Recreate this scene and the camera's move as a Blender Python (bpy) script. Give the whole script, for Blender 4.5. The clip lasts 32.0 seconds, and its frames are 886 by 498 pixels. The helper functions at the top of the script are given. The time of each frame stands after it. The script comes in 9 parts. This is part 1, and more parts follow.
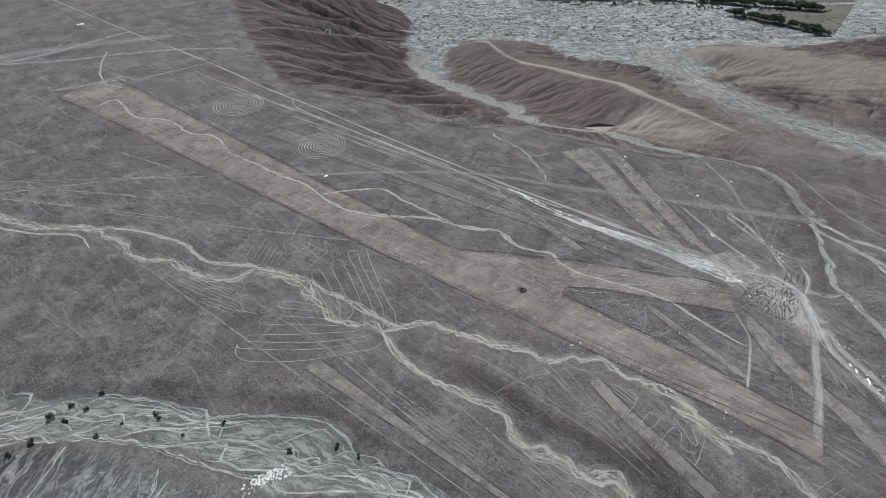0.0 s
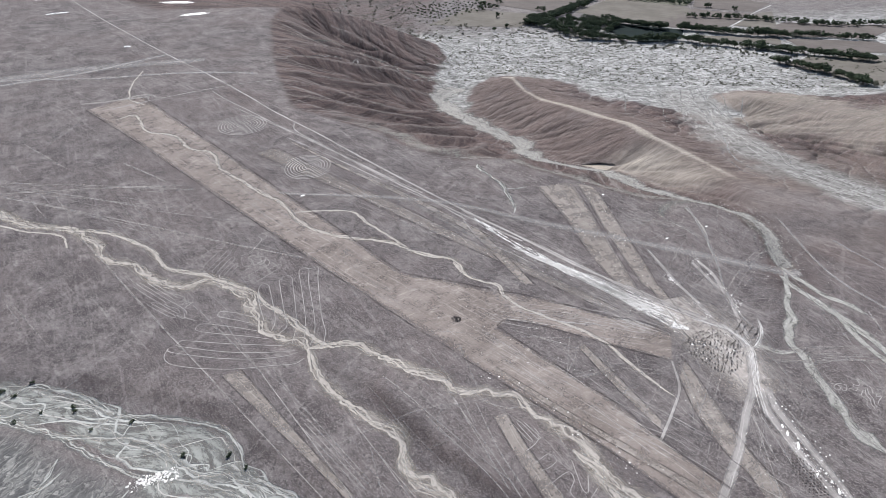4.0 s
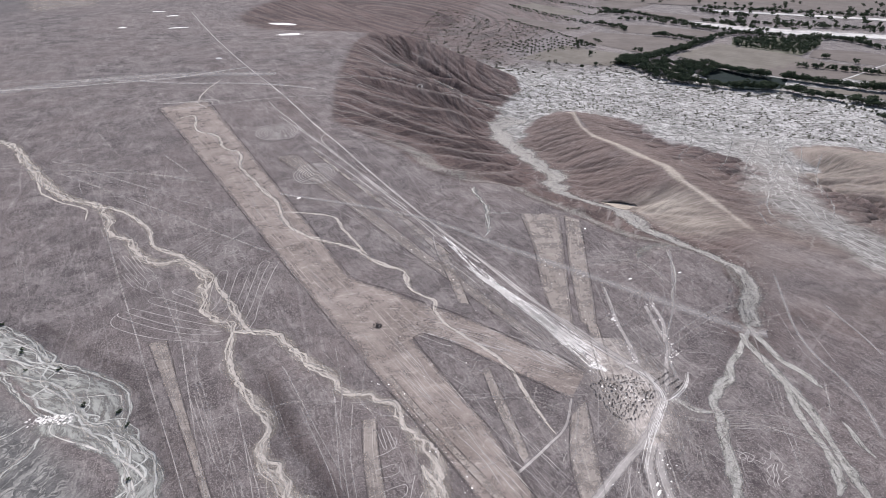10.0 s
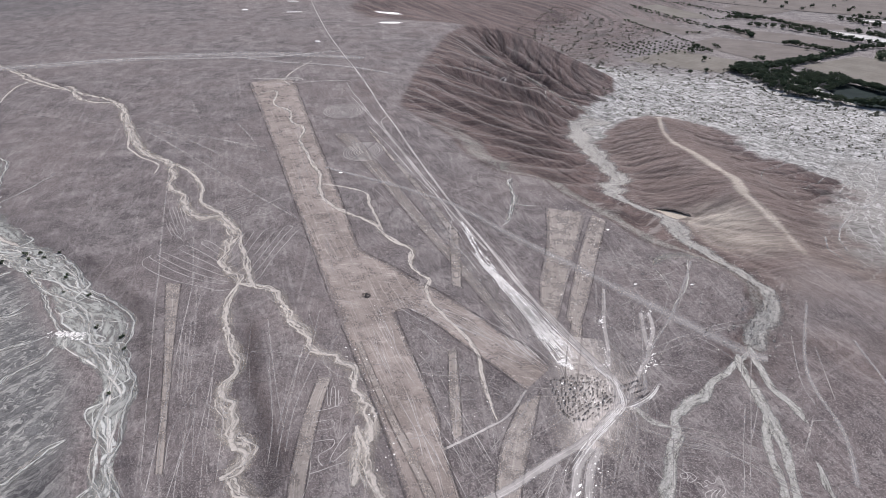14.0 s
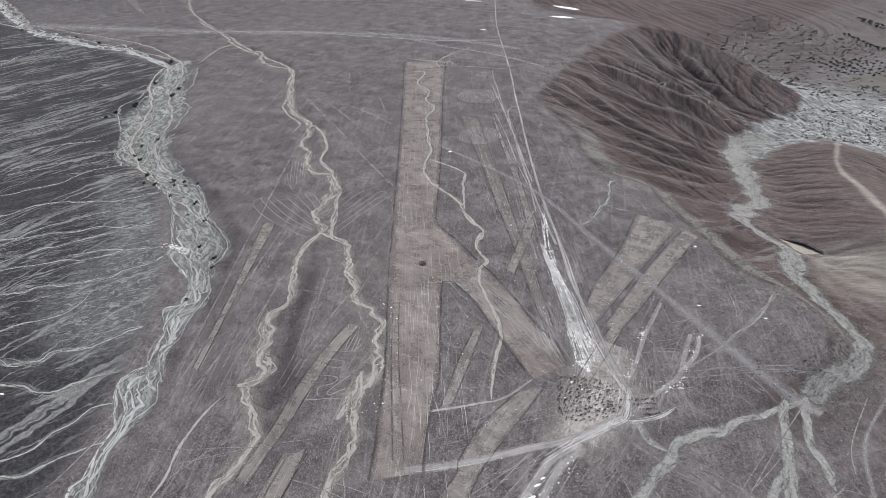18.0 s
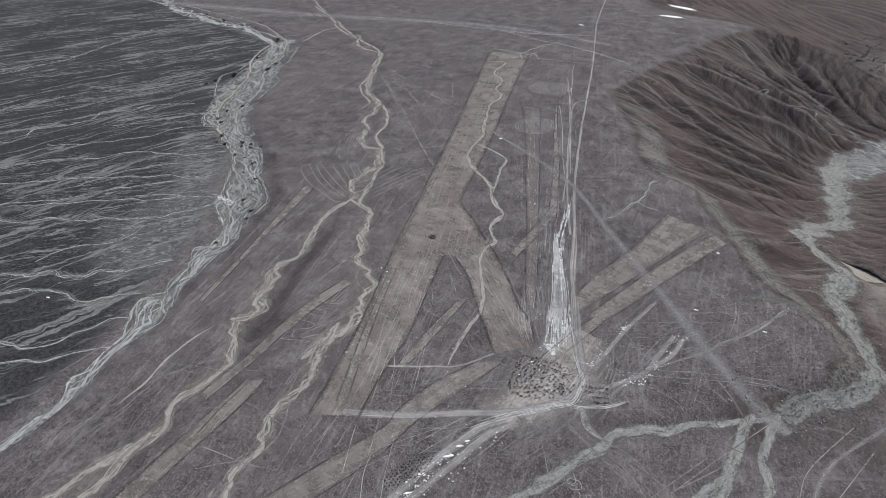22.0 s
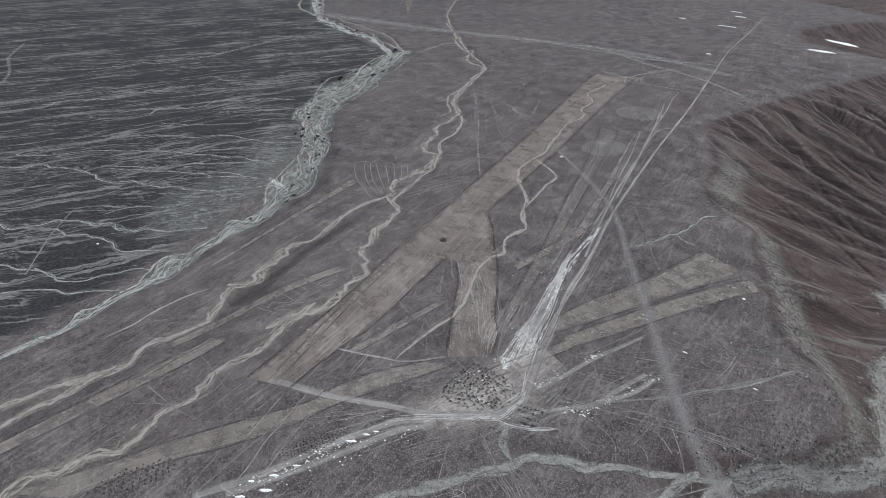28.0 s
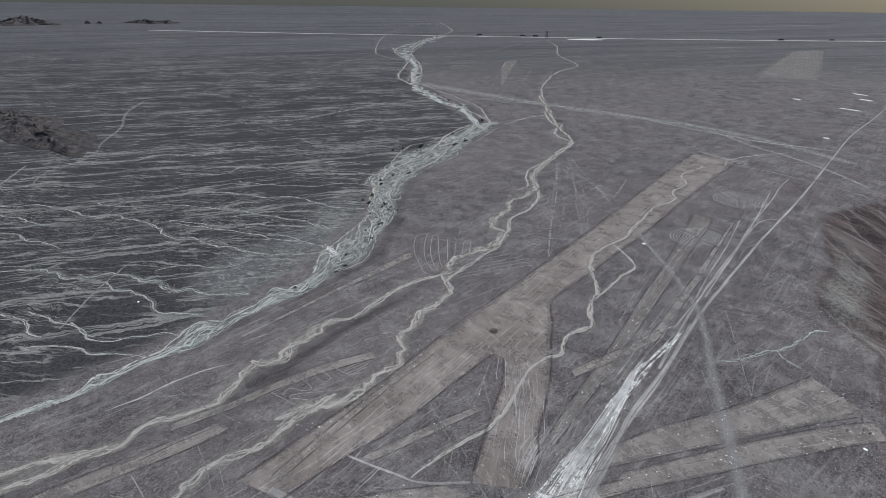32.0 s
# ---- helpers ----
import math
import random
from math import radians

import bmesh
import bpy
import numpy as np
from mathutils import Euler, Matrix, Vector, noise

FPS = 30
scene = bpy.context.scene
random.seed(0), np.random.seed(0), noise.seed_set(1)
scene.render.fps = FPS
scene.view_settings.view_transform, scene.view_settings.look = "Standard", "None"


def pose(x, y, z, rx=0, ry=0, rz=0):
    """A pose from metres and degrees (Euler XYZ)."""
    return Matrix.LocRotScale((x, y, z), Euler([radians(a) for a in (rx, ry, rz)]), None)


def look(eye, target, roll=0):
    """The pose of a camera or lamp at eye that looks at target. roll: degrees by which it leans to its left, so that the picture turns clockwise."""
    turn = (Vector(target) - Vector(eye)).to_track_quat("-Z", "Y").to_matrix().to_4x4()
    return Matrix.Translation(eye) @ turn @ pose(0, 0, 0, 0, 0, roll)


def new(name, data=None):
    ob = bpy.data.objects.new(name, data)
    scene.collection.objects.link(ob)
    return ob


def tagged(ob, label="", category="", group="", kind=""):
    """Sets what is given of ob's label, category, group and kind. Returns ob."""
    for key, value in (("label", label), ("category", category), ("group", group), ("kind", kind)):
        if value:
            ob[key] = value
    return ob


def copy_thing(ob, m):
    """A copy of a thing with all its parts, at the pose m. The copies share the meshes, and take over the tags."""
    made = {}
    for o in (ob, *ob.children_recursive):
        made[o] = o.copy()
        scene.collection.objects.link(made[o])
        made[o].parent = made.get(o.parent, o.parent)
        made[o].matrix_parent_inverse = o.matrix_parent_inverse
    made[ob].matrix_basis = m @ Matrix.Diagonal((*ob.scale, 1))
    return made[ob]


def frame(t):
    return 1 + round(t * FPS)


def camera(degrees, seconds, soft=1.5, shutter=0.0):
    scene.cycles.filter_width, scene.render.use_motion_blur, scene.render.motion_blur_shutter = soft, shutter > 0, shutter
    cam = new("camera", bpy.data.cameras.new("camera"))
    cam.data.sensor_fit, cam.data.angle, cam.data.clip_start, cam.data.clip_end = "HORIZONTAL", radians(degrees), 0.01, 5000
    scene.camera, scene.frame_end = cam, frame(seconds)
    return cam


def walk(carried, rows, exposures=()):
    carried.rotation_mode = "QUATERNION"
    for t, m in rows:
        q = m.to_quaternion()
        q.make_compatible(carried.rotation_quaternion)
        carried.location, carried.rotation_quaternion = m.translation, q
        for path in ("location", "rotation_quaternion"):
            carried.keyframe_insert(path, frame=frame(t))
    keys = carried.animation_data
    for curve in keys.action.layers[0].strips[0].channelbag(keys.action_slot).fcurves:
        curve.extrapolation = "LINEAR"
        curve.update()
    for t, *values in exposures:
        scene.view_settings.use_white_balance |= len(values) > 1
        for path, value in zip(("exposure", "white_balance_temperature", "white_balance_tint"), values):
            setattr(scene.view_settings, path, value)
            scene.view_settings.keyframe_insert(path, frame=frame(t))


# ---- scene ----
cam = camera(74.1, 32.0, 0.7)
METRES, EYE, TILT, LEAN, TURN = 300.0, 133.87, -37.98, 0.96, 0.0
ROWS = [
    (0.0, 0.0, 0.0, 0.0, 0.0, 0.0, 0.0),
    (0.5, 0.0165, -0.0, -0.0011, 0.7, -0.02, -0.53),
    (1.0, 0.0331, 0.0001, -0.0023, 1.39, -0.03, -1.07),
    (1.5, 0.0497, 0.0005, -0.0032, 2.04, 0.01, -1.56),
    (2.0, 0.0661, 0.001, -0.0034, 2.7, 0.73, -2.09),
    (2.5, 0.0824, 0.0018, -0.0038, 3.36, 1.72, -2.62),
    (3.0, 0.0989, 0.0026, -0.0045, 4.03, 2.32, -3.14),
    (3.5, 0.1157, 0.0036, -0.0047, 4.72, 2.72, -3.69),
    (5.5, 0.1822, 0.0117, -0.0059, 7.68, 4.11, -6.09),
    (6.0, 0.198, 0.0135, -0.0061, 8.43, 4.39, -6.69),
    (6.5, 0.2148, 0.0156, -0.0059, 9.23, 4.66, -7.33),
    (7.0, 0.2317, 0.0178, -0.0058, 10.06, 4.92, -7.98),
    (7.5, 0.2483, 0.02, -0.0053, 10.89, 5.16, -8.64),
    (8.0, 0.2652, 0.0225, -0.0046, 11.72, 5.4, -9.29),
    (8.5, 0.2822, 0.0252, -0.0039, 12.58, 5.49, -9.93),
    (9.0, 0.2988, 0.028, -0.0028, 13.46, 5.29, -10.59),
    (9.5, 0.3154, 0.031, -0.0016, 14.47, 5.07, -11.34),
    (10.0, 0.3318, 0.0342, -0.0003, 15.62, 4.8, -12.19),
    (10.5, 0.3484, 0.0381, 0.0012, 16.78, 4.51, -13.03),
    (11.0, 0.3646, 0.0419, 0.0029, 17.95, 4.2, -13.87),
    (11.5, 0.3807, 0.0462, 0.0044, 19.12, 3.89, -14.74),
    (12.0, 0.3969, 0.051, 0.0063, 20.4, 3.53, -15.62),
    (12.5, 0.4127, 0.056, 0.0084, 21.68, 3.13, -16.52),
    (13.0, 0.4281, 0.0609, 0.0108, 22.99, 2.71, -17.42),
    (13.5, 0.4438, 0.0669, 0.013, 24.48, 2.27, -18.39),
    (15.5, 0.5038, 0.0882, 0.0273, 32.3, -0.66, -23.32),
    (16.0, 0.5185, 0.0955, 0.0312, 34.6, -1.6, -24.56),
    (16.5, 0.5325, 0.1029, 0.0355, 36.99, -2.66, -25.82),
    (17.0, 0.5461, 0.1102, 0.0404, 39.37, -3.77, -27.04),
    (17.5, 0.5599, 0.1181, 0.0451, 41.83, -4.96, -28.17),
    (18.0, 0.5736, 0.1263, 0.0498, 44.24, -6.16, -29.22),
    (18.5, 0.587, 0.1343, 0.0553, 46.55, -7.39, -30.16),
    (19.0, 0.6002, 0.1431, 0.0602, 48.8, -8.56, -31.02),
    (19.5, 0.6129, 0.1515, 0.0662, 51.08, -9.82, -31.85),
    (20.0, 0.6254, 0.1611, 0.0715, 53.44, -11.09, -32.6),
    (20.5, 0.6377, 0.1707, 0.0776, 55.34, -12.15, -33.2),
    (21.0, 0.6496, 0.1806, 0.0837, 56.61, -12.88, -33.6),
    (21.5, 0.6609, 0.1911, 0.0901, 57.79, -13.53, -33.95),
    (22.0, 0.6717, 0.2017, 0.0969, 58.04, -13.68, -34.07),
    (22.5, 0.6813, 0.2126, 0.1039, 58.19, -13.77, -34.15),
    (23.0, 0.6903, 0.2237, 0.111, 58.32, -13.82, -34.21),
    (23.5, 0.6984, 0.2343, 0.1178, 58.55, -13.94, -34.32),
    (24.0, 0.7056, 0.2448, 0.1244, 60.02, -14.77, -34.71),
    (24.5, 0.7123, 0.2553, 0.1308, 62.83, -16.36, -35.4),
    (25.0, 0.7187, 0.2666, 0.1375, 65.97, -18.16, -36.09),
    (25.5, 0.7244, 0.2775, 0.1451, 68.66, -19.33, -36.55),
    (27.5, 0.7368, 0.3226, 0.17, 75.25, -21.82, -37.52),
    (28.0, 0.7345, 0.3327, 0.1752, 76.82, -22.6, -37.67),
    (28.5, 0.7303, 0.3421, 0.1797, 78.37, -23.45, -37.84),
    (29.0, 0.7244, 0.3501, 0.1839, 79.87, -24.33, -37.94),
    (29.5, 0.7157, 0.3571, 0.188, 81.46, -24.96, -38.05),
    (30.0, 0.7059, 0.364, 0.1905, 83.09, -24.95, -38.24),
    (30.5, 0.6949, 0.3699, 0.1933, 84.71, -24.62, -38.35),
    (31.0, 0.6833, 0.3757, 0.1956, 86.15, -23.72, -38.41),
    (31.5, 0.6715, 0.3802, 0.1961, 87.69, -23.01, -38.52),
    (32.0, 0.6588, 0.3842, 0.1975, 89.27, -24.0, -38.58),
]
EXPOSURES = [(0.0, 0.38, 5860, 5.0), (2.0, 0.42, 5860, 5.5), (3.0, 0.92, 5920, 7.5), (6.0, 0.87, 6050, 15.0), (13.0, 0.88, 6090, 16.0), (16.0, 0.80, 6000, 13.0), (19.0, 0.40, 5950, 9.0), (23.0, 0.2, 5890, 8.0), (28.0, 0.14, 5840, 7.0), (30.0, 0.14, 5790, 6.5), (32.0, 0.26, 5720, 6.0)]
walk(cam, [(t, pose(0, 0, EYE, TILT, LEAN, TURN) @ pose(METRES * x, METRES * y, METRES * z, 90 + pitch, roll, yaw)) for t, x, y, z, yaw, pitch, roll in ROWS], EXPOSURES)

# ---------------------------------------------------------------- world and sun
SUN_ELEVATION, SUN_AZIMUTH = 44.0, 104.0     # azimuth: degrees from +x towards +y, where the sun stands
world = bpy.data.worlds.new("sky")
scene.world = world
world.use_nodes = True
wt = world.node_tree
wt.nodes.clear()
sky = wt.nodes.new("ShaderNodeTexSky")
sky.sky_type, sky.sun_disc = "NISHITA", False
sky.sun_elevation, sky.sun_rotation = radians(SUN_ELEVATION), radians(90 - SUN_AZIMUTH)
sky.dust_density, sky.air_density = 2.0, 1.0
back = wt.nodes.new("ShaderNodeBackground")
back.inputs["Strength"].default_value = 0.07
world_out = wt.nodes.new("ShaderNodeOutputWorld")
wt.links.new(sky.outputs[0], back.inputs[0])
wt.links.new(back.outputs[0], world_out.inputs[0])
sun_data = bpy.data.lights.new("sun", "SUN")
sun_data.energy, sun_data.angle, sun_data.color = 4.6, radians(0.53), (1.0, 0.95, 0.88)
sun = new("sun", sun_data)
_a, _e = radians(SUN_AZIMUTH), radians(SUN_ELEVATION)
sun.matrix_world = look((math.cos(_a) * math.cos(_e) * 900, math.sin(_a) * math.cos(_e) * 900, 900 * math.sin(_e)), (0, 0, 0))


# ---------------------------------------------------------------- materials
class Tree:
    """Short hand for a material's nodes."""

    def __init__(self, name):
        self.mat = bpy.data.materials.new(name)
        self.mat.use_nodes = True
        self.t = self.mat.node_tree
        self.bsdf = self.t.nodes["Principled BSDF"]
        self.bsdf.inputs["Roughness"].default_value = 0.95
        self.bsdf.inputs["Specular IOR Level"].default_value = 0.06

    def node(self, kind, **inputs):
        n = self.t.nodes.new(kind)
        for key, value in inputs.items():
            self.feed(n.inputs[key.replace("_", " ")], value)
        return n

    def feed(self, socket, value):
        if isinstance(value, bpy.types.NodeSocket):
            self.t.links.new(value, socket)
        elif isinstance(value, (tuple, list)) and len(value) == 3 and socket.type == "RGBA":
            socket.default_value = (*value, 1)
        else:
            socket.default_value = value

    def place(self):
        return self.node("ShaderNodeNewGeometry").outputs["Position"]

    def uv(self):
        return self.node("ShaderNodeUVMap").outputs[0]

    def attr(self, name):
        n = self.node("ShaderNodeAttribute")
        n.attribute_name = name
        return n.outputs["Fac"]

    def stretched(self, vector, sx, sy, sz=1.0, turn=0.0):
        n = self.node("ShaderNodeMapping", Vector=vector)
        n.vector_type = "TEXTURE"
        n.inputs["Rotation"].default_value = (0, 0, radians(turn))
        n.inputs["Scale"].default_value = (sx, sy, sz)
        return n.outputs[0]

    def noise(self, vector, scale, detail=4.0, rough=0.6, distortion=0.0):
        n = self.node("ShaderNodeTexNoise", Vector=vector, Scale=scale, Detail=detail, Roughness=rough, Distortion=distortion)
        return n.outputs["Fac"]

    def drift(self, value, scale, seed, detail=3.0):
        """Noise along one length, from -1 to 1."""
        n = self.t.nodes.new("ShaderNodeTexNoise")
        n.noise_dimensions = "1D"
        self.feed(n.inputs["W"], self.calc("ADD", value, seed))
        self.feed(n.inputs["Scale"], scale)
        self.feed(n.inputs["Detail"], detail)
        return self.ramp(n.outputs["Fac"], 0.25, 0.75, -1.0, 1.0)

    def veins(self, vector, scale=1.0, wide=0.03, detail=2.0, rough=0.55):
        """Thin winding threads that part and meet: where a noise passes its middle."""
        off = self.calc("ABSOLUTE", self.calc("SUBTRACT", self.noise(vector, scale, detail, rough), 0.5))
        return self.ramp(off, 0.25 * wide, wide, 1.0, 0.0)

    def warp(self, vector, scale, amount):
        n = self.node("ShaderNodeTexNoise", Vector=vector, Scale=scale, Detail=3.0)
        off = self.node("ShaderNodeVectorMath")
        off.operation = "MULTIPLY_ADD"
        self.feed(off.inputs[0], n.outputs["Color"])
        off.inputs[1].default_value = (amount, amount, 0)
        self.feed(off.inputs[2], vector)
        return off.outputs[0]

    def cells(self, vector, scale, feature="DISTANCE_TO_EDGE"):
        n = self.node("ShaderNodeTexVoronoi", Vector=vector, Scale=scale)
        n.feature = feature
        return n.outputs["Distance"]

    def ramp(self, value, low, high, a=0.0, b=1.0):
        n = self.node("ShaderNodeMapRange", Value=value)
        n.interpolation_type = "SMOOTHSTEP"
        for key, v in (("From Min", low), ("From Max", high), ("To Min", a), ("To Max", b)):
            self.feed(n.inputs[key], v)
        return n.outputs[0]

    def calc(self, op, a, b=0.0):
        n = self.node("ShaderNodeMath")
        n.operation = op
        self.feed(n.inputs[0], a)
        self.feed(n.inputs[1], b)
        return n.outputs[0]

    def mix(self, fac, a, b, blend="MIX"):
        n = self.node("ShaderNodeMix")
        n.data_type, n.blend_type = "RGBA", blend
        self.feed(n.inputs[0], fac)
        self.feed(n.inputs[6], a)
        self.feed(n.inputs[7], b)
        return n.outputs[2]

    def done(self, color, height=None, strength=0.5, distance=0.1, cover=None):
        self.feed(self.bsdf.inputs["Base Color"], color)
        if cover is not None:
            self.feed(self.bsdf.inputs["Alpha"], cover)
        if height is not None:
            bump = self.node("ShaderNodeBump", Strength=strength, Distance=distance, Height=height)
            self.t.links.new(bump.outputs[0], self.bsdf.inputs["Normal"])
        return self.mat


def pavement(m, where):
    """Dark desert gravel, with large mottles, wind streaks, wisps of dust and stones: its colour."""
    big = m.noise(where, 0.011, 4.0, 0.65)
    mid = m.noise(m.warp(where, 0.03, 14.0), 0.075, 6.0, 0.72)
    fine = m.noise(where, 0.55, 6.0, 0.8)
    grain = m.noise(where, 2.3, 3.0, 0.85)
    flow = m.warp(m.warp(where, 0.05, 7.0), 0.35, 1.6)
    streak = m.noise(m.stretched(flow, 40.0, 0.8, 1.0, 129.0), 1.0, 4.0, 0.7)
    rut = m.noise(m.stretched(m.warp(where, 0.02, 5.0), 70.0, 2.2, 1.0, 141.0), 1.0, 4.0, 0.7)
    rill = m.veins(m.stretched(flow, 34.0, 5.0, 6.0, 143.0), 1.0, 0.022, 3.0, 0.6)
    wisp = m.veins(m.warp(where, 0.06, 16.0), 0.05, 0.06, 5.0, 0.7)
    c = m.mix(m.ramp(big, 0.36, 0.64), (0.047, 0.0400, 0.0412), (0.088, 0.0735, 0.0716))
    c = m.mix(m.ramp(mid, 0.46, 0.64, 0.0, 0.6), c, (0.148, 0.131, 0.126))
    c = m.mix(m.ramp(mid, 0.28, 0.46, 0.50, 0.0), c, (0.036, 0.0308, 0.032))
    c = m.mix(m.calc("MULTIPLY", wisp, m.ramp(big, 0.40, 0.58, 0.26, 0.0)), c, (0.175, 0.160, 0.154))
    c = m.mix(m.ramp(streak, 0.55, 0.68, 0.0, 0.30), c, (0.190, 0.172, 0.165))
    c = m.mix(m.ramp(rut, 0.34, 0.44, 0.30, 0.0), c, (0.033, 0.028, 0.029))
    c = m.mix(m.calc("MULTIPLY", rill, m.ramp(mid, 0.42, 0.62, 0.05, 0.42)), c, (0.215, 0.198, 0.189))
    for turn, thick, low, strength in ((127.0, 0.42, 0.62, 0.36), (141.5, 0.5, 0.62, 0.36), (66.0, 0.4, 0.645, 0.3)):
        scratch = m.noise(m.stretched(m.warp(where, 0.012, 3.0), 150.0, thick * 3.2, 60.0, turn), 1.0, 2.0, 0.55)
        c = m.mix(m.calc("MULTIPLY", m.ramp(scratch, low, low + 0.03, 0.0, strength), m.ramp(mid, 0.40, 0.56, 0.25, 1.0)), c, (0.215, 0.198, 0.189))
    c = m.mix(m.ramp(fine, 0.50, 0.60, 0.0, 0.55), c, (0.028, 0.026, 0.027))
    return m.mix(m.ramp(grain, 0.53, 0.59, 0.0, 0.58), c, (0.245, 0.223, 0.213)), m.calc("ADD", m.calc("MULTIPLY", mid, 2.0), m.calc("ADD", fine, m.calc("MULTIPLY", grain, 0.4)))


def ground_material():
    m = Tree("desert_ground")
    p = m.place()
    base, height = pavement(m, p)
    # pale tint near the river: brightness that shifts with the view, painted in
    base = m.mix(m.calc("MULTIPLY", m.attr("dusty"), m.ramp(m.noise(p, 0.04, 5.0, 0.65), 0.36, 0.60, 0.35, 1.0)), base, (0.150, 0.133, 0.126))
    slope, pale, fan, sand = m.attr("slope"), m.attr("pale"), m.attr("fan"), m.attr("sand")
    # hillsides: brown scree in streaks that run down the slope
    run = m.attr("run")
    ribs = m.node("ShaderNodeCombineXYZ", X=run, Y=m.calc("MULTIPLY", m.attr("fall"), 0.16))
    rib = m.noise(ribs.outputs[0], 0.5, 6.0, 0.8, 0.5)
    broad = m.noise(ribs.outputs[0], 0.11, 4.0, 0.7, 0.3)
    stones = m.noise(p, 0.9, 6.0, 0.85)
    scree = m.mix(m.ramp(broad, 0.40, 0.60), (0.040, 0.0283, 0.0268), (0.106, 0.0760, 0.0692))
    scree = m.mix(m.ramp(rib, 0.52, 0.66, 0.0, 0.65), scree, (0.182, 0.157, 0.150))
    scree = m.mix(m.ramp(stones, 0.48, 0.57, 0.0, 0.75), scree, (0.027, 0.021, 0.0225))
    scree = m.mix(m.ramp(m.noise(p, 1.9, 4.0, 0.85), 0.55, 0.61, 0.0, 0.5), scree, (0.225, 0.202, 0.190))
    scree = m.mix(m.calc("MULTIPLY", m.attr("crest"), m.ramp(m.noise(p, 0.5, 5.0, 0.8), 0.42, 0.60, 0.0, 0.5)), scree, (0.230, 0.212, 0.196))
    rosy = m.mix(m.ramp(rib, 0.36, 0.62), (0.070, 0.052, 0.0475), (0.180, 0.143, 0.130))
    scree = m.mix(m.calc("MULTIPLY", m.attr("hill"), m.ramp(stones, 0.42, 0.60, 0.6, 0.3)), scree, rosy)
    scree = m.mix(sand, scree, m.mix(m.ramp(rib, 0.3, 0.7), (0.215, 0.190, 0.160), (0.390, 0.352, 0.303)))
    scree = m.mix(m.calc("MULTIPLY", sand, m.ramp(m.noise(p, 1.4, 6.0, 0.88), 0.52, 0.58, 0.0, 0.6)), scree, (0.085, 0.074, 0.064))
    wet = m.calc("ADD", m.attr("flow"), m.calc("MULTIPLY", m.calc("SUBTRACT", m.noise(p, 0.6, 5.0, 0.8), 0.5), 0.7))
    scree = m.mix(m.ramp(wet, 0.45, 0.95, 0.0, 0.6), scree, (0.205, 0.186, 0.176))
    c = m.mix(m.calc("MAXIMUM", slope, sand), base, scree)
    # the alluvial fan: grey gravel with a fine net of sand threads
    f = m.warp(m.warp(m.warp(p, 0.012, 16.0), 0.09, 6.0), 0.45, 2.6)
    patch = m.noise(p, 0.02, 4.0, 0.6)
    fine = m.noise(p, 0.8, 6.0, 0.85)
    broad = m.noise(m.stretched(m.warp(p, 0.01, 60.0), 20.0, 420.0, 60.0, 10.0), 1.0, 5.0, 0.65)
    small = m.veins(m.stretched(f, 3.0, 14.0, 9.0, -9.0), 1.0, 0.028, 4.0, 0.62)
    middle = m.veins(m.stretched(f, 10.0, 90.0, 20.0, 4.0), 1.0, 0.019, 3.0, 0.55)
    large = m.veins(m.stretched(m.warp(m.warp(m.warp(p, 0.005, 40.0), 0.05, 10.0), 0.3, 3.0), 30.0, 500.0, 60.0, 22.0), 1.0, 0.012, 4.0, 0.6)
    fan_c = m.mix(m.ramp(fine, 0.43, 0.62), (0.0235, 0.0221, 0.0238), (0.060, 0.0570, 0.0595))
    fan_c = m.mix(m.ramp(broad, 0.46, 0.70, 0.0, 0.25), fan_c, (0.075, 0.071, 0.071))
    rills = m.calc("MAXIMUM", m.calc("MULTIPLY", small, m.calc("MAXIMUM", m.calc("MULTIPLY", m.attr("web"), 0.8), m.ramp(patch, 0.44, 0.62, 0.05, 0.65))), m.calc("MAXIMUM", m.calc("MULTIPLY", middle, m.ramp(patch, 0.40, 0.56, 0.15, 1.0)), m.calc("MULTIPLY", large, 0.85)))
    apron = m.attr("apron")
    fan_c = m.mix(m.calc("MULTIPLY", apron, 0.5), fan_c, m.mix(m.ramp(m.noise(p, 0.25, 6.0, 0.75), 0.38, 0.62), (0.095, 0.094, 0.091), (0.180, 0.178, 0.170)))
    rills = m.calc("MAXIMUM", rills, m.calc("MULTIPLY", m.veins(m.stretched(f, 3.0, 9.0, 9.0, -6.0), 1.0, 0.036, 3.0, 0.6), apron))
    fan_c = m.mix(m.calc("MULTIPLY", rills, m.ramp(fine, 0.35, 0.62, 1.0, 0.35)), fan_c, (0.250, 0.243, 0.226))
    c = m.mix(fan, c, fan_c)
    far = m.attr("far")
    long_streak = m.noise(m.stretched(m.warp(p, 0.003, 60.0), 70.0, 1500.0, 60.0, 24.0), 1.0, 6.0, 0.72)
    far_c = m.mix(m.ramp(long_streak, 0.36, 0.56), (0.050, 0.0475, 0.050), (0.086, 0.083, 0.084))
    far_c = m.mix(m.ramp(long_streak, 0.60, 0.68, 0.0, 0.6), far_c, (0.220, 0.213, 0.207))
    c = m.mix(m.calc("MULTIPLY", far, m.ramp(large, 0.0, 1.0, 0.85, 0.35)), c, far_c)
    # silt of the valley and of the broad beds
    s = m.warp(m.warp(p, 0.05, 14.0), 0.4, 2.0)
    silt_n = m.noise(m.stretched(s, 6.0, 4.2, 4.0, 8.0), 1.0, 7.0, 0.82)
    silt = m.mix(m.ramp(silt_n, 0.38, 0.58), (0.090, 0.088, 0.082), (0.255, 0.250, 0.240))
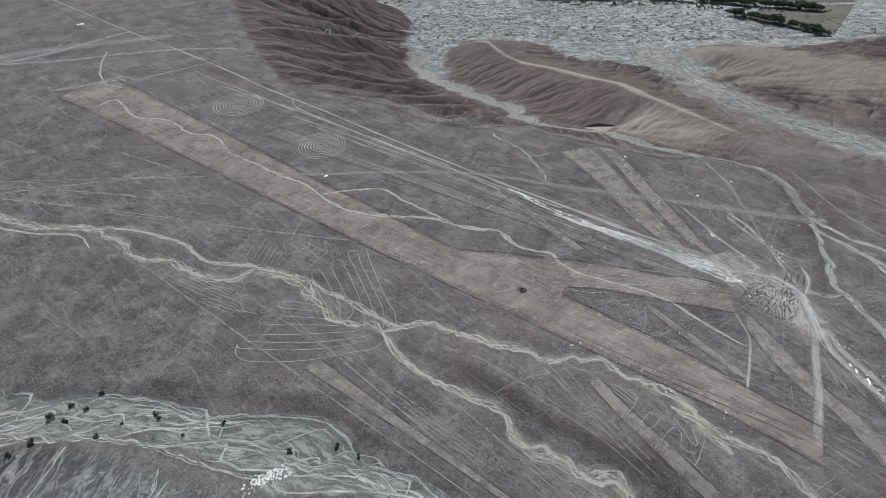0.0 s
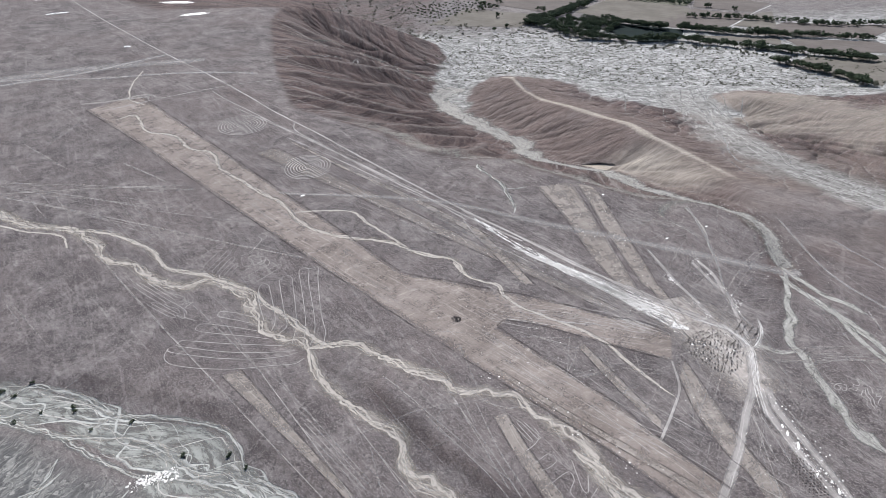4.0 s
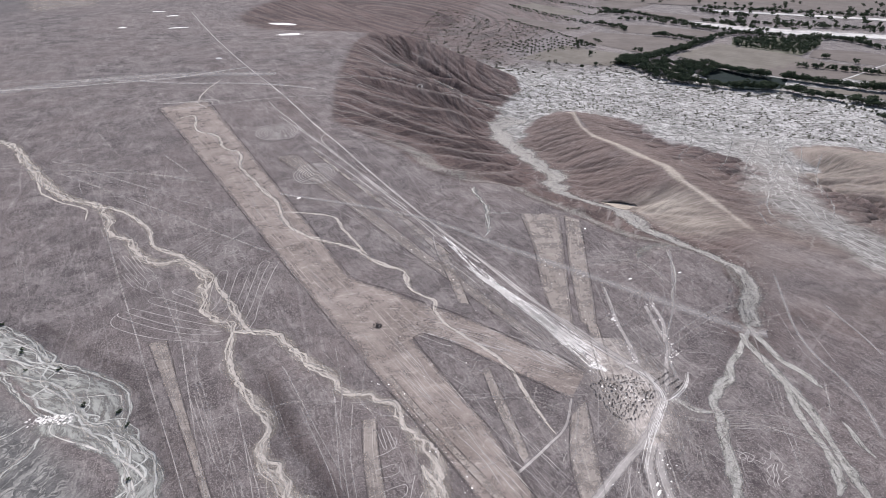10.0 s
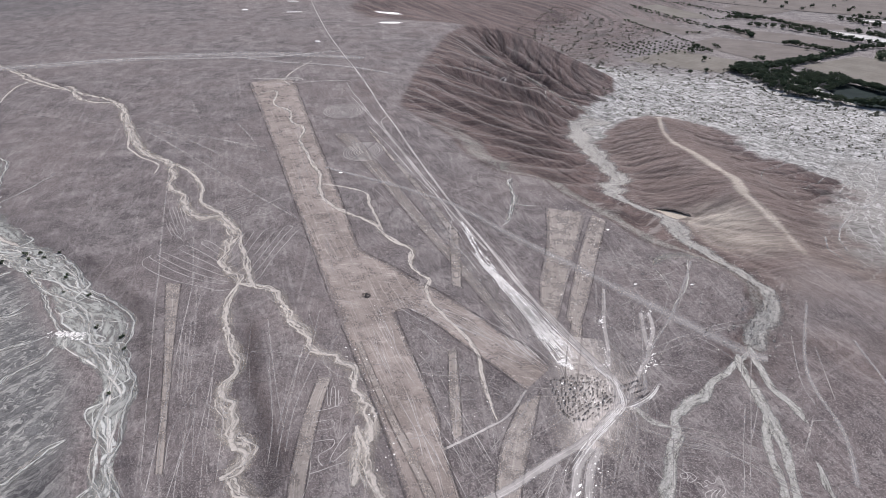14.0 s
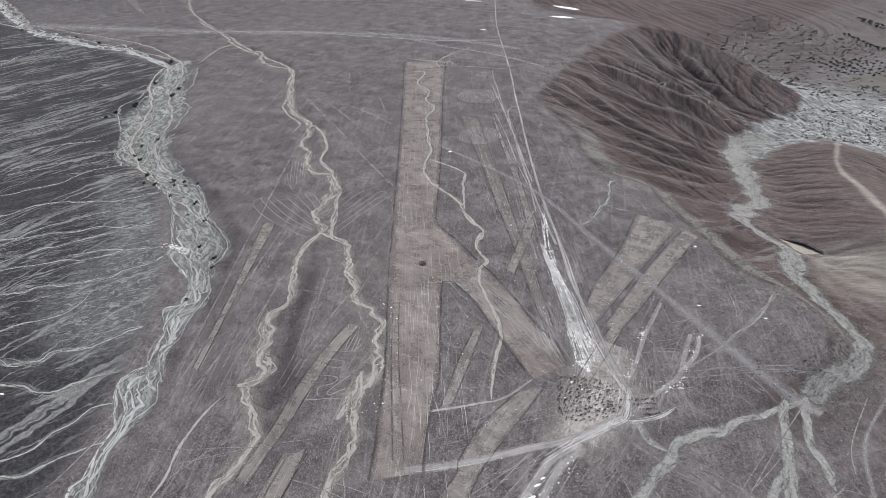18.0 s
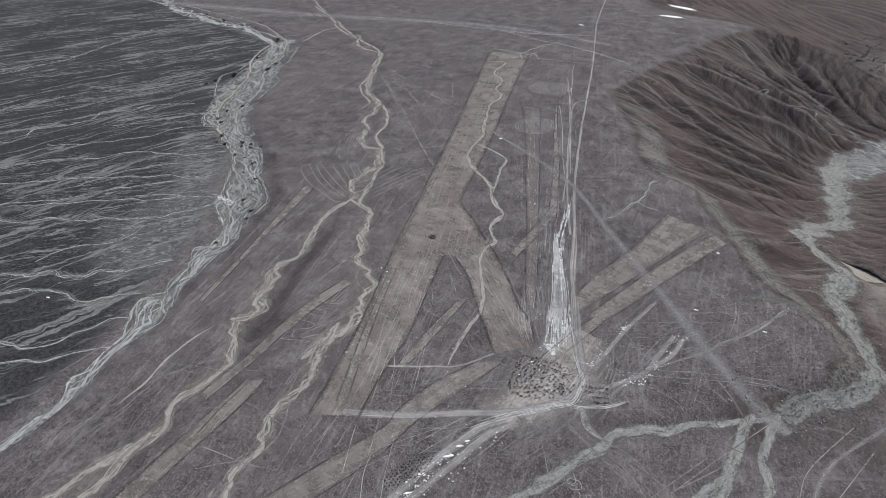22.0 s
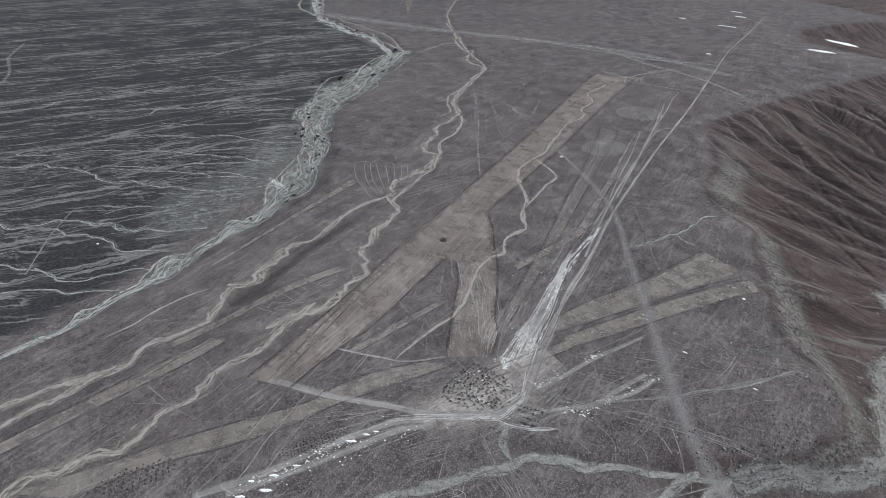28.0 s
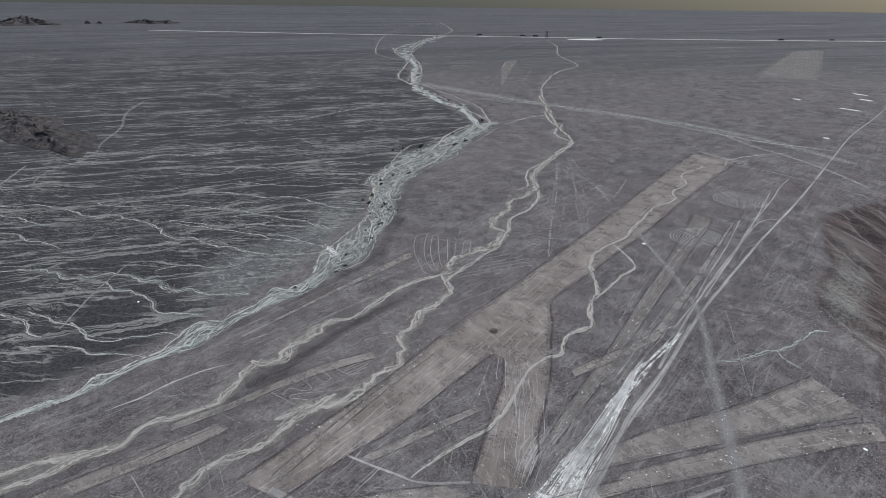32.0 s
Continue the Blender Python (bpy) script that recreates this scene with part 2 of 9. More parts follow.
    silt = m.mix(m.calc("MULTIPLY", m.veins(m.stretched(s, 30.0, 17.0, 10.0, 172.0), 1.0, 0.036, 4.0, 0.65), 0.8), silt, (0.39, 0.386, 0.372))
    silt = m.mix(m.ramp(m.noise(p, 0.5, 6.0, 0.85), 0.51, 0.58, 0.0, 0.7), silt, (0.062, 0.061, 0.055))
    c = m.mix(pale, c, silt)
    # the bed east of the hill: brown silt with white threads down its length
    along_bed = m.node("ShaderNodeCombineXYZ", X=m.calc("MULTIPLY", m.attr("bed_run"), 0.022), Y=m.calc("MULTIPLY", m.attr("bed_off"), 0.11))
    bent_bed = m.warp(m.warp(along_bed.outputs[0], 0.7, 0.9), 4.0, 0.14)
    bed_c = m.mix(m.ramp(silt_n, 0.38, 0.60), (0.105, 0.099, 0.092), (0.240, 0.232, 0.219))
    bed_c = m.mix(m.calc("MULTIPLY", m.veins(bent_bed, 1.0, 0.020, 4.0, 0.62), 0.7), bed_c, (0.38, 0.373, 0.355))
    c = m.mix(m.calc("MULTIPLY", m.attr("east_bed"), 0.9), c, bed_c)
    # broken pale rock where the plateau gives way to the slope
    rubble = m.noise(p, 0.75, 7.0, 0.88)
    c = m.mix(m.calc("MULTIPLY", m.attr("rim_band"), m.ramp(rubble, 0.45, 0.53, 0.0, 0.75)), c, (0.260, 0.257, 0.233))
    height = m.calc("ADD", height, m.calc("MULTIPLY", m.calc("MULTIPLY", stones, slope), 4.0))
    height = m.calc("SUBTRACT", height, m.calc("MULTIPLY", m.calc("MULTIPLY", rills, fan), 0.8))
    return m.done(c, height, 0.8, 0.35)


def bed_material(name, low, high, light, count, wide, soft=(0.45, 0.95), veil=0.55, reach=0.8, bend=0.06, holes=0.0):
    """Sediment of a dry bed: a thin patchy veil of silt, and count bright threads of sand that wind along the flow, part and meet."""
    m = Tree(name)
    p = m.place()
    uv = m.uv()
    u = m.node("ShaderNodeSeparateXYZ", Vector=uv).outputs["X"]
    a, half = m.attr("across"), m.calc("MULTIPLY", m.attr("span"), 0.5)
    crinkle = m.calc("MULTIPLY", m.calc("SUBTRACT", m.noise(p, 0.55, 5.0, 0.75), 0.5), wide * 1.5)
    fine = m.noise(p, 1.1, 6.0, 0.85)
    lumps_n = m.noise(m.stretched(m.warp(uv, 0.1, 2.0), 7.0, 2.2), 1.0, 6.0, 0.75)
    strands = None
    for k in range(count):
        middle = m.calc("MULTIPLY", m.drift(u, bend * (0.7 + 0.23 * k), 37.3 * k), reach)
        gap = m.calc("ABSOLUTE", m.calc("ADD", m.calc("MULTIPLY", m.calc("SUBTRACT", a, middle), half), crinkle))
        girth = m.ramp(m.drift(u, bend * 1.7, 11.7 + 53.1 * k), -1.0, 1.0, wide * 0.15, wide * (1.25 if k % 2 else 0.8))
        one = m.ramp(m.calc("DIVIDE", gap, girth), 0.55, 1.25, 1.0, 0.0)
        strands = one if strands is None else m.calc("MAXIMUM", strands, one)
    c = m.mix(m.ramp(lumps_n, 0.40, 0.60), low, high)
    c = m.mix(m.calc("MULTIPLY", strands, m.ramp(fine, 0.36, 0.60, 1.0, 0.62)), c, light)
    c = m.mix(m.ramp(fine, 0.52, 0.64, 0.0, 0.5), c, tuple(v * 0.5 for v in low))
    rim = m.calc("ADD", m.attr("rim"), m.calc("MULTIPLY", m.calc("SUBTRACT", m.noise(m.stretched(m.warp(uv, 0.2, 2.0), 3.5, 1.1), 1.0, 6.0, 0.8), 0.5), 1.1))
    film = m.calc("MULTIPLY", m.ramp(rim, soft[0], soft[1], 1.0, 0.0), m.ramp(lumps_n, 0.36, 0.56, veil * 0.35, veil))
    if holes:
        isle = m.noise(m.stretched(m.warp(uv, 0.08, 4.0), 16.0, 4.5), 1.0, 5.0, 0.65)
        film = m.calc("MULTIPLY", film, m.ramp(isle, 0.42, 0.52, 1.0 - holes, 1.0))
    edge = m.ramp(m.attr("rim"), 0.82, 1.0, 1.0, 0.0)
    cover = m.calc("MULTIPLY", m.calc("MAXIMUM", film, m.calc("MULTIPLY", strands, 0.92)), edge)
    height = m.calc("SUBTRACT", m.calc("ADD", lumps_n, m.calc("MULTIPLY", fine, 0.5)), m.calc("MULTIPLY", strands, 0.9))
    return m.done(c, height, 0.6, 0.4, cover)


def stony_material(name, low, high, dark, soft=(0.35, 0.95), cover=0.9):
    """A bed choked with stones: pale and dark specks, ragged at the rims."""
    m = Tree(name)
    p = m.place()
    stones = m.noise(p, 1.15, 7.0, 0.9)
    bars = m.noise(m.stretched(m.warp(m.uv(), 0.15, 2.5), 8.0, 1.6), 1.0, 6.0, 0.78)
    c = m.mix(m.ramp(bars, 0.36, 0.62), low, high)
    c = m.mix(m.ramp(stones, 0.50, 0.60, 0.0, 0.8), c, dark)
    c = m.mix(m.ramp(m.noise(p, 2.2, 4.0, 0.85), 0.55, 0.62, 0.0, 0.75), c, tuple(v * 1.45 for v in high))
    rim = m.calc("ADD", m.attr("rim"), m.calc("MULTIPLY", m.calc("SUBTRACT", m.noise(p, 0.35, 7.0, 0.8), 0.5), 1.0))
    keep = m.calc("MULTIPLY", m.ramp(rim, soft[0], soft[1], cover, 0.0), m.calc("MULTIPLY", m.ramp(bars, 0.34, 0.48, 0.45, 1.0), m.ramp(m.attr("rim"), 0.85, 1.0, 1.0, 0.0)))
    return m.done(c, stones, 1.0, 0.5, keep)


def cleared_material(name, low, high, wear, strength=1.0, soft=(0.8, 1.02), ruts=0.5, threads=0.8, gaps=0.8):
    """Ground from which the dark stones were cleared: pale brown earth with ruts and scuffs."""
    m = Tree(name)
    p = m.place()
    uv = m.uv()
    big = m.noise(p, 0.05, 5.0, 0.65)
    n = m.noise(p, 0.6, 6.0, 0.82)
    rut = m.noise(m.stretched(m.warp(uv, 0.08, 1.6), 34.0, threads), 1.0, 5.0, 0.75)
    scuff = m.noise(m.stretched(m.warp(p, 0.2, 4.0), 7.0, 1.6, 3.0, 35.0), 1.0, 5.0, 0.8)
    c = m.mix(m.ramp(big, 0.36, 0.64), low, high)
    c = m.mix(m.ramp(n, 0.52, 0.64, 0.0, 0.40), c, tuple(v * 0.62 for v in low))
    c = m.mix(m.ramp(rut, 0.53, 0.63, 0.0, ruts), c, wear)
    c = m.mix(m.ramp(rut, 0.34, 0.43, ruts, 0.0), c, tuple(v * 0.55 for v in low))
    c = m.mix(m.ramp(scuff, 0.55, 0.66, 0.0, 0.5), c, wear)
    c = m.mix(m.ramp(m.noise(p, 1.7, 3.0, 0.85), 0.55, 0.65, 0.0, 0.35), c, wear)
    rim = m.calc("ADD", m.attr("rim"), m.calc("MULTIPLY", m.calc("SUBTRACT", m.noise(p, 0.9, 6.0, 0.8), 0.5), 0.6))
    keep = m.calc("MULTIPLY", m.ramp(rim, soft[0], soft[1], 1.0, 0.0), m.ramp(m.noise(p, 0.16, 5.0, 0.7), 0.36, 0.56, strength * gaps, strength))
    return m.done(c, n, 0.5, 0.15, keep)


def streaked_material(name, low, high):
    """Chalky earth laid bare in many thin tracks, with gravel left between them."""
    m = Tree(name)
    p = m.place()
    uv = m.warp(m.warp(m.uv(), 0.05, 1.4), 0.4, 0.4)
    rut = m.noise(m.stretched(uv, 7.0, 0.42), 1.0, 5.0, 0.8)
    broken = m.noise(p, 0.75, 6.0, 0.85)
    fine = m.noise(p, 1.2, 5.0, 0.8)
    c = m.mix(m.ramp(fine, 0.35, 0.65), low, high)
    rim = m.calc("ADD", m.attr("rim"), m.calc("MULTIPLY", m.calc("SUBTRACT", m.noise(m.stretched(uv, 9.0, 1.0), 1.0, 4.0), 0.5), 1.2))
    keep = m.calc("MULTIPLY", m.calc("MULTIPLY", m.ramp(rim, 0.2, 0.9, 1.0, 0.0), m.ramp(broken, 0.45, 0.53, 0.10, 1.0)), m.ramp(rut, 0.39, 0.49, 0.08, 1.0))
    return m.done(c, fine, 0.5, 0.15, keep)


def plain_material(name, a, b, scale=2.0, rough=0.9, metal=0.0):
    m = Tree(name)
    p = m.place()
    n = m.noise(p, scale, 5.0, 0.7)
    m.bsdf.inputs["Roughness"].default_value, m.bsdf.inputs["Metallic"].default_value = rough, metal
    return m.done(m.mix(m.ramp(n, 0.3, 0.7), a, b), m.noise(p, scale * 4, 3.0), 0.5, 0.1)


def leaf_material(name, a, b):
    m = Tree(name)
    n = m.noise(m.place(), 1.4, 4.0, 0.8)
    spread = m.node("ShaderNodeNewGeometry").outputs["Random Per Island"]
    c = m.mix(m.ramp(n, 0.3, 0.7), a, b)
    return m.done(m.mix(m.calc("MULTIPLY", spread, 0.6), c, tuple(v * 1.7 for v in b)))


GROUND = ground_material()
BED = bed_material("dry_wash_sediment", (0.172, 0.153, 0.135), (0.252, 0.229, 0.204), (0.335, 0.309, 0.278), 3, 0.66, (0.15, 0.97), 0.85, 0.50, 0.055)
RIVER = bed_material("river_bed_sediment", (0.150, 0.152, 0.140), (0.240, 0.242, 0.224), (0.38, 0.38, 0.357), 4, 0.60, (0.70, 0.92), 0.95, 0.90, 0.026, 0.40)
FAR_RIVER = bed_material("far_river_sediment", (0.115, 0.118, 0.112), (0.180, 0.182, 0.172), (0.38, 0.38, 0.36), 6, 1.9, (0.5, 0.98), 0.60, 0.85, 0.018)
BRAID = bed_material("river_braid_sediment", (0.120, 0.121, 0.114), (0.200, 0.201, 0.188), (0.33, 0.328, 0.308), 2, 0.36, (0.35, 0.9), 0.6, 0.6, 0.07)
ROCKY = stony_material("stony_wash_bed", (0.150, 0.144, 0.134), (0.30, 0.288, 0.266), (0.062, 0.058, 0.054))
RUBBLE = stony_material("pale_rim_rubble", (0.150, 0.146, 0.132), (0.250, 0.243, 0.222), (0.070, 0.066, 0.060), (-0.1, 0.9), 0.6)
STONY = stony_material("grey_stony_bed", (0.195, 0.189, 0.172), (0.340, 0.331, 0.305), (0.085, 0.080, 0.073), (0.45, 1.0), 0.96)
CLEARED = cleared_material("cleared_earth", (0.138, 0.116, 0.104), (0.200, 0.171, 0.154), (0.40, 0.362, 0.330), 0.90, (0.80, 1.03), 0.46, 0.5, 0.72)
FAINT_STRIP = cleared_material("faint_scraped_earth", (0.168, 0.147, 0.132), (0.220, 0.195, 0.176), (0.40, 0.370, 0.340), 0.52, (0.6, 1.05), 0.6, 0.45)
STRIP = cleared_material("scraped_strip_earth", (0.172, 0.151, 0.135), (0.225, 0.199, 0.179), (0.38, 0.350, 0.318), 0.78, (0.70, 1.05), 0.75, 0.45, 0.45)
TRACK = cleared_material("track_earth", (0.195, 0.180, 0.170), (0.265, 0.247, 0.234), (0.42, 0.398, 0.378), 0.9, (0.35, 1.0), 0.95, 0.4, 0.8)
LINE = cleared_material("scraped_line_earth", (0.190, 0.174, 0.164), (0.260, 0.241, 0.228), (0.34, 0.318, 0.302), 0.78, (0.3, 1.05), 0.5, 0.8, 0.55)
FIGURE = cleared_material("figure_line_earth", (0.235, 0.220, 0.208), (0.30, 0.282, 0.268), (0.36, 0.34, 0.322), 0.95, (0.6, 1.05))
DUST = cleared_material("dusty_trail_earth", (0.225, 0.212, 0.203), (0.265, 0.25, 0.24), (0.28, 0.265, 0.255), 0.72, (0.0, 1.0), 0.1)
# dark shading of the bank slopes, painted as flat colour
BANK_SHADE = cleared_material("painted_bank_shade", (0.034, 0.0275, 0.0275), (0.050, 0.041, 0.040), (0.085, 0.072, 0.069), 0.30, (-0.4, 1.0), 0.2)
FAINT_DUST = cleared_material("thin_dust", (0.225, 0.212, 0.203), (0.265, 0.25, 0.24), (0.28, 0.265, 0.255), 0.60, (0.0, 1.0), 0.1)
BRIGHT = streaked_material("white_chalky_earth", (0.42, 0.408, 0.385), (0.74, 0.725, 0.695))
STONES = plain_material("dark_varnished_stones", (0.050, 0.042, 0.040), (0.125, 0.108, 0.100), 3.0)
CHALK = plain_material("white_chalk", (0.62, 0.60, 0.56), (0.86, 0.85, 0.82), 0.8)
ROCK = plain_material("dark_rock", (0.026, 0.023, 0.023), (0.070, 0.061, 0.057), 0.35)
LEAVES = leaf_material("dusty_green_leaves", (0.020, 0.027, 0.016), (0.042, 0.054, 0.031))
DRY_LEAVES = leaf_material("grey_green_scrub", (0.050, 0.051, 0.038), (0.100, 0.099, 0.074))
BARK = plain_material("grey_bark", (0.10, 0.08, 0.06), (0.18, 0.15, 0.12), 8.0)


# ---------------------------------------------------------------- relief
def lattice(ix, iy, seed):
    h = np.sin(ix * 127.1 + iy * 311.7 + seed * 74.7) * 43758.5453
    return h - np.floor(h)


def value_noise(x, y, seed=0.0):
    ix, iy = np.floor(x), np.floor(y)
    fx, fy = x - ix, y - iy
    fx, fy = fx * fx * (3 - 2 * fx), fy * fy * (3 - 2 * fy)
    a, b = lattice(ix, iy, seed), lattice(ix + 1, iy, seed)
    c, d = lattice(ix, iy + 1, seed), lattice(ix + 1, iy + 1, seed)
    return (a + (b - a) * fx) * (1 - fy) + (c + (d - c) * fx) * fy - 0.5


def step(v, low, high):
    q = np.clip((v - low) / (high - low), 0, 1)
    return q * q * (3 - 2 * q)


def along(x, y, line):
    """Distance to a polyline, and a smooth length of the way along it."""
    best, total, weight, run = np.full(x.shape, 1e9), 0.0, 0.0, 0.0
    for (ax, ay), (bx, by) in zip(line, line[1:]):
        dx, dy = bx - ax, by - ay
        size = math.hypot(dx, dy)
        q = np.clip(((x - ax) * dx + (y - ay) * dy) / size**2, 0, 1)
        d = np.hypot(x - ax - q * dx, y - ay - q * dy)
        w = 1 / (d * d + 9.0) ** 2
        total, weight, run = total + w * (run + q * size), weight + w, run + size
        best = np.minimum(best, d)
    return best, total / weight


PLATEAU_RIM = [(-300, 900), (-235, 700), (-205, 590), (-180, 510), (-153, 437), (-124, 379), (-98, 329), (-68, 313), (-39, 300), (-18, 281), (0, 269), (14, 264), (22, 265), (28, 271), (36, 272), (45, 263), (60, 256), (79, 246), (94, 236), (100, 230), (103, 222), (106, 223), (109, 233), (113, 238), (120, 238), (128, 235), (136, 228), (140, 214), (137, 196)]
WASH_FLOOR = [(-15, 535, -58), (-27, 497, -56), (8, 440, -51), (41, 391, -44), (50, 355, -36), (58, 328, -28), (91, 308, -23), (108, 273, -15), (122, 257, -11), (135, 244, -8), (145, 230, -5.5), (146, 212, -4), (143, 193, -2.5)]
RIDGE = [(28, 540, -47), (36, 517, -39), (48, 484, -40), (61, 460, -38), (80, 430, -31), (100, 396, -25), (114, 370, -19), (122, 343, -15), (135, 325, -15), (145, 305, -14), (153, 285, -11.5), (163, 262, -8)]
SAND_SPUR = [(122, 343, -15), (112, 337, -19), (102, 331, -25), (95, 324, -30)]
BACK_RIDGE = [(-205, 578, 1), (-171, 618, -5), (-131, 643, -20), (-82, 655, -39), (-44, 668, -56)]
PATH_SPUR = [(-151, 434, 0), (-137, 488, -6), (-100, 504, -19), (-62, 520, -36)]
EAST_HILL = [(231, 503, -45), (262, 455, -38), (300, 400, -28), (340, 340, -18)]
SIDE_VALLEY = [(-172, 528, -4), (-134, 546, -20), (-105, 560, -35), (-70, 556, -45), (-28, 540, -54)]
EAST_BED = [(185, 532, -58), (193, 480, -53), (191, 430, -43), (185, 390, -32), (182, 350, -22), (190, 316, -19), (203, 300, -18), (222, 275, -17), (262, 240, -15)]
LEVELS = [
    (-41, 672, -61), (-120, 715, -60), (-190, 720, -44), (-200, 820, -58), (-150, 590, -22), (44, 826, -64), (0, 600, -60), (100, 590, -60), (200, 570, -60), (300, 560, -61),
    (300, 800, -64), (600, 600, -60), (500, 1000, -66), (-100, 1200, -66), (222, 480, -56), (228, 425, -46), (238, 365, -30), (172, 300, -18), (163, 335, -23), (148, 380, -31), (130, 440, -40), (95, 500, -52), (170, 240, -5),
]
FLATS = [
    (-600, 300), (-420, 420), (-420, 150), (-250, 240), (-250, 380), (-200, 100), (-120, 200), (-60, 120), (-60, 230), (20, 200), (60, 120), (60, 200), (110, 180),
    (120, 80), (40, 30), (170, 150), (220, 120), (230, 40), (-80, 0), (-260, -80), (-600, -100), (-300, 560), (-420, 800), (190, 190), (300, 120), (100, -100), (300, -60),
]


RIBS = [
    [(-100, 326), (-61, 323), (-37, 326), (-31, 343), (-25, 363), (-15, 378), (-7, 396), (0, 415)],
    [(-131, 384), (-106, 385), (-82, 391), (-62, 394), (-47, 406), (-38, 419), (-28, 438)],
    [(-135, 410), (-108, 413), (-91, 427), (-77, 442), (-66, 460), (-55, 479), (-42, 496)],
    [(-16, 281), (5, 281), (17, 289), (19, 317), (20, 339), (22, 365)],
    [(-164, 489), (-137, 495), (-121, 504), (-107, 516), (-91, 525)],
    [(-193, 558), (-169, 553), (-150, 551), (-125, 548)],
    [(-149, 600), (-122, 592), (-93, 581), (-79, 577)],
    [(-112, 358), (-94, 356), (-73, 360), (-55, 372), (-44, 387), (-28, 405)],
    [(-49, 298), (-23, 302), (-8, 336), (9, 376)],
    [(-151, 434), (-132, 450), (-110, 466), (-88, 483), (-66, 510)],
    [(38, 264), (44, 282), (46, 305), (40, 335)],
    [(70, 250), (76, 268), (72, 290)],
]
WINDING_PATH = [(-147, 416), (-146, 424), (-139, 440), (-135, 457), (-124, 472), (-115, 482), (-111, 487), (-106, 480), (-101, 482), (-97, 495), (-94, 485), (-86, 496), (-79, 504), (-75, 513), (-69, 520), (-62, 508), (-57, 510), (-46, 530), (-34, 552)]


def relief_base():
    """Weights of a tent-like surface through the lines and levels of the relief."""
    pts = [(x, y, 0.0) for x, y in FLATS] + list(LEVELS)
    for line in ([(x, y, 0.0) for x, y in PLATEAU_RIM[2:]], WASH_FLOOR, RIDGE, BACK_RIDGE, EAST_HILL, SIDE_VALLEY, PATH_SPUR, EAST_BED, SAND_SPUR):
        for a, b in zip(line, line[1:]):
            n = max(1, int(math.dist(a[:2], b[:2]) / 8))
            pts += [tuple(p + (q - p) * k / n for p, q in zip(a, b)) for k in range(n)]
        pts.append(line[-1])
    for k in range(24):
        a = math.tau * k / 24
        x, y = 2600 * math.cos(a), 300 + 2600 * math.sin(a)
        pts.append((x, y, -66.0 if 20 < math.degrees(a) < 105 else 0.0))
    pts = np.array(pts)
    n = len(pts)
    k = np.hypot(pts[:, None, 0] - pts[:, 0], pts[:, None, 1] - pts[:, 1]) - np.eye(n) * 4.0
    full = np.block([[k, np.ones((n, 1))], [np.ones((1, n)), np.zeros((1, 1))]])
    w = np.linalg.solve(full, np.r_[pts[:, 2], 0])
    return pts, w[:-1], w[-1]


BASE_PTS, BASE_W, BASE_C = relief_base()


def base_height(x, y):
    out = np.full(x.shape, BASE_C)
    for (px, py, _), w in zip(BASE_PTS, BASE_W):
        out += w * np.hypot(x - px, y - py)
    return np.clip(out, -68, 14)


def axis(parts):
    out = []
    for start, end, stride in parts:
        n = max(1, round((end - start) / stride))
        out += [start + (end - start) * k / n for k in range(n)]
    return out


def grown(start, stop, first, rate=1.09):
    out, x, d = [], start, first
    while abs(x) < abs(stop):
        x += d
        d *= rate
        out.append(x)
    return out


GX = np.array(sorted(grown(-430, -6200, -2.2)) + axis([(-430, 270, 1.4), (270, 420, 2.6)]) + [420.0] + grown(420, 6200, 3.5))
GY = np.array(sorted(grown(-90, -6200, -2.2)) + axis([(-90, 380, 1.4), (380, 690, 1.6)]) + [690.0] + grown(690, 6200, 3.0))
MX, MY = np.meshgrid(GX, GY)
BZ = base_height(MX, MY)
steep = np.hypot(np.gradient(BZ, GY, axis=0), np.gradient(BZ, GX, axis=1))
slope_mask = step(steep, 0.022, 0.07) * np.maximum(step(-BZ, 0.2, 1.4), 0.15 * step(BZ, 1.0, 3.0))
floor_mask = step(-BZ, 49, 57)
d_rim, s_rim = along(MX, MY, PLATEAU_RIM)
d_ridge, s_ridge = along(MX, MY, [p[:2] for p in RIDGE])
d_back, s_back = along(MX, MY, [p[:2] for p in BACK_RIDGE])
d_east, s_east = along(MX, MY, [p[:2] for p in EAST_HILL])
d_wash, s_wash = along(MX, MY, [p[:2] for p in WASH_FLOOR])
d_path, s_path = along(MX, MY, [p[:2] for p in PATH_SPUR])
pick = np.argmin(np.stack([d_rim * 0.8, d_ridge, d_back, d_east, d_path]), 0)
RUN = np.choose(pick, [s_rim, s_ridge + 1000, s_back + 2000, s_east + 3000, s_path + 4000])
FALL = np.choose(pick, [d_rim, d_ridge, d_back, d_east, d_path])
bent = RUN + 7.0 * value_noise(MX / 30, MY / 30, 3) + 2.5 * value_noise(MX / 9, MY / 9, 4)
gully = np.choose(pick, [0.7, 1.0, 1.2, 0.5, 1.0]) * (1.6 * value_noise(bent / 24.0, FALL / 70, 5) + 1.2 * value_noise(bent / 10.0, FALL / 60, 6))
d_bed, s_bed = along(MX, MY, [p[:2] for p in EAST_BED])
d_rib, HEAD = np.full(MX.shape, 1e9), np.zeros(MX.shape)
for rib in RIBS:
    d, way = along(MX + 2 * value_noise(MX / 23, MY / 23, 61), MY + 2 * value_noise(MX / 23, MY / 23, 62), rib)
    near = d < d_rib
    d_rib, HEAD = np.where(near, d, d_rib), np.where(near, way, HEAD)
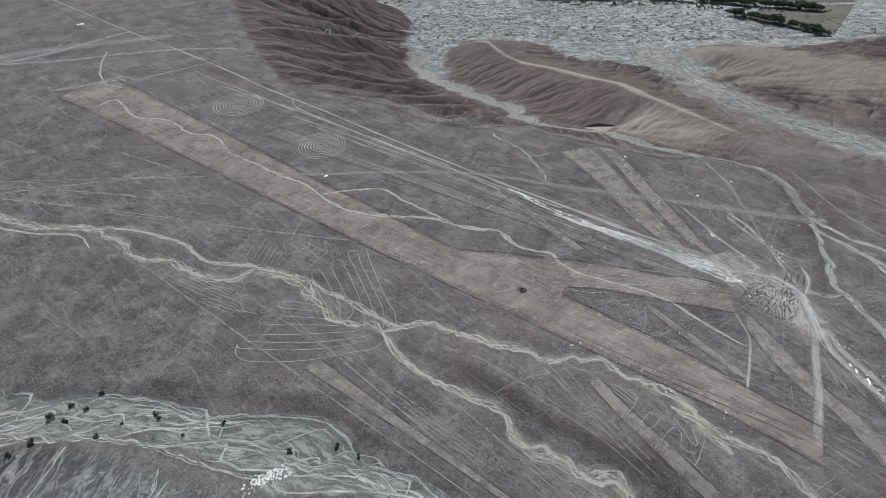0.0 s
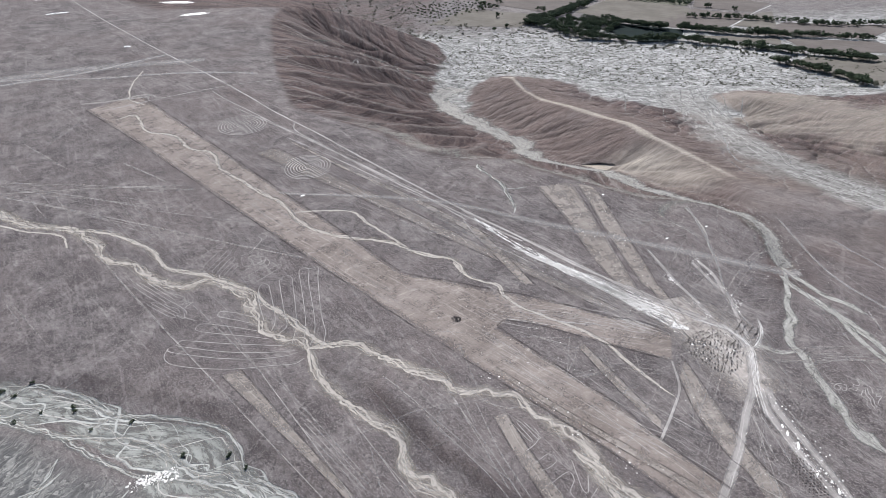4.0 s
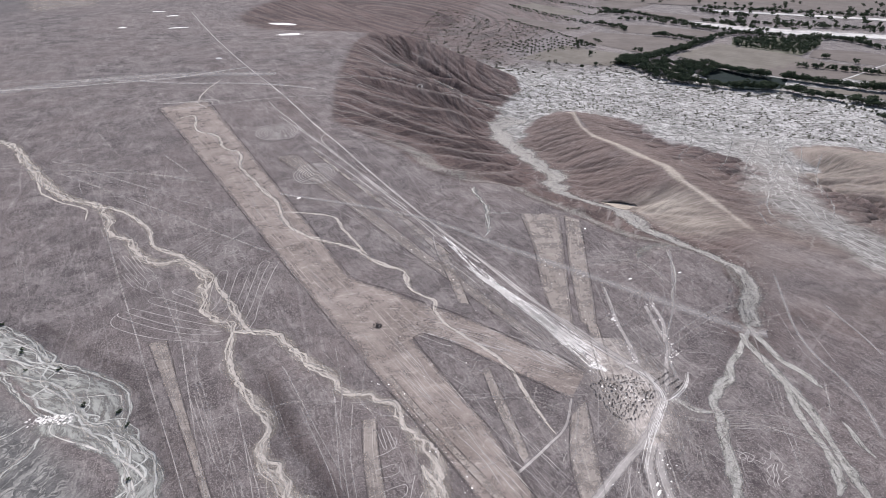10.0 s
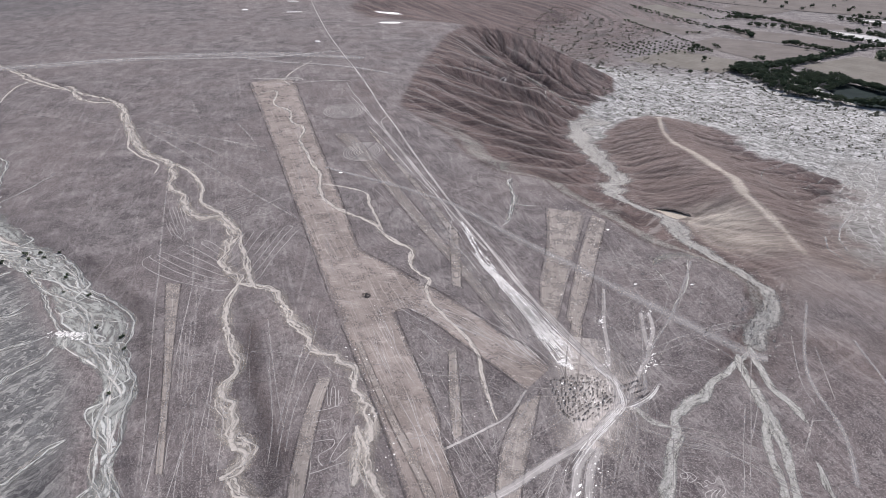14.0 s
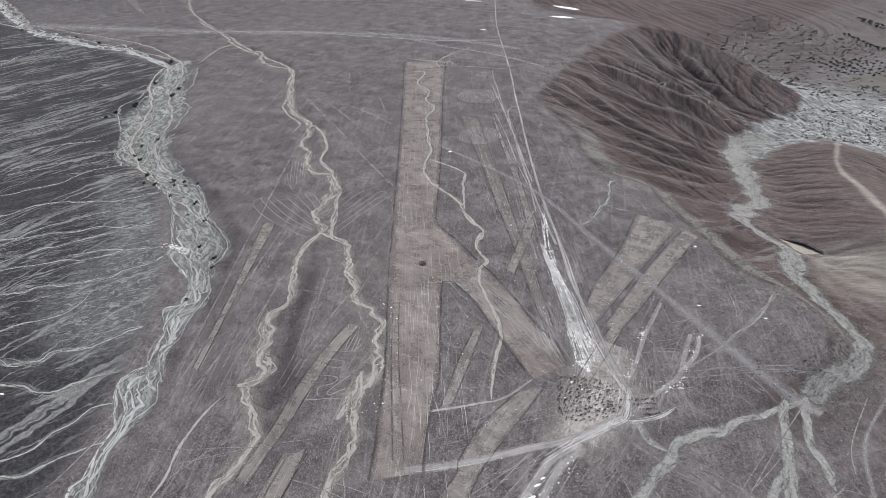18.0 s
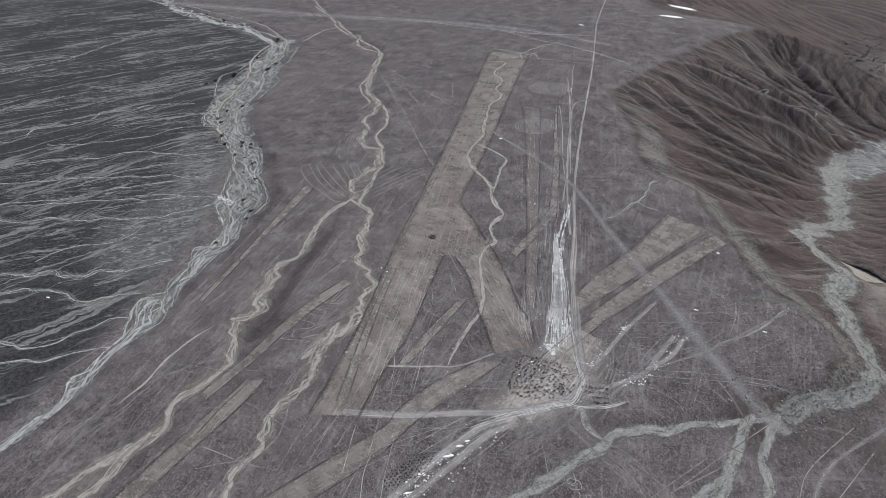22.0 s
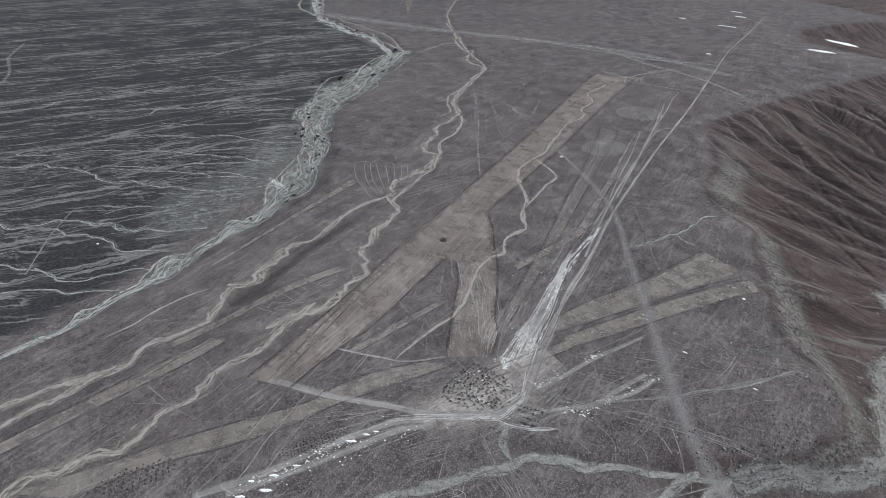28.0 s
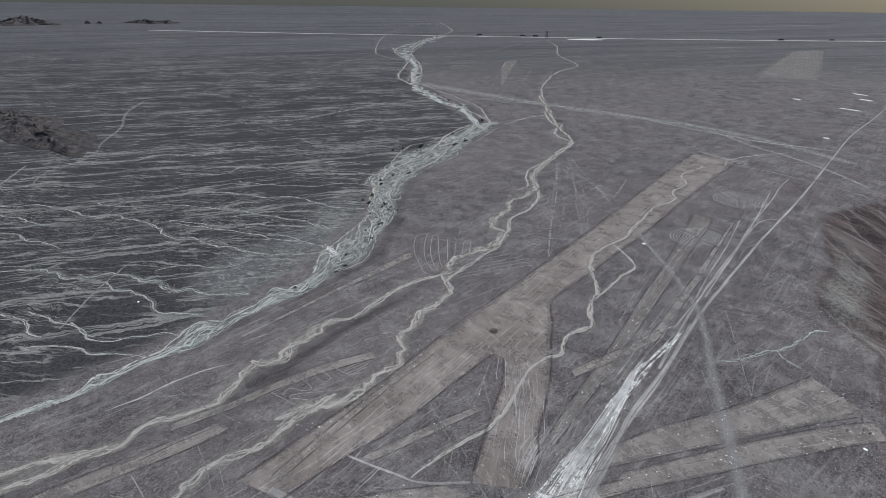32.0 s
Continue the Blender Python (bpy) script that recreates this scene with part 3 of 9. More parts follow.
gully = gully + step(HEAD, 2, 22) * (3.6 * np.clip(1 - d_rib / 12.0, 0, 1) - 1.0) * (1 - step(d_rib, 20, 60))
keep = step(FALL, 1, 14) * step(d_bed, 8, 34) * np.clip(slope_mask, 0, 1) * (1 - floor_mask) * step(d_wash, 6, 22) * step(2200 - np.hypot(MX, MY), 0, 600)
GZ = BZ + np.where(gully < 0, gully * step(FALL, 6, 34), gully) * keep
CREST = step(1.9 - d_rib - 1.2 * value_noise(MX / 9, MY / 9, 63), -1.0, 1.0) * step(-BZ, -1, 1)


def eroded(z, soft, depth, rounds=240, power=0.005, creep=0.04):
    """Lets water cut gullies into a slope: each cell drains to its steepest neighbour, and cuts the more the more water it gathers."""
    r = np.random.default_rng(77)
    ny, nx = z.shape
    first = z.copy()
    z = z + soft * (r.random(z.shape) - 0.5) * 0.7
    index = np.arange(ny * nx).reshape(ny, nx)
    water = np.ones(z.shape)
    ways = [(dy, dx) for dy in (-1, 0, 1) for dx in (-1, 0, 1) if (dy, dx) != (0, 0)]
    for _ in range(rounds):
        best, to = np.zeros(z.shape), index.copy()
        around = np.pad(z, 1, mode="edge")
        for dy, dx in ways:
            drop = (z - around[1 + dy : 1 + dy + ny, 1 + dx : 1 + dx + nx]) / math.hypot(dy, dx)
            more = drop > best
            best = np.where(more, drop, best)
            to = np.where(more, index + dy * nx + dx, to)
        to = np.clip(to, 0, ny * nx - 1)
        runs = (best > 0).ravel()
        water = 1.0 + np.bincount(to.ravel()[runs], weights=water.ravel()[runs], minlength=ny * nx).reshape(ny, nx)
        water = np.minimum(water, 3000.0)
        cut = np.minimum(power * np.maximum(np.sqrt(water) - 1.5, 0) * best, 0.4 * best)
        mean = (around[:-2, 1:-1] + around[2:, 1:-1] + around[1:-1, :-2] + around[1:-1, 2:]) / 4
        z = z + soft * (creep * (mean - z) - cut)
        z = np.maximum(z, first - depth)
    return z, np.log10(water)


FLOW = np.zeros(MX.shape)
_i0, _i1 = np.searchsorted(GX, (-260, 418))
_j0, _j1 = np.searchsorted(GY, (190, 740))
_part = (slice(_j0, _j1), slice(_i0, _i1))
GZ[_part], _gathered = eroded(GZ[_part], step(keep[_part], 0.0, 0.25), keep[_part] * np.where(pick[_part] == 0, 0.5 + 1.9 * step(FALL[_part], 12, 70), np.choose(pick[_part], [0.0, 3.6, 4.2, 6.0, 3.0])))
FLOW[_part] = step(_gathered, 1.1, 2.4)
# the low bank between the two arms of the middle wash: steep to the south-west, fading to the north-east
BANK = [(-9, 121), (-3, 108), (9, 96), (25, 86), (44, 76), (59, 66), (80, 50)]
d_bank, s_bank = along(MX, MY, BANK)
side_of = (MX - np.interp(s_bank, np.r_[0, np.cumsum(np.hypot(*np.diff(np.array(BANK), axis=0).T))], [p[0] for p in BANK])) + (MY - np.interp(s_bank, np.r_[0, np.cumsum(np.hypot(*np.diff(np.array(BANK), axis=0).T))], [p[1] for p in BANK]))
RISE = 1.9 * step(d_bank, 1.5, 15) * (1 - step(d_bank, 18, 55)) * (side_of > 0) * step(s_bank, 2, 18) * (1 - step(s_bank, 75, 112))
GZ += RISE
BROWN_BANK = step(RISE, 0.2, 1.2) * (1 - step(d_bank, 7, 13))
GZ += 0.35 * value_noise(MX / 31, MY / 31, 8) + 0.16 * value_noise(MX / 7.3, MY / 7.3, 9)


def carve(points, widths, depth):
    """Lowers the ground along a bed."""
    for ((ax, ay), (bx, by), wa, wb) in zip(points, points[1:], widths, widths[1:]):
        w = max(wa, wb) * 1.3 + 1.5
        i0, i1 = np.searchsorted(GX, (min(ax, bx) - w, max(ax, bx) + w))
        j0, j1 = np.searchsorted(GY, (min(ay, by) - w, max(ay, by) + w))
        if i1 <= i0 or j1 <= j0:
            continue
        x, y = MX[j0:j1, i0:i1], MY[j0:j1, i0:i1]
        dx, dy = bx - ax, by - ay
        q = np.clip(((x - ax) * dx + (y - ay) * dy) / (dx * dx + dy * dy + 1e-9), 0, 1)
        d = np.hypot(x - ax - q * dx, y - ay - q * dy)
        CARVED[j0:j1, i0:i1] = np.maximum(CARVED[j0:j1, i0:i1], depth * (1 - step(d, 0.3 * w, w)))


CARVED = np.zeros(MX.shape)


def carve_between(left, right, depth):
    """Lowers a broad bed between its two banks."""
    a, b = evened(glide(left, 4.0), 60), evened(glide(right, 4.0), 60)
    carve(((a + b) / 2).tolist(), (np.hypot(*(a - b).T) * 0.42).tolist(), depth)



def ground_z(x, y):
    """Height of the finished ground sheet, exactly on its triangles."""
    x, y = np.atleast_1d(x).astype(float), np.atleast_1d(y).astype(float)
    i = np.clip(np.searchsorted(GX, x) - 1, 0, len(GX) - 2)
    j = np.clip(np.searchsorted(GY, y) - 1, 0, len(GY) - 2)
    u, v = (x - GX[i]) / (GX[i + 1] - GX[i]), (y - GY[j]) / (GY[j + 1] - GY[j])
    a, b, c, d = GZ[j, i], GZ[j, i + 1], GZ[j + 1, i + 1], GZ[j + 1, i]
    return np.where(u >= v, a + u * (b - a) + v * (c - b), a + u * (c - d) + v * (d - a))


# ---------------------------------------------------------------- builders
def mesh_of(name, verts, faces, material, smooth=False, attributes=(), uvs=None):
    me = bpy.data.meshes.new(name)
    me.from_pydata(np.asarray(verts).tolist(), [], faces if isinstance(faces, list) else faces.tolist())
    me.materials.append(material)
    for key, values in attributes:
        me.attributes.new(key, "FLOAT", "POINT").data.foreach_set("value", np.asarray(values, np.float32))
    if uvs is not None:
        layer = me.uv_layers.new(name="UVMap")
        loops = np.empty(len(me.loops), np.int32)
        me.loops.foreach_get("vertex_index", loops)
        layer.data.foreach_set("uv", np.asarray(uvs, np.float32)[loops].ravel())
    if smooth:
        me.polygons.foreach_set("use_smooth", np.ones(len(me.polygons), bool))
    me.update()
    return me


def put(name, me, parent=None, label="", category="", group="", kind=""):
    ob = new(name, me)
    ob.parent = parent
    return tagged(ob, label, category, group, kind)


def glide(points, stride):
    """A smooth curve through the points, in even steps."""
    p = np.array(points, float)
    q = np.vstack([2 * p[0] - p[1], p, 2 * p[-1] - p[-2]])
    out = []
    for a, b, c, d in zip(q, q[1:], q[2:], q[3:]):
        n = max(1, int(math.ceil(np.linalg.norm(c - b) / stride)))
        t = (np.arange(n) / n)[:, None]
        out.append(0.5 * (2 * b + (c - a) * t + (2 * a - 5 * b + 4 * c - d) * t**2 + (3 * b - a - 3 * c + d) * t**3))
    return np.vstack([*out, p[-1:]])


def evened(line, n):
    d = np.r_[0, np.cumsum(np.hypot(*np.diff(line, axis=0).T))]
    s = np.linspace(0, d[-1], n)
    return np.stack([np.interp(s, d, line[:, 0]), np.interp(s, d, line[:, 1])], 1)


def ribbon_mesh(name, left, right, material, lift=0.08, cross=2.0, crown=0.0):
    """A sheet between two rims that lies on the ground."""
    span = np.hypot(*(left - right).T)
    n = max(2, int(math.ceil(span.max() / cross)))
    mids = (left + right) / 2
    way = np.r_[0, np.cumsum(np.hypot(*np.diff(mids, axis=0).T))]
    v = np.linspace(0, 1, n + 1)
    xy = left[:, None] + (right - left)[:, None] * v[None, :, None]
    z = ground_z(xy[..., 0].ravel(), xy[..., 1].ravel()).reshape(xy.shape[:2]) + lift + crown * (1 - np.abs(2 * v - 1))[None]
    verts = np.concatenate([xy, z[..., None]], -1).reshape(-1, 3)
    k = np.arange(len(left) * (n + 1)).reshape(len(left), n + 1)
    faces = np.stack([k[:-1, :-1], k[:-1, 1:], k[1:, 1:], k[1:, :-1]], -1).reshape(-1, 4)
    rim = np.broadcast_to(np.abs(2 * v - 1), (len(left), n + 1)).ravel()
    uvs = np.stack([np.broadcast_to(way[:, None], (len(left), n + 1)).ravel(), (span[:, None] * v[None]).ravel()], 1)
    across = np.broadcast_to(2 * v - 1, (len(left), n + 1)).ravel()
    wide = np.broadcast_to(span[:, None], (len(left), n + 1)).ravel()
    return mesh_of(name, verts, faces, material, True, (("rim", rim), ("across", across), ("span", wide)), uvs)


def rims(points, width, stride=2.0, uneven=0.0, seed=0, taper=0.0):
    """Both rims of a band of that width (or of a width at its start and end) along a course."""
    line = glide(points, stride)
    tang = np.gradient(line, axis=0)
    tang /= np.hypot(*tang.T)[:, None] + 1e-9
    side = np.stack([-tang[:, 1], tang[:, 0]], 1)
    w = np.linspace(*(width if isinstance(width, tuple) else (width, width)), len(line)) / 2
    s = np.arange(len(line)) * stride
    if taper:
        w = w * (0.25 + 0.75 * step(np.minimum(s, s[-1] - s), -1.0, taper))
    wl = w * (1 + uneven * 2 * (value_noise(s / 9, s * 0, seed) + 0.5 * value_noise(s / 3, s * 0, seed + 7)))
    wr = w * (1 + uneven * 2 * (value_noise(s / 9, s * 0, seed + 3) + 0.5 * value_noise(s / 3, s * 0, seed + 9)))
    return line + side * wl[:, None], line - side * wr[:, None]


COURSES = []    # beds whose sand threads and side rills follow
PENDING = []     # bands that wait until the ground is carved
COUNT = [0]


def crinkled(points, seed):
    """The same course with small restless bends."""
    rng, line = random.Random(seed), evened(glide(points, 2.0), max(4, int(np.hypot(*np.diff(np.array(points), axis=0).T).sum() / 4.5)))
    side = np.gradient(line, axis=0)
    side /= np.hypot(*side.T)[:, None] + 1e-9
    sway = [0.0] + [rng.uniform(-1.0, 1.0) for _ in line[1:-1]] + [0.0]
    return [(x - sy * k, y + sx * k) for (x, y), (sx, sy), k in zip(line.tolist(), side.tolist(), sway)]


def channel(width, points, label="pale dry wash of sand winding over dark gravel", material=None, depth=0.45):
    COUNT[0] += 1
    if max(width) < 0.8 and points[0][1] < 50:
        width = (width[0] * 1.7, width[1] * 1.7)
    if material is None and points[0][1] < 50 and points[0][0] < 60:
        material = BRAID
    if material is None and min(p[0] for p in points) > 102:
        material = STONY
    if points[0][1] < 50 and points[0][0] < 60:
        points = crinkled(points, COUNT[0])
    line = glide(points, 2.0)
    carve(line.tolist(), np.linspace(*width, len(line)).tolist(), min(depth, 0.22 * max(width)))
    COURSES.append((points, width))
    film = 1.5 if material is STONY else 2.1
    PENDING.append(("dry_wash", "structure", points, (width[0] * film, width[1] * film), material or BED, 0.045 + 0.002 * (COUNT[0] % 7), 0.5, label, "dry wash", ""))


def band(name, width, points, material, label, category, lift=0.06, uneven=0.1, group="", kind=""):
    COUNT[0] += 1
    PENDING.append((name, kind, points, width, material, lift + 0.001 * (COUNT[0] % 9), uneven, label, category, group))


# ---------------------------------------------------------------- courses of washes, tracks and lines
channel((2.5, 3.5), [(-2361.9, 140.5), (-1771.4, 176.8), (-1473.4, 124.1), (-1058.2, 79.1), (-761.1, 103.5), (-573.4, 104.5)])
channel((2.2, 3), [(-1348.9, 403.5), (-1179, 395.5), (-968.7, 359.2), (-798.3, 358.2), (-705, 306.4), (-583.9, 266.7), (-491, 249.8), (-401.1, 241.8), (-330.7, 236), (-264.4, 234.8), (-224.1, 215.9), (-203.2, 205.2), (-167.9, 190.7)])
channel((3, 4), [(-232.6, 219.3), (-214.9, 213.9), (-201.6, 206), (-187.4, 200.6), (-167.6, 189.9), (-152.8, 189.1), (-142.2, 188.8), (-128.3, 180.5), (-118, 171.5), (-104.6, 167.1), (-91.6, 159.5), (-80.1, 155.7), (-71.7, 158.4), (-63.2, 159), (-55.6, 156), (-47.1, 148.9), (-44, 142.4), (-35.2, 135.9), (-26.1, 131.6), (-21.6, 129.3)])
channel((1.6, 2.2), [(-167.6, 188.1), (-139.3, 187.9), (-124.9, 187.6), (-111.3, 182), (-98.8, 174.7), (-89.5, 166.7), (-78.6, 164.5), (-65.2, 161.8), (-50.8, 156), (-39.3, 147.3), (-28.5, 139.6), (-20, 134.2), (-13, 131.5)])
channel((2.6, 2.6), [(-495.2, 246.8), (-420.3, 242.5), (-373.7, 234.2), (-337.1, 233.2), (-330.6, 240.9), (-300.2, 228.3), (-279.6, 228.7), (-257.4, 234.1), (-225.4, 218.1), (-206.5, 206), (-169.2, 190.4), (-140.3, 189)])
channel((3.4, 3.2), [(-21.6, 129.3), (-17.2, 121.8), (-13.9, 116.5), (-7.7, 113.1), (-0.7, 107.4), (7.6, 103), (13.4, 98), (15.6, 92.8), (19, 88.6), (24.5, 85.8), (29.3, 80.9), (34.9, 78.8), (39.9, 77.7), (41.5, 73), (40.6, 69.5)])
channel((3.2, 3.6), [(15.4, 94.9), (20.2, 86.7), (28.1, 83.4), (32.6, 79.8), (40.1, 79.5), (42.3, 71.3), (50.5, 69.4), (59.5, 66.5), (64.3, 63.6), (68.6, 56.3), (70.9, 50.8), (75.1, 48.4), (79.7, 43.7), (82, 37.1), (84.3, 30.8), (87.1, 25), (90.3, 19.6), (94.6, 13.7)])
channel((2.4, 3), [(79.3, 44.3), (83.1, 39.6), (89.6, 34), (93.4, 28.7), (98.1, 22.8), (102.6, 17.4)])
channel((0.4, 0.4), [(42.8, 64), (46.7, 57.1), (52.8, 49.6), (59.9, 43.8), (65.7, 36.6)])
channel((3.4, 3.8), [(-21.6, 129.3), (-12.5, 132.5), (-4.4, 132.3), (3, 129), (11.6, 123.4), (22, 118.9), (27.5, 116.5), (35.8, 115.3), (43.5, 114), (49.6, 111), (55.8, 105.9), (61.8, 100.4), (65.1, 94), (68.3, 88.3), (70.7, 84.3)])
channel((3.4, 3.4), [(59.7, 99.4), (69, 90), (77.5, 84.8), (83.1, 79.3), (87.4, 73.7), (93.5, 70.2), (96.4, 68.3), (99.4, 62.6), (104.5, 58.4), (108.5, 55.5), (111.4, 52.5), (112.1, 46.6), (115.4, 42.9), (116.6, 36.3), (120.3, 32.2), (123.3, 29.1)])
channel((1.5, 1.5), [(-190.9, 298.6), (-182.2, 305.9), (-163.7, 285.2), (-144.1, 279), (-129.7, 266.6), (-114.4, 261.5), (-101.4, 245.1), (-86.5, 234.6), (-76.2, 227.3), (-60, 216.1), (-47, 201.8), (-34.1, 195.8), (-20.3, 192.2), (-8, 191.9), (2.1, 186.4), (11.6, 183.8), (18.8, 182.6), (24.6, 174.1), (32.3, 169.5)])
channel((1.2, 0.8), [(32.3, 169.5), (37.7, 168.2), (40.3, 161.7), (47, 155.9), (57.3, 151), (65.4, 147.2), (72.5, 142.8), (76.2, 136.9), (82.2, 129.6), (87.4, 123.9), (89.9, 121.9)])
channel((0.9, 1), [(-52.8, 210.5), (-39.2, 212.7), (-27.3, 212.2), (-19.9, 205.1), (-7.3, 195), (1.3, 187.6)])
channel((1.6, 3.4), [(143.9, 191.8), (139.4, 176.1), (136.3, 168.9), (135.1, 160.3), (131.5, 153.5), (130.2, 146.8), (132.7, 142.1), (133.2, 134.5), (134.3, 125.5), (135, 118.8)])
channel((2.2, 2.6), [(140.3, 186.3), (142.3, 180.6), (150.5, 164.9), (155, 156.3), (158.4, 145.2), (160.9, 136), (162.6, 130.1), (164.8, 125.7)])
channel((2.2, 2.4), [(150.5, 164.9), (152.4, 154.4), (155.4, 144.3), (158.1, 138), (159.2, 130.9), (157.9, 125.3)])
channel((1.6, 2), [(163.9, 152.1), (167, 144.6), (169.2, 141.3)])
channel((1.2, 2), [(116.6, 144.5), (120.8, 145.3), (125.8, 143.3), (130.9, 144.3)])
channel((1, 0.8), [(-199.7, 204), (-181.1, 189.9), (-163.5, 185.2), (-145.1, 183.3), (-136, 175)])
channel((2.5, 2.5), [(142.3, 195.3), (146.4, 183.6), (151.5, 175.2), (156.5, 171), (161, 165.5)])
channel((1.6, 1.4), [(-373.7, 234.2), (-362, 216.1), (-326.5, 186.3)])
channel((0.6, 0.7), [(33.5, -4.3), (34.3, 6.3), (37, 16), (37.6, 24.9), (38.3, 34.8)])
channel((0.5, 0.5), [(18.6, 0.4), (25.9, 9.4), (31.4, 15.8), (28.5, 23.9), (25.7, 34.2), (26, 40.3)])
channel((1.6, 1.6), [(-508.1, -183.7), (-584.4, -121.3), (-711.7, -50.8), (-955, 9), (-1028, 35.4)])
carve_between([(-339.1, 188), (-304.4, 173.2), (-236.7, 149.5), (-204.8, 138.3), (-184.7, 123.2), (-159.1, 114.7), (-135.7, 110.5), (-114.5, 107.7), (-99.7, 108.1), (-78.1, 103.6), (-59.4, 100), (-39.1, 98.6), (-24.4, 87.5), (-3.4, 77.5), (2.6, 70.4), (8.3, 62.6), (18.2, 55.9), (26, 53.3), (33.2, 50.9), (37.9, 46.3), (40.2, 39.7), (45.9, 34.3), (54.6, 30.1), (59.2, 23.6), (62.8, 20.2), (66.2, 16.9), (70.2, 11.1), (75.1, 4.7)],
              [(-346.2, 176.8), (-323.7, 157.7), (-277.7, 134.8), (-242.3, 115.3), (-227, 102.5), (-196.9, 93.8), (-173.1, 85.7), (-158.1, 83.4), (-139.5, 87.8), (-120.4, 91.6), (-100.6, 91.4), (-85.9, 92.9), (-72.3, 88.9), (-61.6, 83.8), (-49.2, 79.9), (-47.4, 74.3), (-32.2, 75.5), (-16.8, 72.5), (-8.5, 64.7), (-1.5, 61.2), (9.7, 57.6), (16.4, 50.6), (16.9, 43.7), (27.8, 41.3), (34.7, 38.3), (39.2, 33.8), (46.4, 27.6), (51.4, 24.2), (56.9, 22), (59.5, 17.4), (61.9, 12.2), (69.9, 2.3)], 1.1)
carve_between([(-323.2, 171.8), (-367.6, 164.4), (-429.9, 159.2), (-453.9, 138.7), (-526.6, 122.8), (-573.6, 108.1), (-760.8, 100.9), (-997.3, 86.9), (-1206.1, 111.9), (-1503.3, 170.3)],
              [(-315.7, 163.8), (-367.3, 156.3), (-412.4, 143.9), (-445.9, 126.4), (-525.2, 99.1), (-626.6, 89.2), (-799.6, 87), (-992.7, 43.4), (-1121.7, 40.6), (-1496.1, 124.1)], 1.1)
band("dirt_track", 2, [(-462.9, 638.2), (-368.3, 551), (-275.3, 466), (-211, 412.2), (-147.1, 359.4), (-94.7, 314.2), (-54.2, 279.3), (-22.7, 252.7), (13.7, 222.7), (44.3, 200), (64.8, 183.4), (80.8, 172.7), (96.1, 162)], TRACK, "pale worn dirt track across the gravel plateau", "track")
band("dirt_track", 2.6, [(95.9, 162.5), (104.6, 157.6), (111.9, 152.6), (115, 147.1), (115.1, 140.4), (113.9, 132.5)], TRACK, "pale worn dirt track across the gravel plateau", "track")
band("dirt_track", 1.6, [(-85.2, 306.9), (-78.2, 290.9), (-42.7, 261.8), (-9, 235.5), (21.7, 213.2), (45.8, 196.9)], TRACK, "pale worn dirt track across the gravel plateau", "track")
band("dirt_track", 1.2, [(-153.7, 347.9), (-137.1, 333.3), (-114.8, 316.8), (-73.7, 284.6), (-35.7, 256.7), (-3.4, 231.4), (21.9, 210.4)], TRACK, "pale worn dirt track across the gravel plateau", "track")
band("dirt_track", 3.4, [(94.4, 89.3), (101.1, 101.5), (106.9, 114.7), (113, 128.3), (115.5, 137.9), (117, 144.8)], TRACK, "pale worn dirt track across the gravel plateau", "track")
band("dirt_track", 1.3, [(83.1, 105.7), (88.2, 116.2), (91.8, 125.3), (91.6, 135.9)], TRACK, "pale worn dirt track across the gravel plateau", "track")
band("dirt_track", 2.2, [(109.1, 188.6), (113.7, 177.5), (117.2, 169.4), (117.1, 158.4), (117.5, 146.5)], TRACK, "pale worn dirt track across the gravel plateau", "track")
band("dirt_track", 2, [(93.9, 195.3), (99.7, 178.7), (105.1, 166.9), (109.1, 157)], TRACK, "pale worn dirt track across the gravel plateau", "track")
band("dirt_track", 2.2, [(111.4, 190), (115.2, 181.2), (116.4, 171.1)], TRACK, "pale worn dirt track across the gravel plateau", "track")
band("dirt_track", 3.2, [(114.7, 126), (114, 118.9), (116.2, 110.4), (119.3, 100.9), (122.7, 91.9), (125.1, 83.4), (127.7, 73.1)], TRACK, "pale worn dirt track across the gravel plateau", "track")
band("dirt_track", 3, [(116.8, 127), (117.1, 118.6), (121.7, 104.8), (124.7, 94.5), (128.2, 80.2)], TRACK, "pale worn dirt track across the gravel plateau", "track")
band("dirt_track", 2, [(82.8, 172.4), (100.5, 160.2), (110.7, 154.5), (115.2, 150.8)], TRACK, "pale worn dirt track across the gravel plateau", "track")
band("dust_trail", (7, 3), [(-139.7, 388.9), (-327.9, 357.9), (-435.3, 304)], DUST, "faint dusty trail over the dark gravel", "trail", 0.085)
band("dust_trail", (3.2, 7.5), [(-65.7, 226.3), (-6.3, 224.9), (18.9, 221.5), (49.8, 211.7), (77.7, 204.2), (115.5, 193.1), (135.9, 188.9), (148.6, 189.3)], FAINT_DUST, "faint dusty trail over the dark gravel", "trail", 0.085)
band("dust_trail", (6, 10), [(-480.9, 68.8), (-450.1, 206.1), (-388.4, 300.2), (-322.8, 342.8), (-269.5, 382.2), (-225.5, 423.6)], DUST, "faint dusty trail over the dark gravel", "trail", 0.085)
band("dust_trail", (4, 4), [(-1012, 225), (-1328.3, 388.8), (-1181.4, 541.7), (-1136.5, 775.1)], DUST, "faint dusty trail over the dark gravel", "trail", 0.085)
band("line_geoglyph", 0.46, [(-211.9, 222), (-147, 207.6), (-116.4, 199.9), (-80.1, 191.3), (-37.8, 177.3)], LINE, "straight thin pale line scraped into the gravel", "geoglyph", 0.062, 0.15, "straight lines on the plateau")
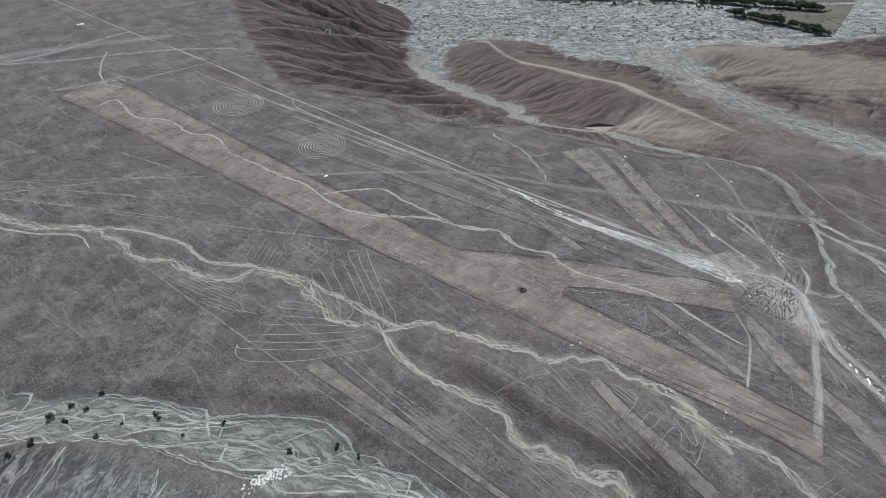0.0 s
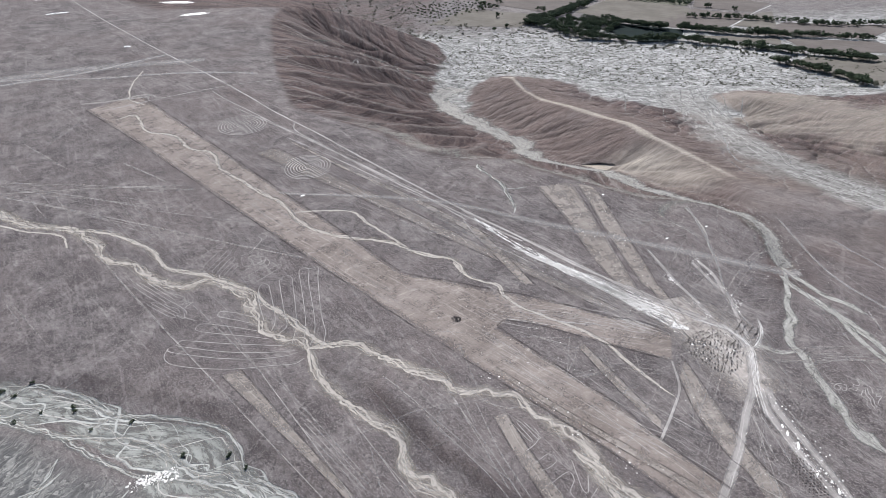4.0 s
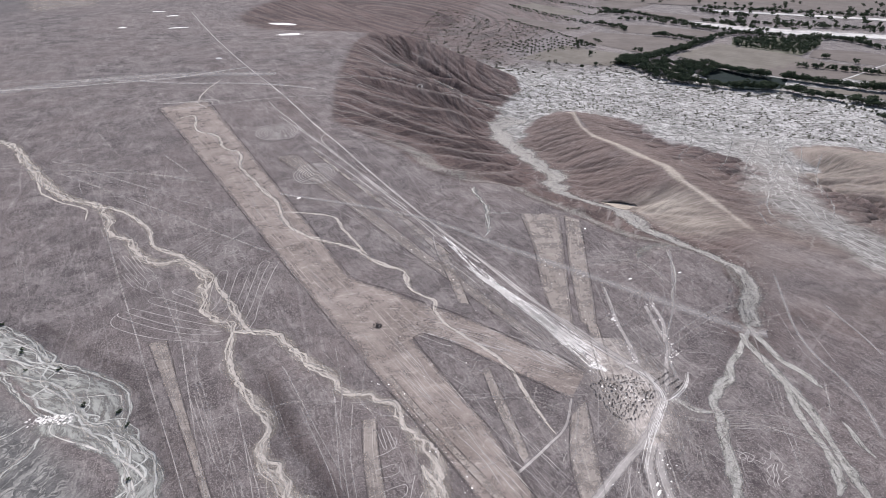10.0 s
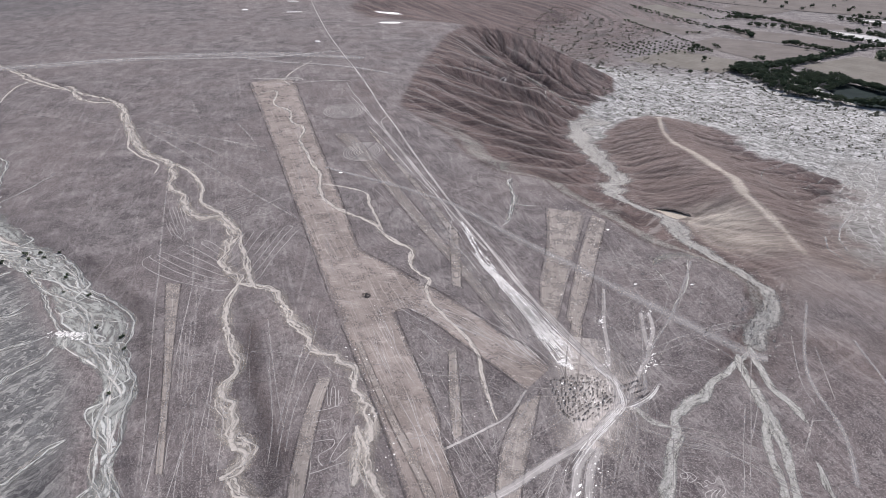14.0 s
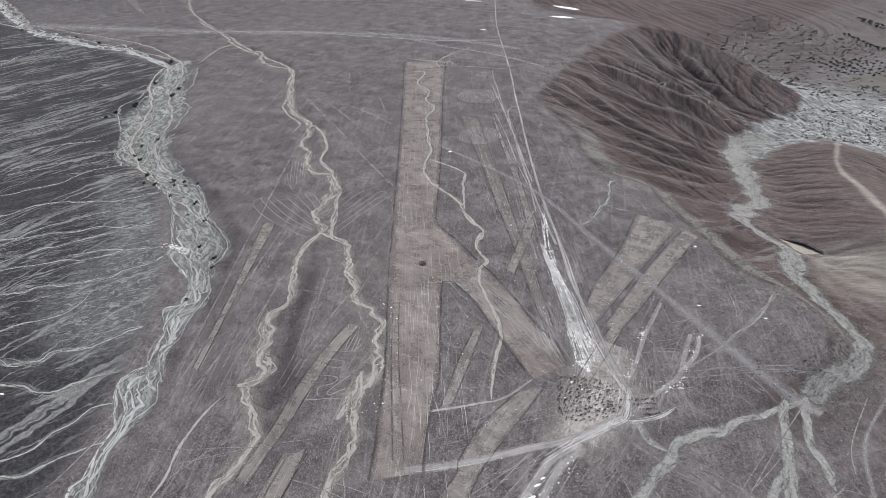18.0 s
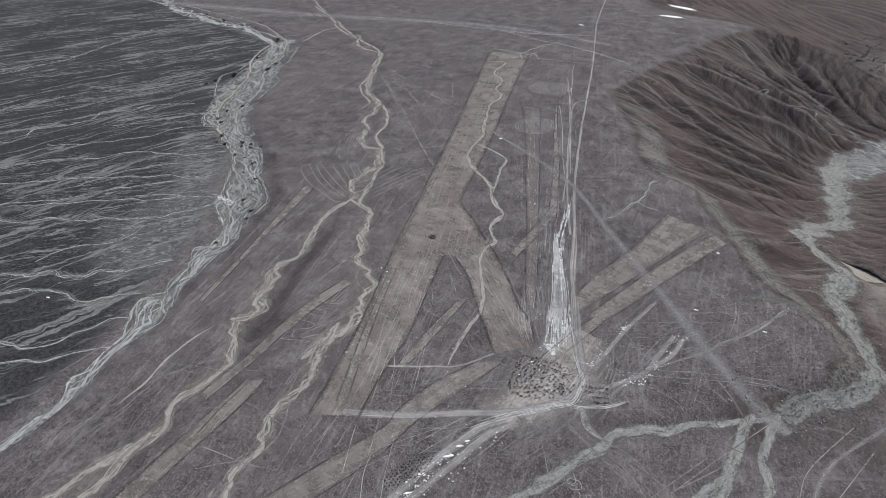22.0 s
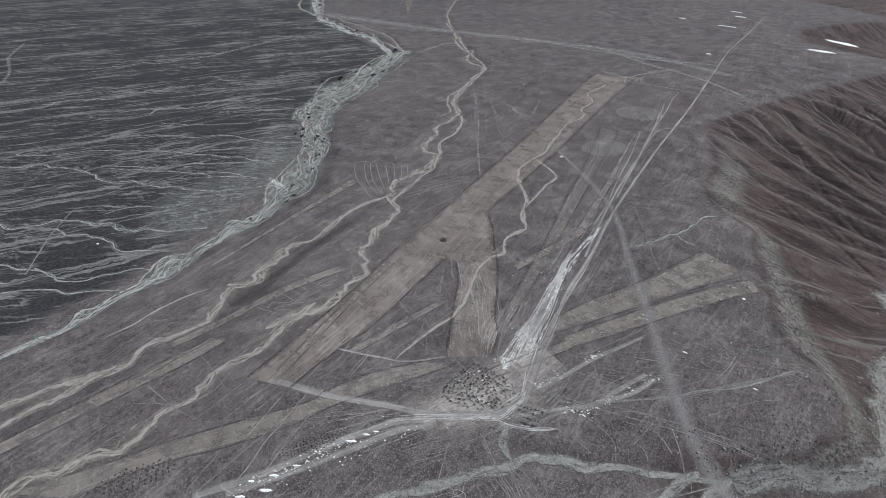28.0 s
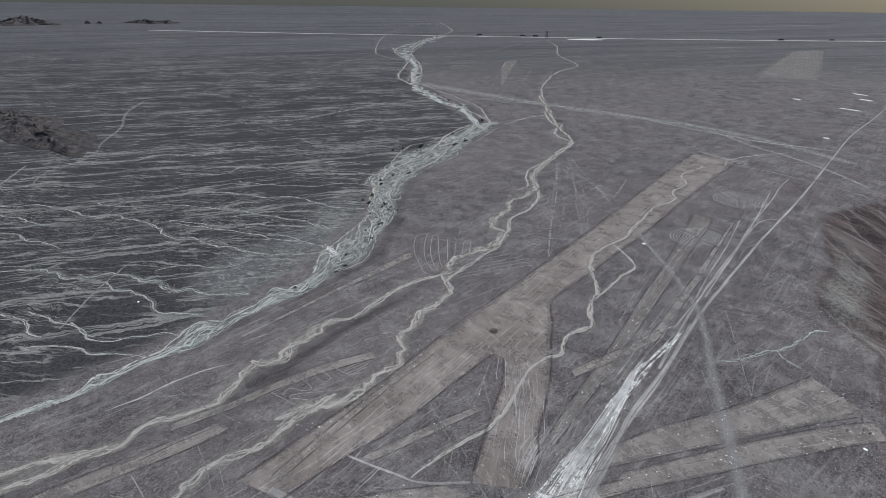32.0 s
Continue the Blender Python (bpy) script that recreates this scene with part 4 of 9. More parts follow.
band("line_geoglyph", 0.46, [(-205.7, 225.2), (-159.4, 218), (-107.8, 210.8), (-67.8, 201.2)], LINE, "straight thin pale line scraped into the gravel", "geoglyph", 0.062, 0.15, "straight lines on the plateau")
band("line_geoglyph", 0.46, [(-199.4, 209.2), (-159.4, 218), (-119.4, 222), (-105.3, 226.6)], LINE, "straight thin pale line scraped into the gravel", "geoglyph", 0.062, 0.15, "straight lines on the plateau")
band("line_geoglyph", 0.46, [(-212.2, 224.1), (-211.1, 260.9), (-213.5, 301.9)], LINE, "straight thin pale line scraped into the gravel", "geoglyph", 0.062, 0.15, "straight lines on the plateau")
band("line_geoglyph", 0.46, [(-265.8, 283), (-189.7, 224.7), (-122.2, 172.8), (-72.8, 134.3), (-27.7, 99.3), (-5.8, 82.6), (22.8, 60.3)], LINE, "straight thin pale line scraped into the gravel", "geoglyph", 0.062, 0.15, "straight lines on the plateau")
band("line_geoglyph", 0.46, [(-211.5, 310.6), (-172.2, 338.5), (-146.2, 358.2), (-127, 377.9)], LINE, "straight thin pale line scraped into the gravel", "geoglyph", 0.062, 0.15, "straight lines on the plateau")
band("line_geoglyph", 0.46, [(-130.6, 295.8), (-83.1, 264.4), (-36.6, 232.1), (-0.7, 207.3)], LINE, "straight thin pale line scraped into the gravel", "geoglyph", 0.062, 0.15, "straight lines on the plateau")
band("line_geoglyph", 0.46, [(-101.1, 298.7), (-88.6, 287.8), (-45.9, 255.7), (-6.5, 226.4)], LINE, "straight thin pale line scraped into the gravel", "geoglyph", 0.062, 0.15, "straight lines on the plateau")
band("line_geoglyph", 0.39, [(-265.7, 272.2), (-240.3, 285.2), (-215.6, 303.8)], LINE, "straight thin pale line scraped into the gravel", "geoglyph", 0.062, 0.15, "straight lines on the plateau")
band("line_geoglyph", 0.39, [(-218.7, 314.8), (-245.7, 326.3), (-269.8, 345.6), (-290.5, 383.4), (-310.3, 409.1)], LINE, "straight thin pale line scraped into the gravel", "geoglyph", 0.062, 0.15, "straight lines on the plateau")
band("line_geoglyph", 0.39, [(-243.5, 318.8), (-193.5, 283.2)], LINE, "straight thin pale line scraped into the gravel", "geoglyph", 0.062, 0.15, "straight lines on the plateau")
band("line_geoglyph", 0.46, [(-38.8, 240.3), (-11.3, 223.9), (12.1, 205.3), (31.8, 194.4)], LINE, "straight thin pale line scraped into the gravel", "geoglyph", 0.062, 0.15, "straight lines on the plateau")
band("line_geoglyph", 0.46, [(-13.1, 100.8), (3.1, 87.4), (8.3, 82.9)], LINE, "straight thin pale line scraped into the gravel", "geoglyph", 0.062, 0.15, "straight lines on the plateau")
band("line_geoglyph", 0.39, [(-16.3, 105.3), (4.2, 88), (9.7, 83.6)], LINE, "straight thin pale line scraped into the gravel", "geoglyph", 0.062, 0.15, "straight lines on the plateau")
band("line_geoglyph", 0.39, [(-15, 106), (10.4, 84)], LINE, "straight thin pale line scraped into the gravel", "geoglyph", 0.062, 0.15, "straight lines on the plateau")
band("line_geoglyph", 0.39, [(-16.6, 102), (7.4, 82.4)], LINE, "straight thin pale line scraped into the gravel", "geoglyph", 0.062, 0.15, "straight lines on the plateau")
band("line_geoglyph", 0.46, [(0.7, 102.3), (16.9, 85.1), (31.6, 68.5)], LINE, "straight thin pale line scraped into the gravel", "geoglyph", 0.062, 0.15, "straight lines on the plateau")
band("line_geoglyph", 0.46, [(25.1, 115.2), (35.8, 99.9), (44.6, 87), (50.7, 78.8)], LINE, "straight thin pale line scraped into the gravel", "geoglyph", 0.062, 0.15, "straight lines on the plateau")
band("line_geoglyph", 0.46, [(4.8, 119.7), (24.1, 103.7), (38.5, 92.2), (43.6, 88.5)], LINE, "straight thin pale line scraped into the gravel", "geoglyph", 0.062, 0.15, "straight lines on the plateau")
band("line_geoglyph", 0.39, [(-3.8, 92.8), (3.3, 99.4), (17, 106.7), (28.3, 111.3)], LINE, "straight thin pale line scraped into the gravel", "geoglyph", 0.062, 0.15, "straight lines on the plateau")
band("line_geoglyph", 0.39, [(24.2, 101.2), (23.6, 106.7), (28.7, 111)], LINE, "straight thin pale line scraped into the gravel", "geoglyph", 0.062, 0.15, "straight lines on the plateau")
band("line_geoglyph", 0.39, [(25.3, 109.7), (38.2, 115), (52.8, 123.3)], LINE, "straight thin pale line scraped into the gravel", "geoglyph", 0.062, 0.15, "straight lines on the plateau")
band("line_geoglyph", 0.39, [(35.9, 212.2), (66.3, 205.3)], LINE, "straight thin pale line scraped into the gravel", "geoglyph", 0.062, 0.15, "straight lines on the plateau")
band("line_geoglyph", 0.39, [(61.3, 143.4), (59.8, 128.1)], LINE, "straight thin pale line scraped into the gravel", "geoglyph", 0.062, 0.15, "straight lines on the plateau")
band("line_geoglyph", 0.39, [(62.2, 127.2), (73, 131.9), (84, 135.7)], LINE, "straight thin pale line scraped into the gravel", "geoglyph", 0.062, 0.15, "straight lines on the plateau")
band("line_geoglyph", 0.39, [(52, 141.6), (65, 136.5), (79.2, 130.5), (89.9, 130)], LINE, "straight thin pale line scraped into the gravel", "geoglyph", 0.062, 0.15, "straight lines on the plateau")
band("line_geoglyph", 0.46, [(78.2, 132.6), (89.6, 130.6)], LINE, "straight thin pale line scraped into the gravel", "geoglyph", 0.062, 0.15, "straight lines on the plateau")
band("line_geoglyph", 0.39, [(76.5, 108.2), (83.7, 120.8), (87.5, 127.5)], LINE, "straight thin pale line scraped into the gravel", "geoglyph", 0.062, 0.15, "straight lines on the plateau")
band("line_geoglyph", 0.39, [(71.4, 114.3), (80.1, 128.5)], LINE, "straight thin pale line scraped into the gravel", "geoglyph", 0.062, 0.15, "straight lines on the plateau")
band("line_geoglyph", 0.46, [(89.7, 206.3), (96.9, 186), (100.9, 174.1)], LINE, "straight thin pale line scraped into the gravel", "geoglyph", 0.062, 0.15, "straight lines on the plateau")
band("line_geoglyph", 0.46, [(102.4, 168.4), (107.6, 159.2), (110.5, 157.9)], LINE, "straight thin pale line scraped into the gravel", "geoglyph", 0.062, 0.15, "straight lines on the plateau")
band("line_geoglyph", 0.46, [(113.1, 180.6), (117.1, 170.1)], LINE, "straight thin pale line scraped into the gravel", "geoglyph", 0.062, 0.15, "straight lines on the plateau")
band("line_geoglyph", 0.46, [(102.5, 175), (108.4, 184.9), (114.2, 193.3)], LINE, "straight thin pale line scraped into the gravel", "geoglyph", 0.062, 0.15, "straight lines on the plateau")
band("line_geoglyph", 0.39, [(104.9, 173), (112.5, 183.6), (120.7, 198.6)], LINE, "straight thin pale line scraped into the gravel", "geoglyph", 0.062, 0.15, "straight lines on the plateau")
band("line_geoglyph", 0.46, [(144.1, 187.5), (146.3, 168.9), (148.8, 151.2), (150.9, 134.3)], LINE, "straight thin pale line scraped into the gravel", "geoglyph", 0.062, 0.15, "straight lines on the plateau")
band("line_geoglyph", 0.46, [(148.8, 165.2), (149, 151.3)], LINE, "straight thin pale line scraped into the gravel", "geoglyph", 0.062, 0.15, "straight lines on the plateau")
band("line_geoglyph", 0.46, [(162.2, 167.4), (161, 153.4)], LINE, "straight thin pale line scraped into the gravel", "geoglyph", 0.062, 0.15, "straight lines on the plateau")
band("line_geoglyph", 0.39, [(162.2, 167.4), (169, 170.6)], LINE, "straight thin pale line scraped into the gravel", "geoglyph", 0.062, 0.15, "straight lines on the plateau")
band("line_geoglyph", 0.39, [(124.4, 142.6), (135.5, 146.3), (146.6, 147.8), (157.1, 149.3)], LINE, "straight thin pale line scraped into the gravel", "geoglyph", 0.062, 0.15, "straight lines on the plateau")
band("line_geoglyph", 0.39, [(120.6, 139.4), (132.2, 140.1), (144.3, 142.5), (157.4, 141.5)], LINE, "straight thin pale line scraped into the gravel", "geoglyph", 0.062, 0.15, "straight lines on the plateau")
band("line_geoglyph", 0.39, [(122.4, 138.1), (137.5, 141.9), (150.9, 143.9), (161.1, 143.5)], LINE, "straight thin pale line scraped into the gravel", "geoglyph", 0.062, 0.15, "straight lines on the plateau")
band("line_geoglyph", 0.39, [(133, 143.8), (143.9, 147.5), (155.8, 149.6)], LINE, "straight thin pale line scraped into the gravel", "geoglyph", 0.062, 0.15, "straight lines on the plateau")
band("line_geoglyph", 0.39, [(148.2, 144.5), (157.4, 141.5), (165.9, 140.6)], LINE, "straight thin pale line scraped into the gravel", "geoglyph", 0.062, 0.15, "straight lines on the plateau")
band("line_geoglyph", 0.39, [(140.3, 168.3), (153.3, 176.6), (163.6, 183.4)], LINE, "straight thin pale line scraped into the gravel", "geoglyph", 0.062, 0.15, "straight lines on the plateau")
band("line_geoglyph", 0.39, [(122.7, 159), (131.6, 163.2)], LINE, "straight thin pale line scraped into the gravel", "geoglyph", 0.062, 0.15, "straight lines on the plateau")
band("line_geoglyph", 0.46, [(145.6, 163.4), (147.5, 147.3), (149.5, 135.5), (150.4, 126.5)], LINE, "straight thin pale line scraped into the gravel", "geoglyph", 0.062, 0.15, "straight lines on the plateau")
band("line_geoglyph", 0.46, [(133.1, 143.1), (143.9, 143), (152, 141.2), (161.6, 139.1)], LINE, "straight thin pale line scraped into the gravel", "geoglyph", 0.062, 0.15, "straight lines on the plateau")
band("line_geoglyph", 0.46, [(133.3, 138.8), (146.7, 142.3), (160, 140.6)], LINE, "straight thin pale line scraped into the gravel", "geoglyph", 0.062, 0.15, "straight lines on the plateau")
band("line_geoglyph", 0.46, [(162, 168.2), (160.9, 153.5)], LINE, "straight thin pale line scraped into the gravel", "geoglyph", 0.062, 0.15, "straight lines on the plateau")
band("line_geoglyph", 0.46, [(60.7, 44.8), (58.9, 54.3), (59.1, 64.4)], LINE, "straight thin pale line scraped into the gravel", "geoglyph", 0.062, 0.15, "straight lines on the plateau")
band("line_geoglyph", 0.46, [(63.7, 68.5), (61.6, 78.4), (53.9, 88.4)], LINE, "straight thin pale line scraped into the gravel", "geoglyph", 0.062, 0.15, "straight lines on the plateau")
band("line_geoglyph", 0.46, [(57.5, 46.5), (62.8, 60), (65.8, 68.8)], LINE, "straight thin pale line scraped into the gravel", "geoglyph", 0.062, 0.15, "straight lines on the plateau")
band("line_geoglyph", 0.46, [(72.7, 76.2), (57.3, 54), (49.2, 43.7)], LINE, "straight thin pale line scraped into the gravel", "geoglyph", 0.062, 0.15, "straight lines on the plateau")
band("line_geoglyph", 0.39, [(74.3, 27.3), (66.3, 39.9), (54.1, 53.3), (37, 72.2), (19.7, 88.7)], LINE, "straight thin pale line scraped into the gravel", "geoglyph", 0.062, 0.15, "straight lines on the plateau")
band("line_geoglyph", 0.39, [(75.8, 22), (65.1, 33.3), (52.9, 46.2), (31.7, 63.9), (18.2, 80.3)], LINE, "straight thin pale line scraped into the gravel", "geoglyph", 0.062, 0.15, "straight lines on the plateau")
band("line_geoglyph", 0.39, [(76.7, 13.8), (69.3, 27), (63.4, 39.1)], LINE, "straight thin pale line scraped into the gravel", "geoglyph", 0.062, 0.15, "straight lines on the plateau")
band("line_geoglyph", 0.39, [(81.6, 15.9), (72.8, 32.7), (64.3, 44.1)], LINE, "straight thin pale line scraped into the gravel", "geoglyph", 0.062, 0.15, "straight lines on the plateau")
band("line_geoglyph", 0.39, [(37.7, 55.4), (25, 70.8), (10.1, 86.1)], LINE, "straight thin pale line scraped into the gravel", "geoglyph", 0.062, 0.15, "straight lines on the plateau")
band("line_geoglyph", 0.39, [(36.7, 49.7), (20, 66.2), (-8.6, 94.4), (-34.2, 119.7)], LINE, "straight thin pale line scraped into the gravel", "geoglyph", 0.062, 0.15, "straight lines on the plateau")
band("line_geoglyph", 0.46, [(30.3, 56), (16.4, 69.8), (-13.3, 99.1), (-52.3, 137.5)], LINE, "straight thin pale line scraped into the gravel", "geoglyph", 0.062, 0.15, "straight lines on the plateau")
band("line_geoglyph", 0.39, [(27.7, 63.3), (17.1, 74), (6.9, 94.7)], LINE, "straight thin pale line scraped into the gravel", "geoglyph", 0.062, 0.15, "straight lines on the plateau")
band("line_geoglyph", 0.46, [(-208.5, 214.1), (-116, 193.3), (-52.8, 179.7)], LINE, "straight thin pale line scraped into the gravel", "geoglyph", 0.062, 0.15, "straight lines on the plateau")
band("line_geoglyph", 0.46, [(-199.2, 220.5), (-124.8, 209.1), (-69.8, 202.2)], LINE, "straight thin pale line scraped into the gravel", "geoglyph", 0.062, 0.15, "straight lines on the plateau")
band("line_geoglyph", 0.46, [(-199.1, 221.3), (-147.4, 222.8), (-105.2, 224.7)], LINE, "straight thin pale line scraped into the gravel", "geoglyph", 0.062, 0.15, "straight lines on the plateau")
band("line_geoglyph", 0.46, [(-34.2, 119.7), (-66.8, 145.1), (-104, 169.7)], LINE, "straight thin pale line scraped into the gravel", "geoglyph", 0.062, 0.15, "straight lines on the plateau")
band("line_geoglyph", 0.46, [(89.7, 55.2), (97.3, 62.2), (104.6, 69.7)], LINE, "straight thin pale line scraped into the gravel", "geoglyph", 0.062, 0.15, "straight lines on the plateau")
band("line_geoglyph", 0.46, [(76, 64.8), (87.1, 71.9), (94.5, 75.8)], LINE, "straight thin pale line scraped into the gravel", "geoglyph", 0.062, 0.15, "straight lines on the plateau")
band("line_geoglyph", 0.46, [(86.4, 74.8), (97.5, 80.5)], LINE, "straight thin pale line scraped into the gravel", "geoglyph", 0.062, 0.15, "straight lines on the plateau")
band("line_geoglyph", 0.46, [(95.7, 52.9), (97.6, 63.6)], LINE, "straight thin pale line scraped into the gravel", "geoglyph", 0.062, 0.15, "straight lines on the plateau")
band("line_geoglyph", 0.46, [(104.6, 69.7), (95, 78.8), (87.4, 87)], LINE, "straight thin pale line scraped into the gravel", "geoglyph", 0.062, 0.15, "straight lines on the plateau")
band("line_geoglyph", 0.46, [(105.9, 76.6), (96.4, 86.2), (90.9, 93.3)], LINE, "straight thin pale line scraped into the gravel", "geoglyph", 0.062, 0.15, "straight lines on the plateau")
band("line_geoglyph", 0.39, [(81.9, 112.5), (71.6, 134.4), (71.3, 141.7)], LINE, "straight thin pale line scraped into the gravel", "geoglyph", 0.062, 0.15, "straight lines on the plateau")
band("line_geoglyph", 0.39, [(93, 111.8), (94.6, 127.5), (93.4, 134.1)], LINE, "straight thin pale line scraped into the gravel", "geoglyph", 0.062, 0.15, "straight lines on the plateau")
band("line_geoglyph", 0.46, [(88.7, 121.8), (82.2, 129.3), (81, 138.1)], LINE, "straight thin pale line scraped into the gravel", "geoglyph", 0.062, 0.15, "straight lines on the plateau")
band("line_geoglyph", 0.46, [(1.8, 236.1), (34.7, 226.1), (60.8, 218.1)], LINE, "straight thin pale line scraped into the gravel", "geoglyph", 0.062, 0.15, "straight lines on the plateau")
band("line_geoglyph", 0.39, [(20.5, 230.8), (12.6, 247.9), (3.5, 263.8)], LINE, "straight thin pale line scraped into the gravel", "geoglyph", 0.062, 0.15, "straight lines on the plateau")
band("line_geoglyph", 0.39, [(60.8, 218.1), (48.1, 226.1), (36.6, 237.1)], LINE, "straight thin pale line scraped into the gravel", "geoglyph", 0.062, 0.15, "straight lines on the plateau")
band("line_geoglyph", 0.46, [(128.3, 185.9), (135.1, 184.3), (142.8, 181.9)], LINE, "straight thin pale line scraped into the gravel", "geoglyph", 0.062, 0.15, "straight lines on the plateau")
band("line_geoglyph", 0.46, [(126.7, 171.8), (132.8, 176.1), (139.8, 173.9)], LINE, "straight thin pale line scraped into the gravel", "geoglyph", 0.062, 0.15, "straight lines on the plateau")
band("line_geoglyph", 0.46, [(121.1, 166.8), (129.1, 169.9), (135.5, 167.7)], LINE, "straight thin pale line scraped into the gravel", "geoglyph", 0.062, 0.15, "straight lines on the plateau")
band("line_geoglyph", 0.46, [(123.5, 174.8), (128.4, 181.3), (134.8, 182.3)], LINE, "straight thin pale line scraped into the gravel", "geoglyph", 0.062, 0.15, "straight lines on the plateau")
band("line_geoglyph", 0.46, [(131.2, 191.8), (136.8, 198.6), (143.4, 207.2), (146.2, 209.4)], LINE, "straight thin pale line scraped into the gravel", "geoglyph", 0.062, 0.15, "straight lines on the plateau")
band("line_geoglyph", 0.46, [(119.2, 195.8), (118.4, 209.5), (117.1, 220.6), (114.6, 232.9)], LINE, "straight thin pale line scraped into the gravel", "geoglyph", 0.062, 0.15, "straight lines on the plateau")
band("line_geoglyph", 0.46, [(126.3, 196.3), (124.4, 213.6), (128.2, 228.8)], LINE, "straight thin pale line scraped into the gravel", "geoglyph", 0.062, 0.15, "straight lines on the plateau")
band("line_geoglyph", 0.46, [(120.4, 168.5), (121.5, 180.3), (128.5, 187.3)], LINE, "straight thin pale line scraped into the gravel", "geoglyph", 0.062, 0.15, "straight lines on the plateau")
band("line_geoglyph", 0.46, [(122.6, 144.2), (131.3, 144.5), (134.8, 146.2)], LINE, "straight thin pale line scraped into the gravel", "geoglyph", 0.062, 0.15, "straight lines on the plateau")
band("line_geoglyph", 0.46, [(121.7, 138.8), (130.4, 139.4), (136.8, 140.3)], LINE, "straight thin pale line scraped into the gravel", "geoglyph", 0.062, 0.15, "straight lines on the plateau")
band("line_geoglyph", 0.46, [(122.9, 130.8), (132.8, 126.4)], LINE, "straight thin pale line scraped into the gravel", "geoglyph", 0.062, 0.15, "straight lines on the plateau")
band("line_geoglyph", 0.46, [(106.1, 205.3), (116.4, 210.8)], LINE, "straight thin pale line scraped into the gravel", "geoglyph", 0.062, 0.15, "straight lines on the plateau")
band("line_geoglyph", 0.46, [(95.2, 202.5), (106.9, 210), (112.3, 213.5)], LINE, "straight thin pale line scraped into the gravel", "geoglyph", 0.062, 0.15, "straight lines on the plateau")
band("line_geoglyph", 0.46, [(93, 205.6), (107.8, 214.8)], LINE, "straight thin pale line scraped into the gravel", "geoglyph", 0.062, 0.15, "straight lines on the plateau")
band("line_geoglyph", 0.46, [(119.5, 203.8), (109.1, 215.7)], LINE, "straight thin pale line scraped into the gravel", "geoglyph", 0.062, 0.15, "straight lines on the plateau")
band("line_geoglyph", 0.46, [(91, 179.2), (110, 174.6), (118.4, 174)], LINE, "straight thin pale line scraped into the gravel", "geoglyph", 0.062, 0.15, "straight lines on the plateau")
band("line_geoglyph", 0.46, [(95.7, 175.5), (103.8, 192.6), (111, 205.8)], LINE, "straight thin pale line scraped into the gravel", "geoglyph", 0.062, 0.15, "straight lines on the plateau")
band("line_geoglyph", 0.46, [(104.6, 170.2), (113.9, 184.1), (115.5, 193.1)], LINE, "straight thin pale line scraped into the gravel", "geoglyph", 0.062, 0.15, "straight lines on the plateau")
band("line_geoglyph", 0.46, [(118.5, 91.7), (116.1, 107.7), (114, 121.8)], LINE, "straight thin pale line scraped into the gravel", "geoglyph", 0.062, 0.15, "straight lines on the plateau")
band("line_geoglyph", 0.46, [(126.7, 109.7), (122.2, 112.7), (119.4, 121.1)], LINE, "straight thin pale line scraped into the gravel", "geoglyph", 0.062, 0.15, "straight lines on the plateau")
band("line_geoglyph", 0.46, [(109.4, 80.4), (117.4, 76.3), (125.9, 71.6)], LINE, "straight thin pale line scraped into the gravel", "geoglyph", 0.062, 0.15, "straight lines on the plateau")
band("line_geoglyph", 0.46, [(110.8, 88.6), (116.8, 82.6), (126.4, 74)], LINE, "straight thin pale line scraped into the gravel", "geoglyph", 0.062, 0.15, "straight lines on the plateau")
band("line_geoglyph", 0.46, [(45.7, 16.2), (44.6, 23.5), (34.4, 37.6)], LINE, "straight thin pale line scraped into the gravel", "geoglyph", 0.062, 0.15, "straight lines on the plateau")
band("line_geoglyph", 0.46, [(98.4, 77.9), (94.1, 84)], LINE, "straight thin pale line scraped into the gravel", "geoglyph", 0.062, 0.15, "straight lines on the plateau")
band("line_geoglyph", 0.46, [(100.5, 80.9), (95.6, 87)], LINE, "straight thin pale line scraped into the gravel", "geoglyph", 0.062, 0.15, "straight lines on the plateau")
band("line_geoglyph", 0.46, [(104.4, 84.1), (98, 90.6)], LINE, "straight thin pale line scraped into the gravel", "geoglyph", 0.062, 0.15, "straight lines on the plateau")
band("line_geoglyph", 0.46, [(111.4, 102.3), (109.2, 116.5)], LINE, "straight thin pale line scraped into the gravel", "geoglyph", 0.062, 0.15, "straight lines on the plateau")
band("line_geoglyph", 0.46, [(114.6, 101.6), (111.7, 117.1)], LINE, "straight thin pale line scraped into the gravel", "geoglyph", 0.062, 0.15, "straight lines on the plateau")
band("line_geoglyph", 0.46, [(118.7, 104.9), (115.2, 122.2)], LINE, "straight thin pale line scraped into the gravel", "geoglyph", 0.062, 0.15, "straight lines on the plateau")
band("line_geoglyph", 0.46, [(122.3, 110.3), (117.2, 128.1)], LINE, "straight thin pale line scraped into the gravel", "geoglyph", 0.062, 0.15, "straight lines on the plateau")
band("line_geoglyph", 2.1, [(-644.1, 338.3), (-521.8, 418.4), (-484.2, 488.7)], LINE, "straight thin pale line scraped into the gravel", "geoglyph", 0.062, 0.15, "straight lines on the plateau")
band("line_geoglyph", 1.4, [(-573.8, 111.7), (-530.5, 187.8), (-491, 249.8)], LINE, "straight thin pale line scraped into the gravel", "geoglyph", 0.062, 0.15, "straight lines on the plateau")
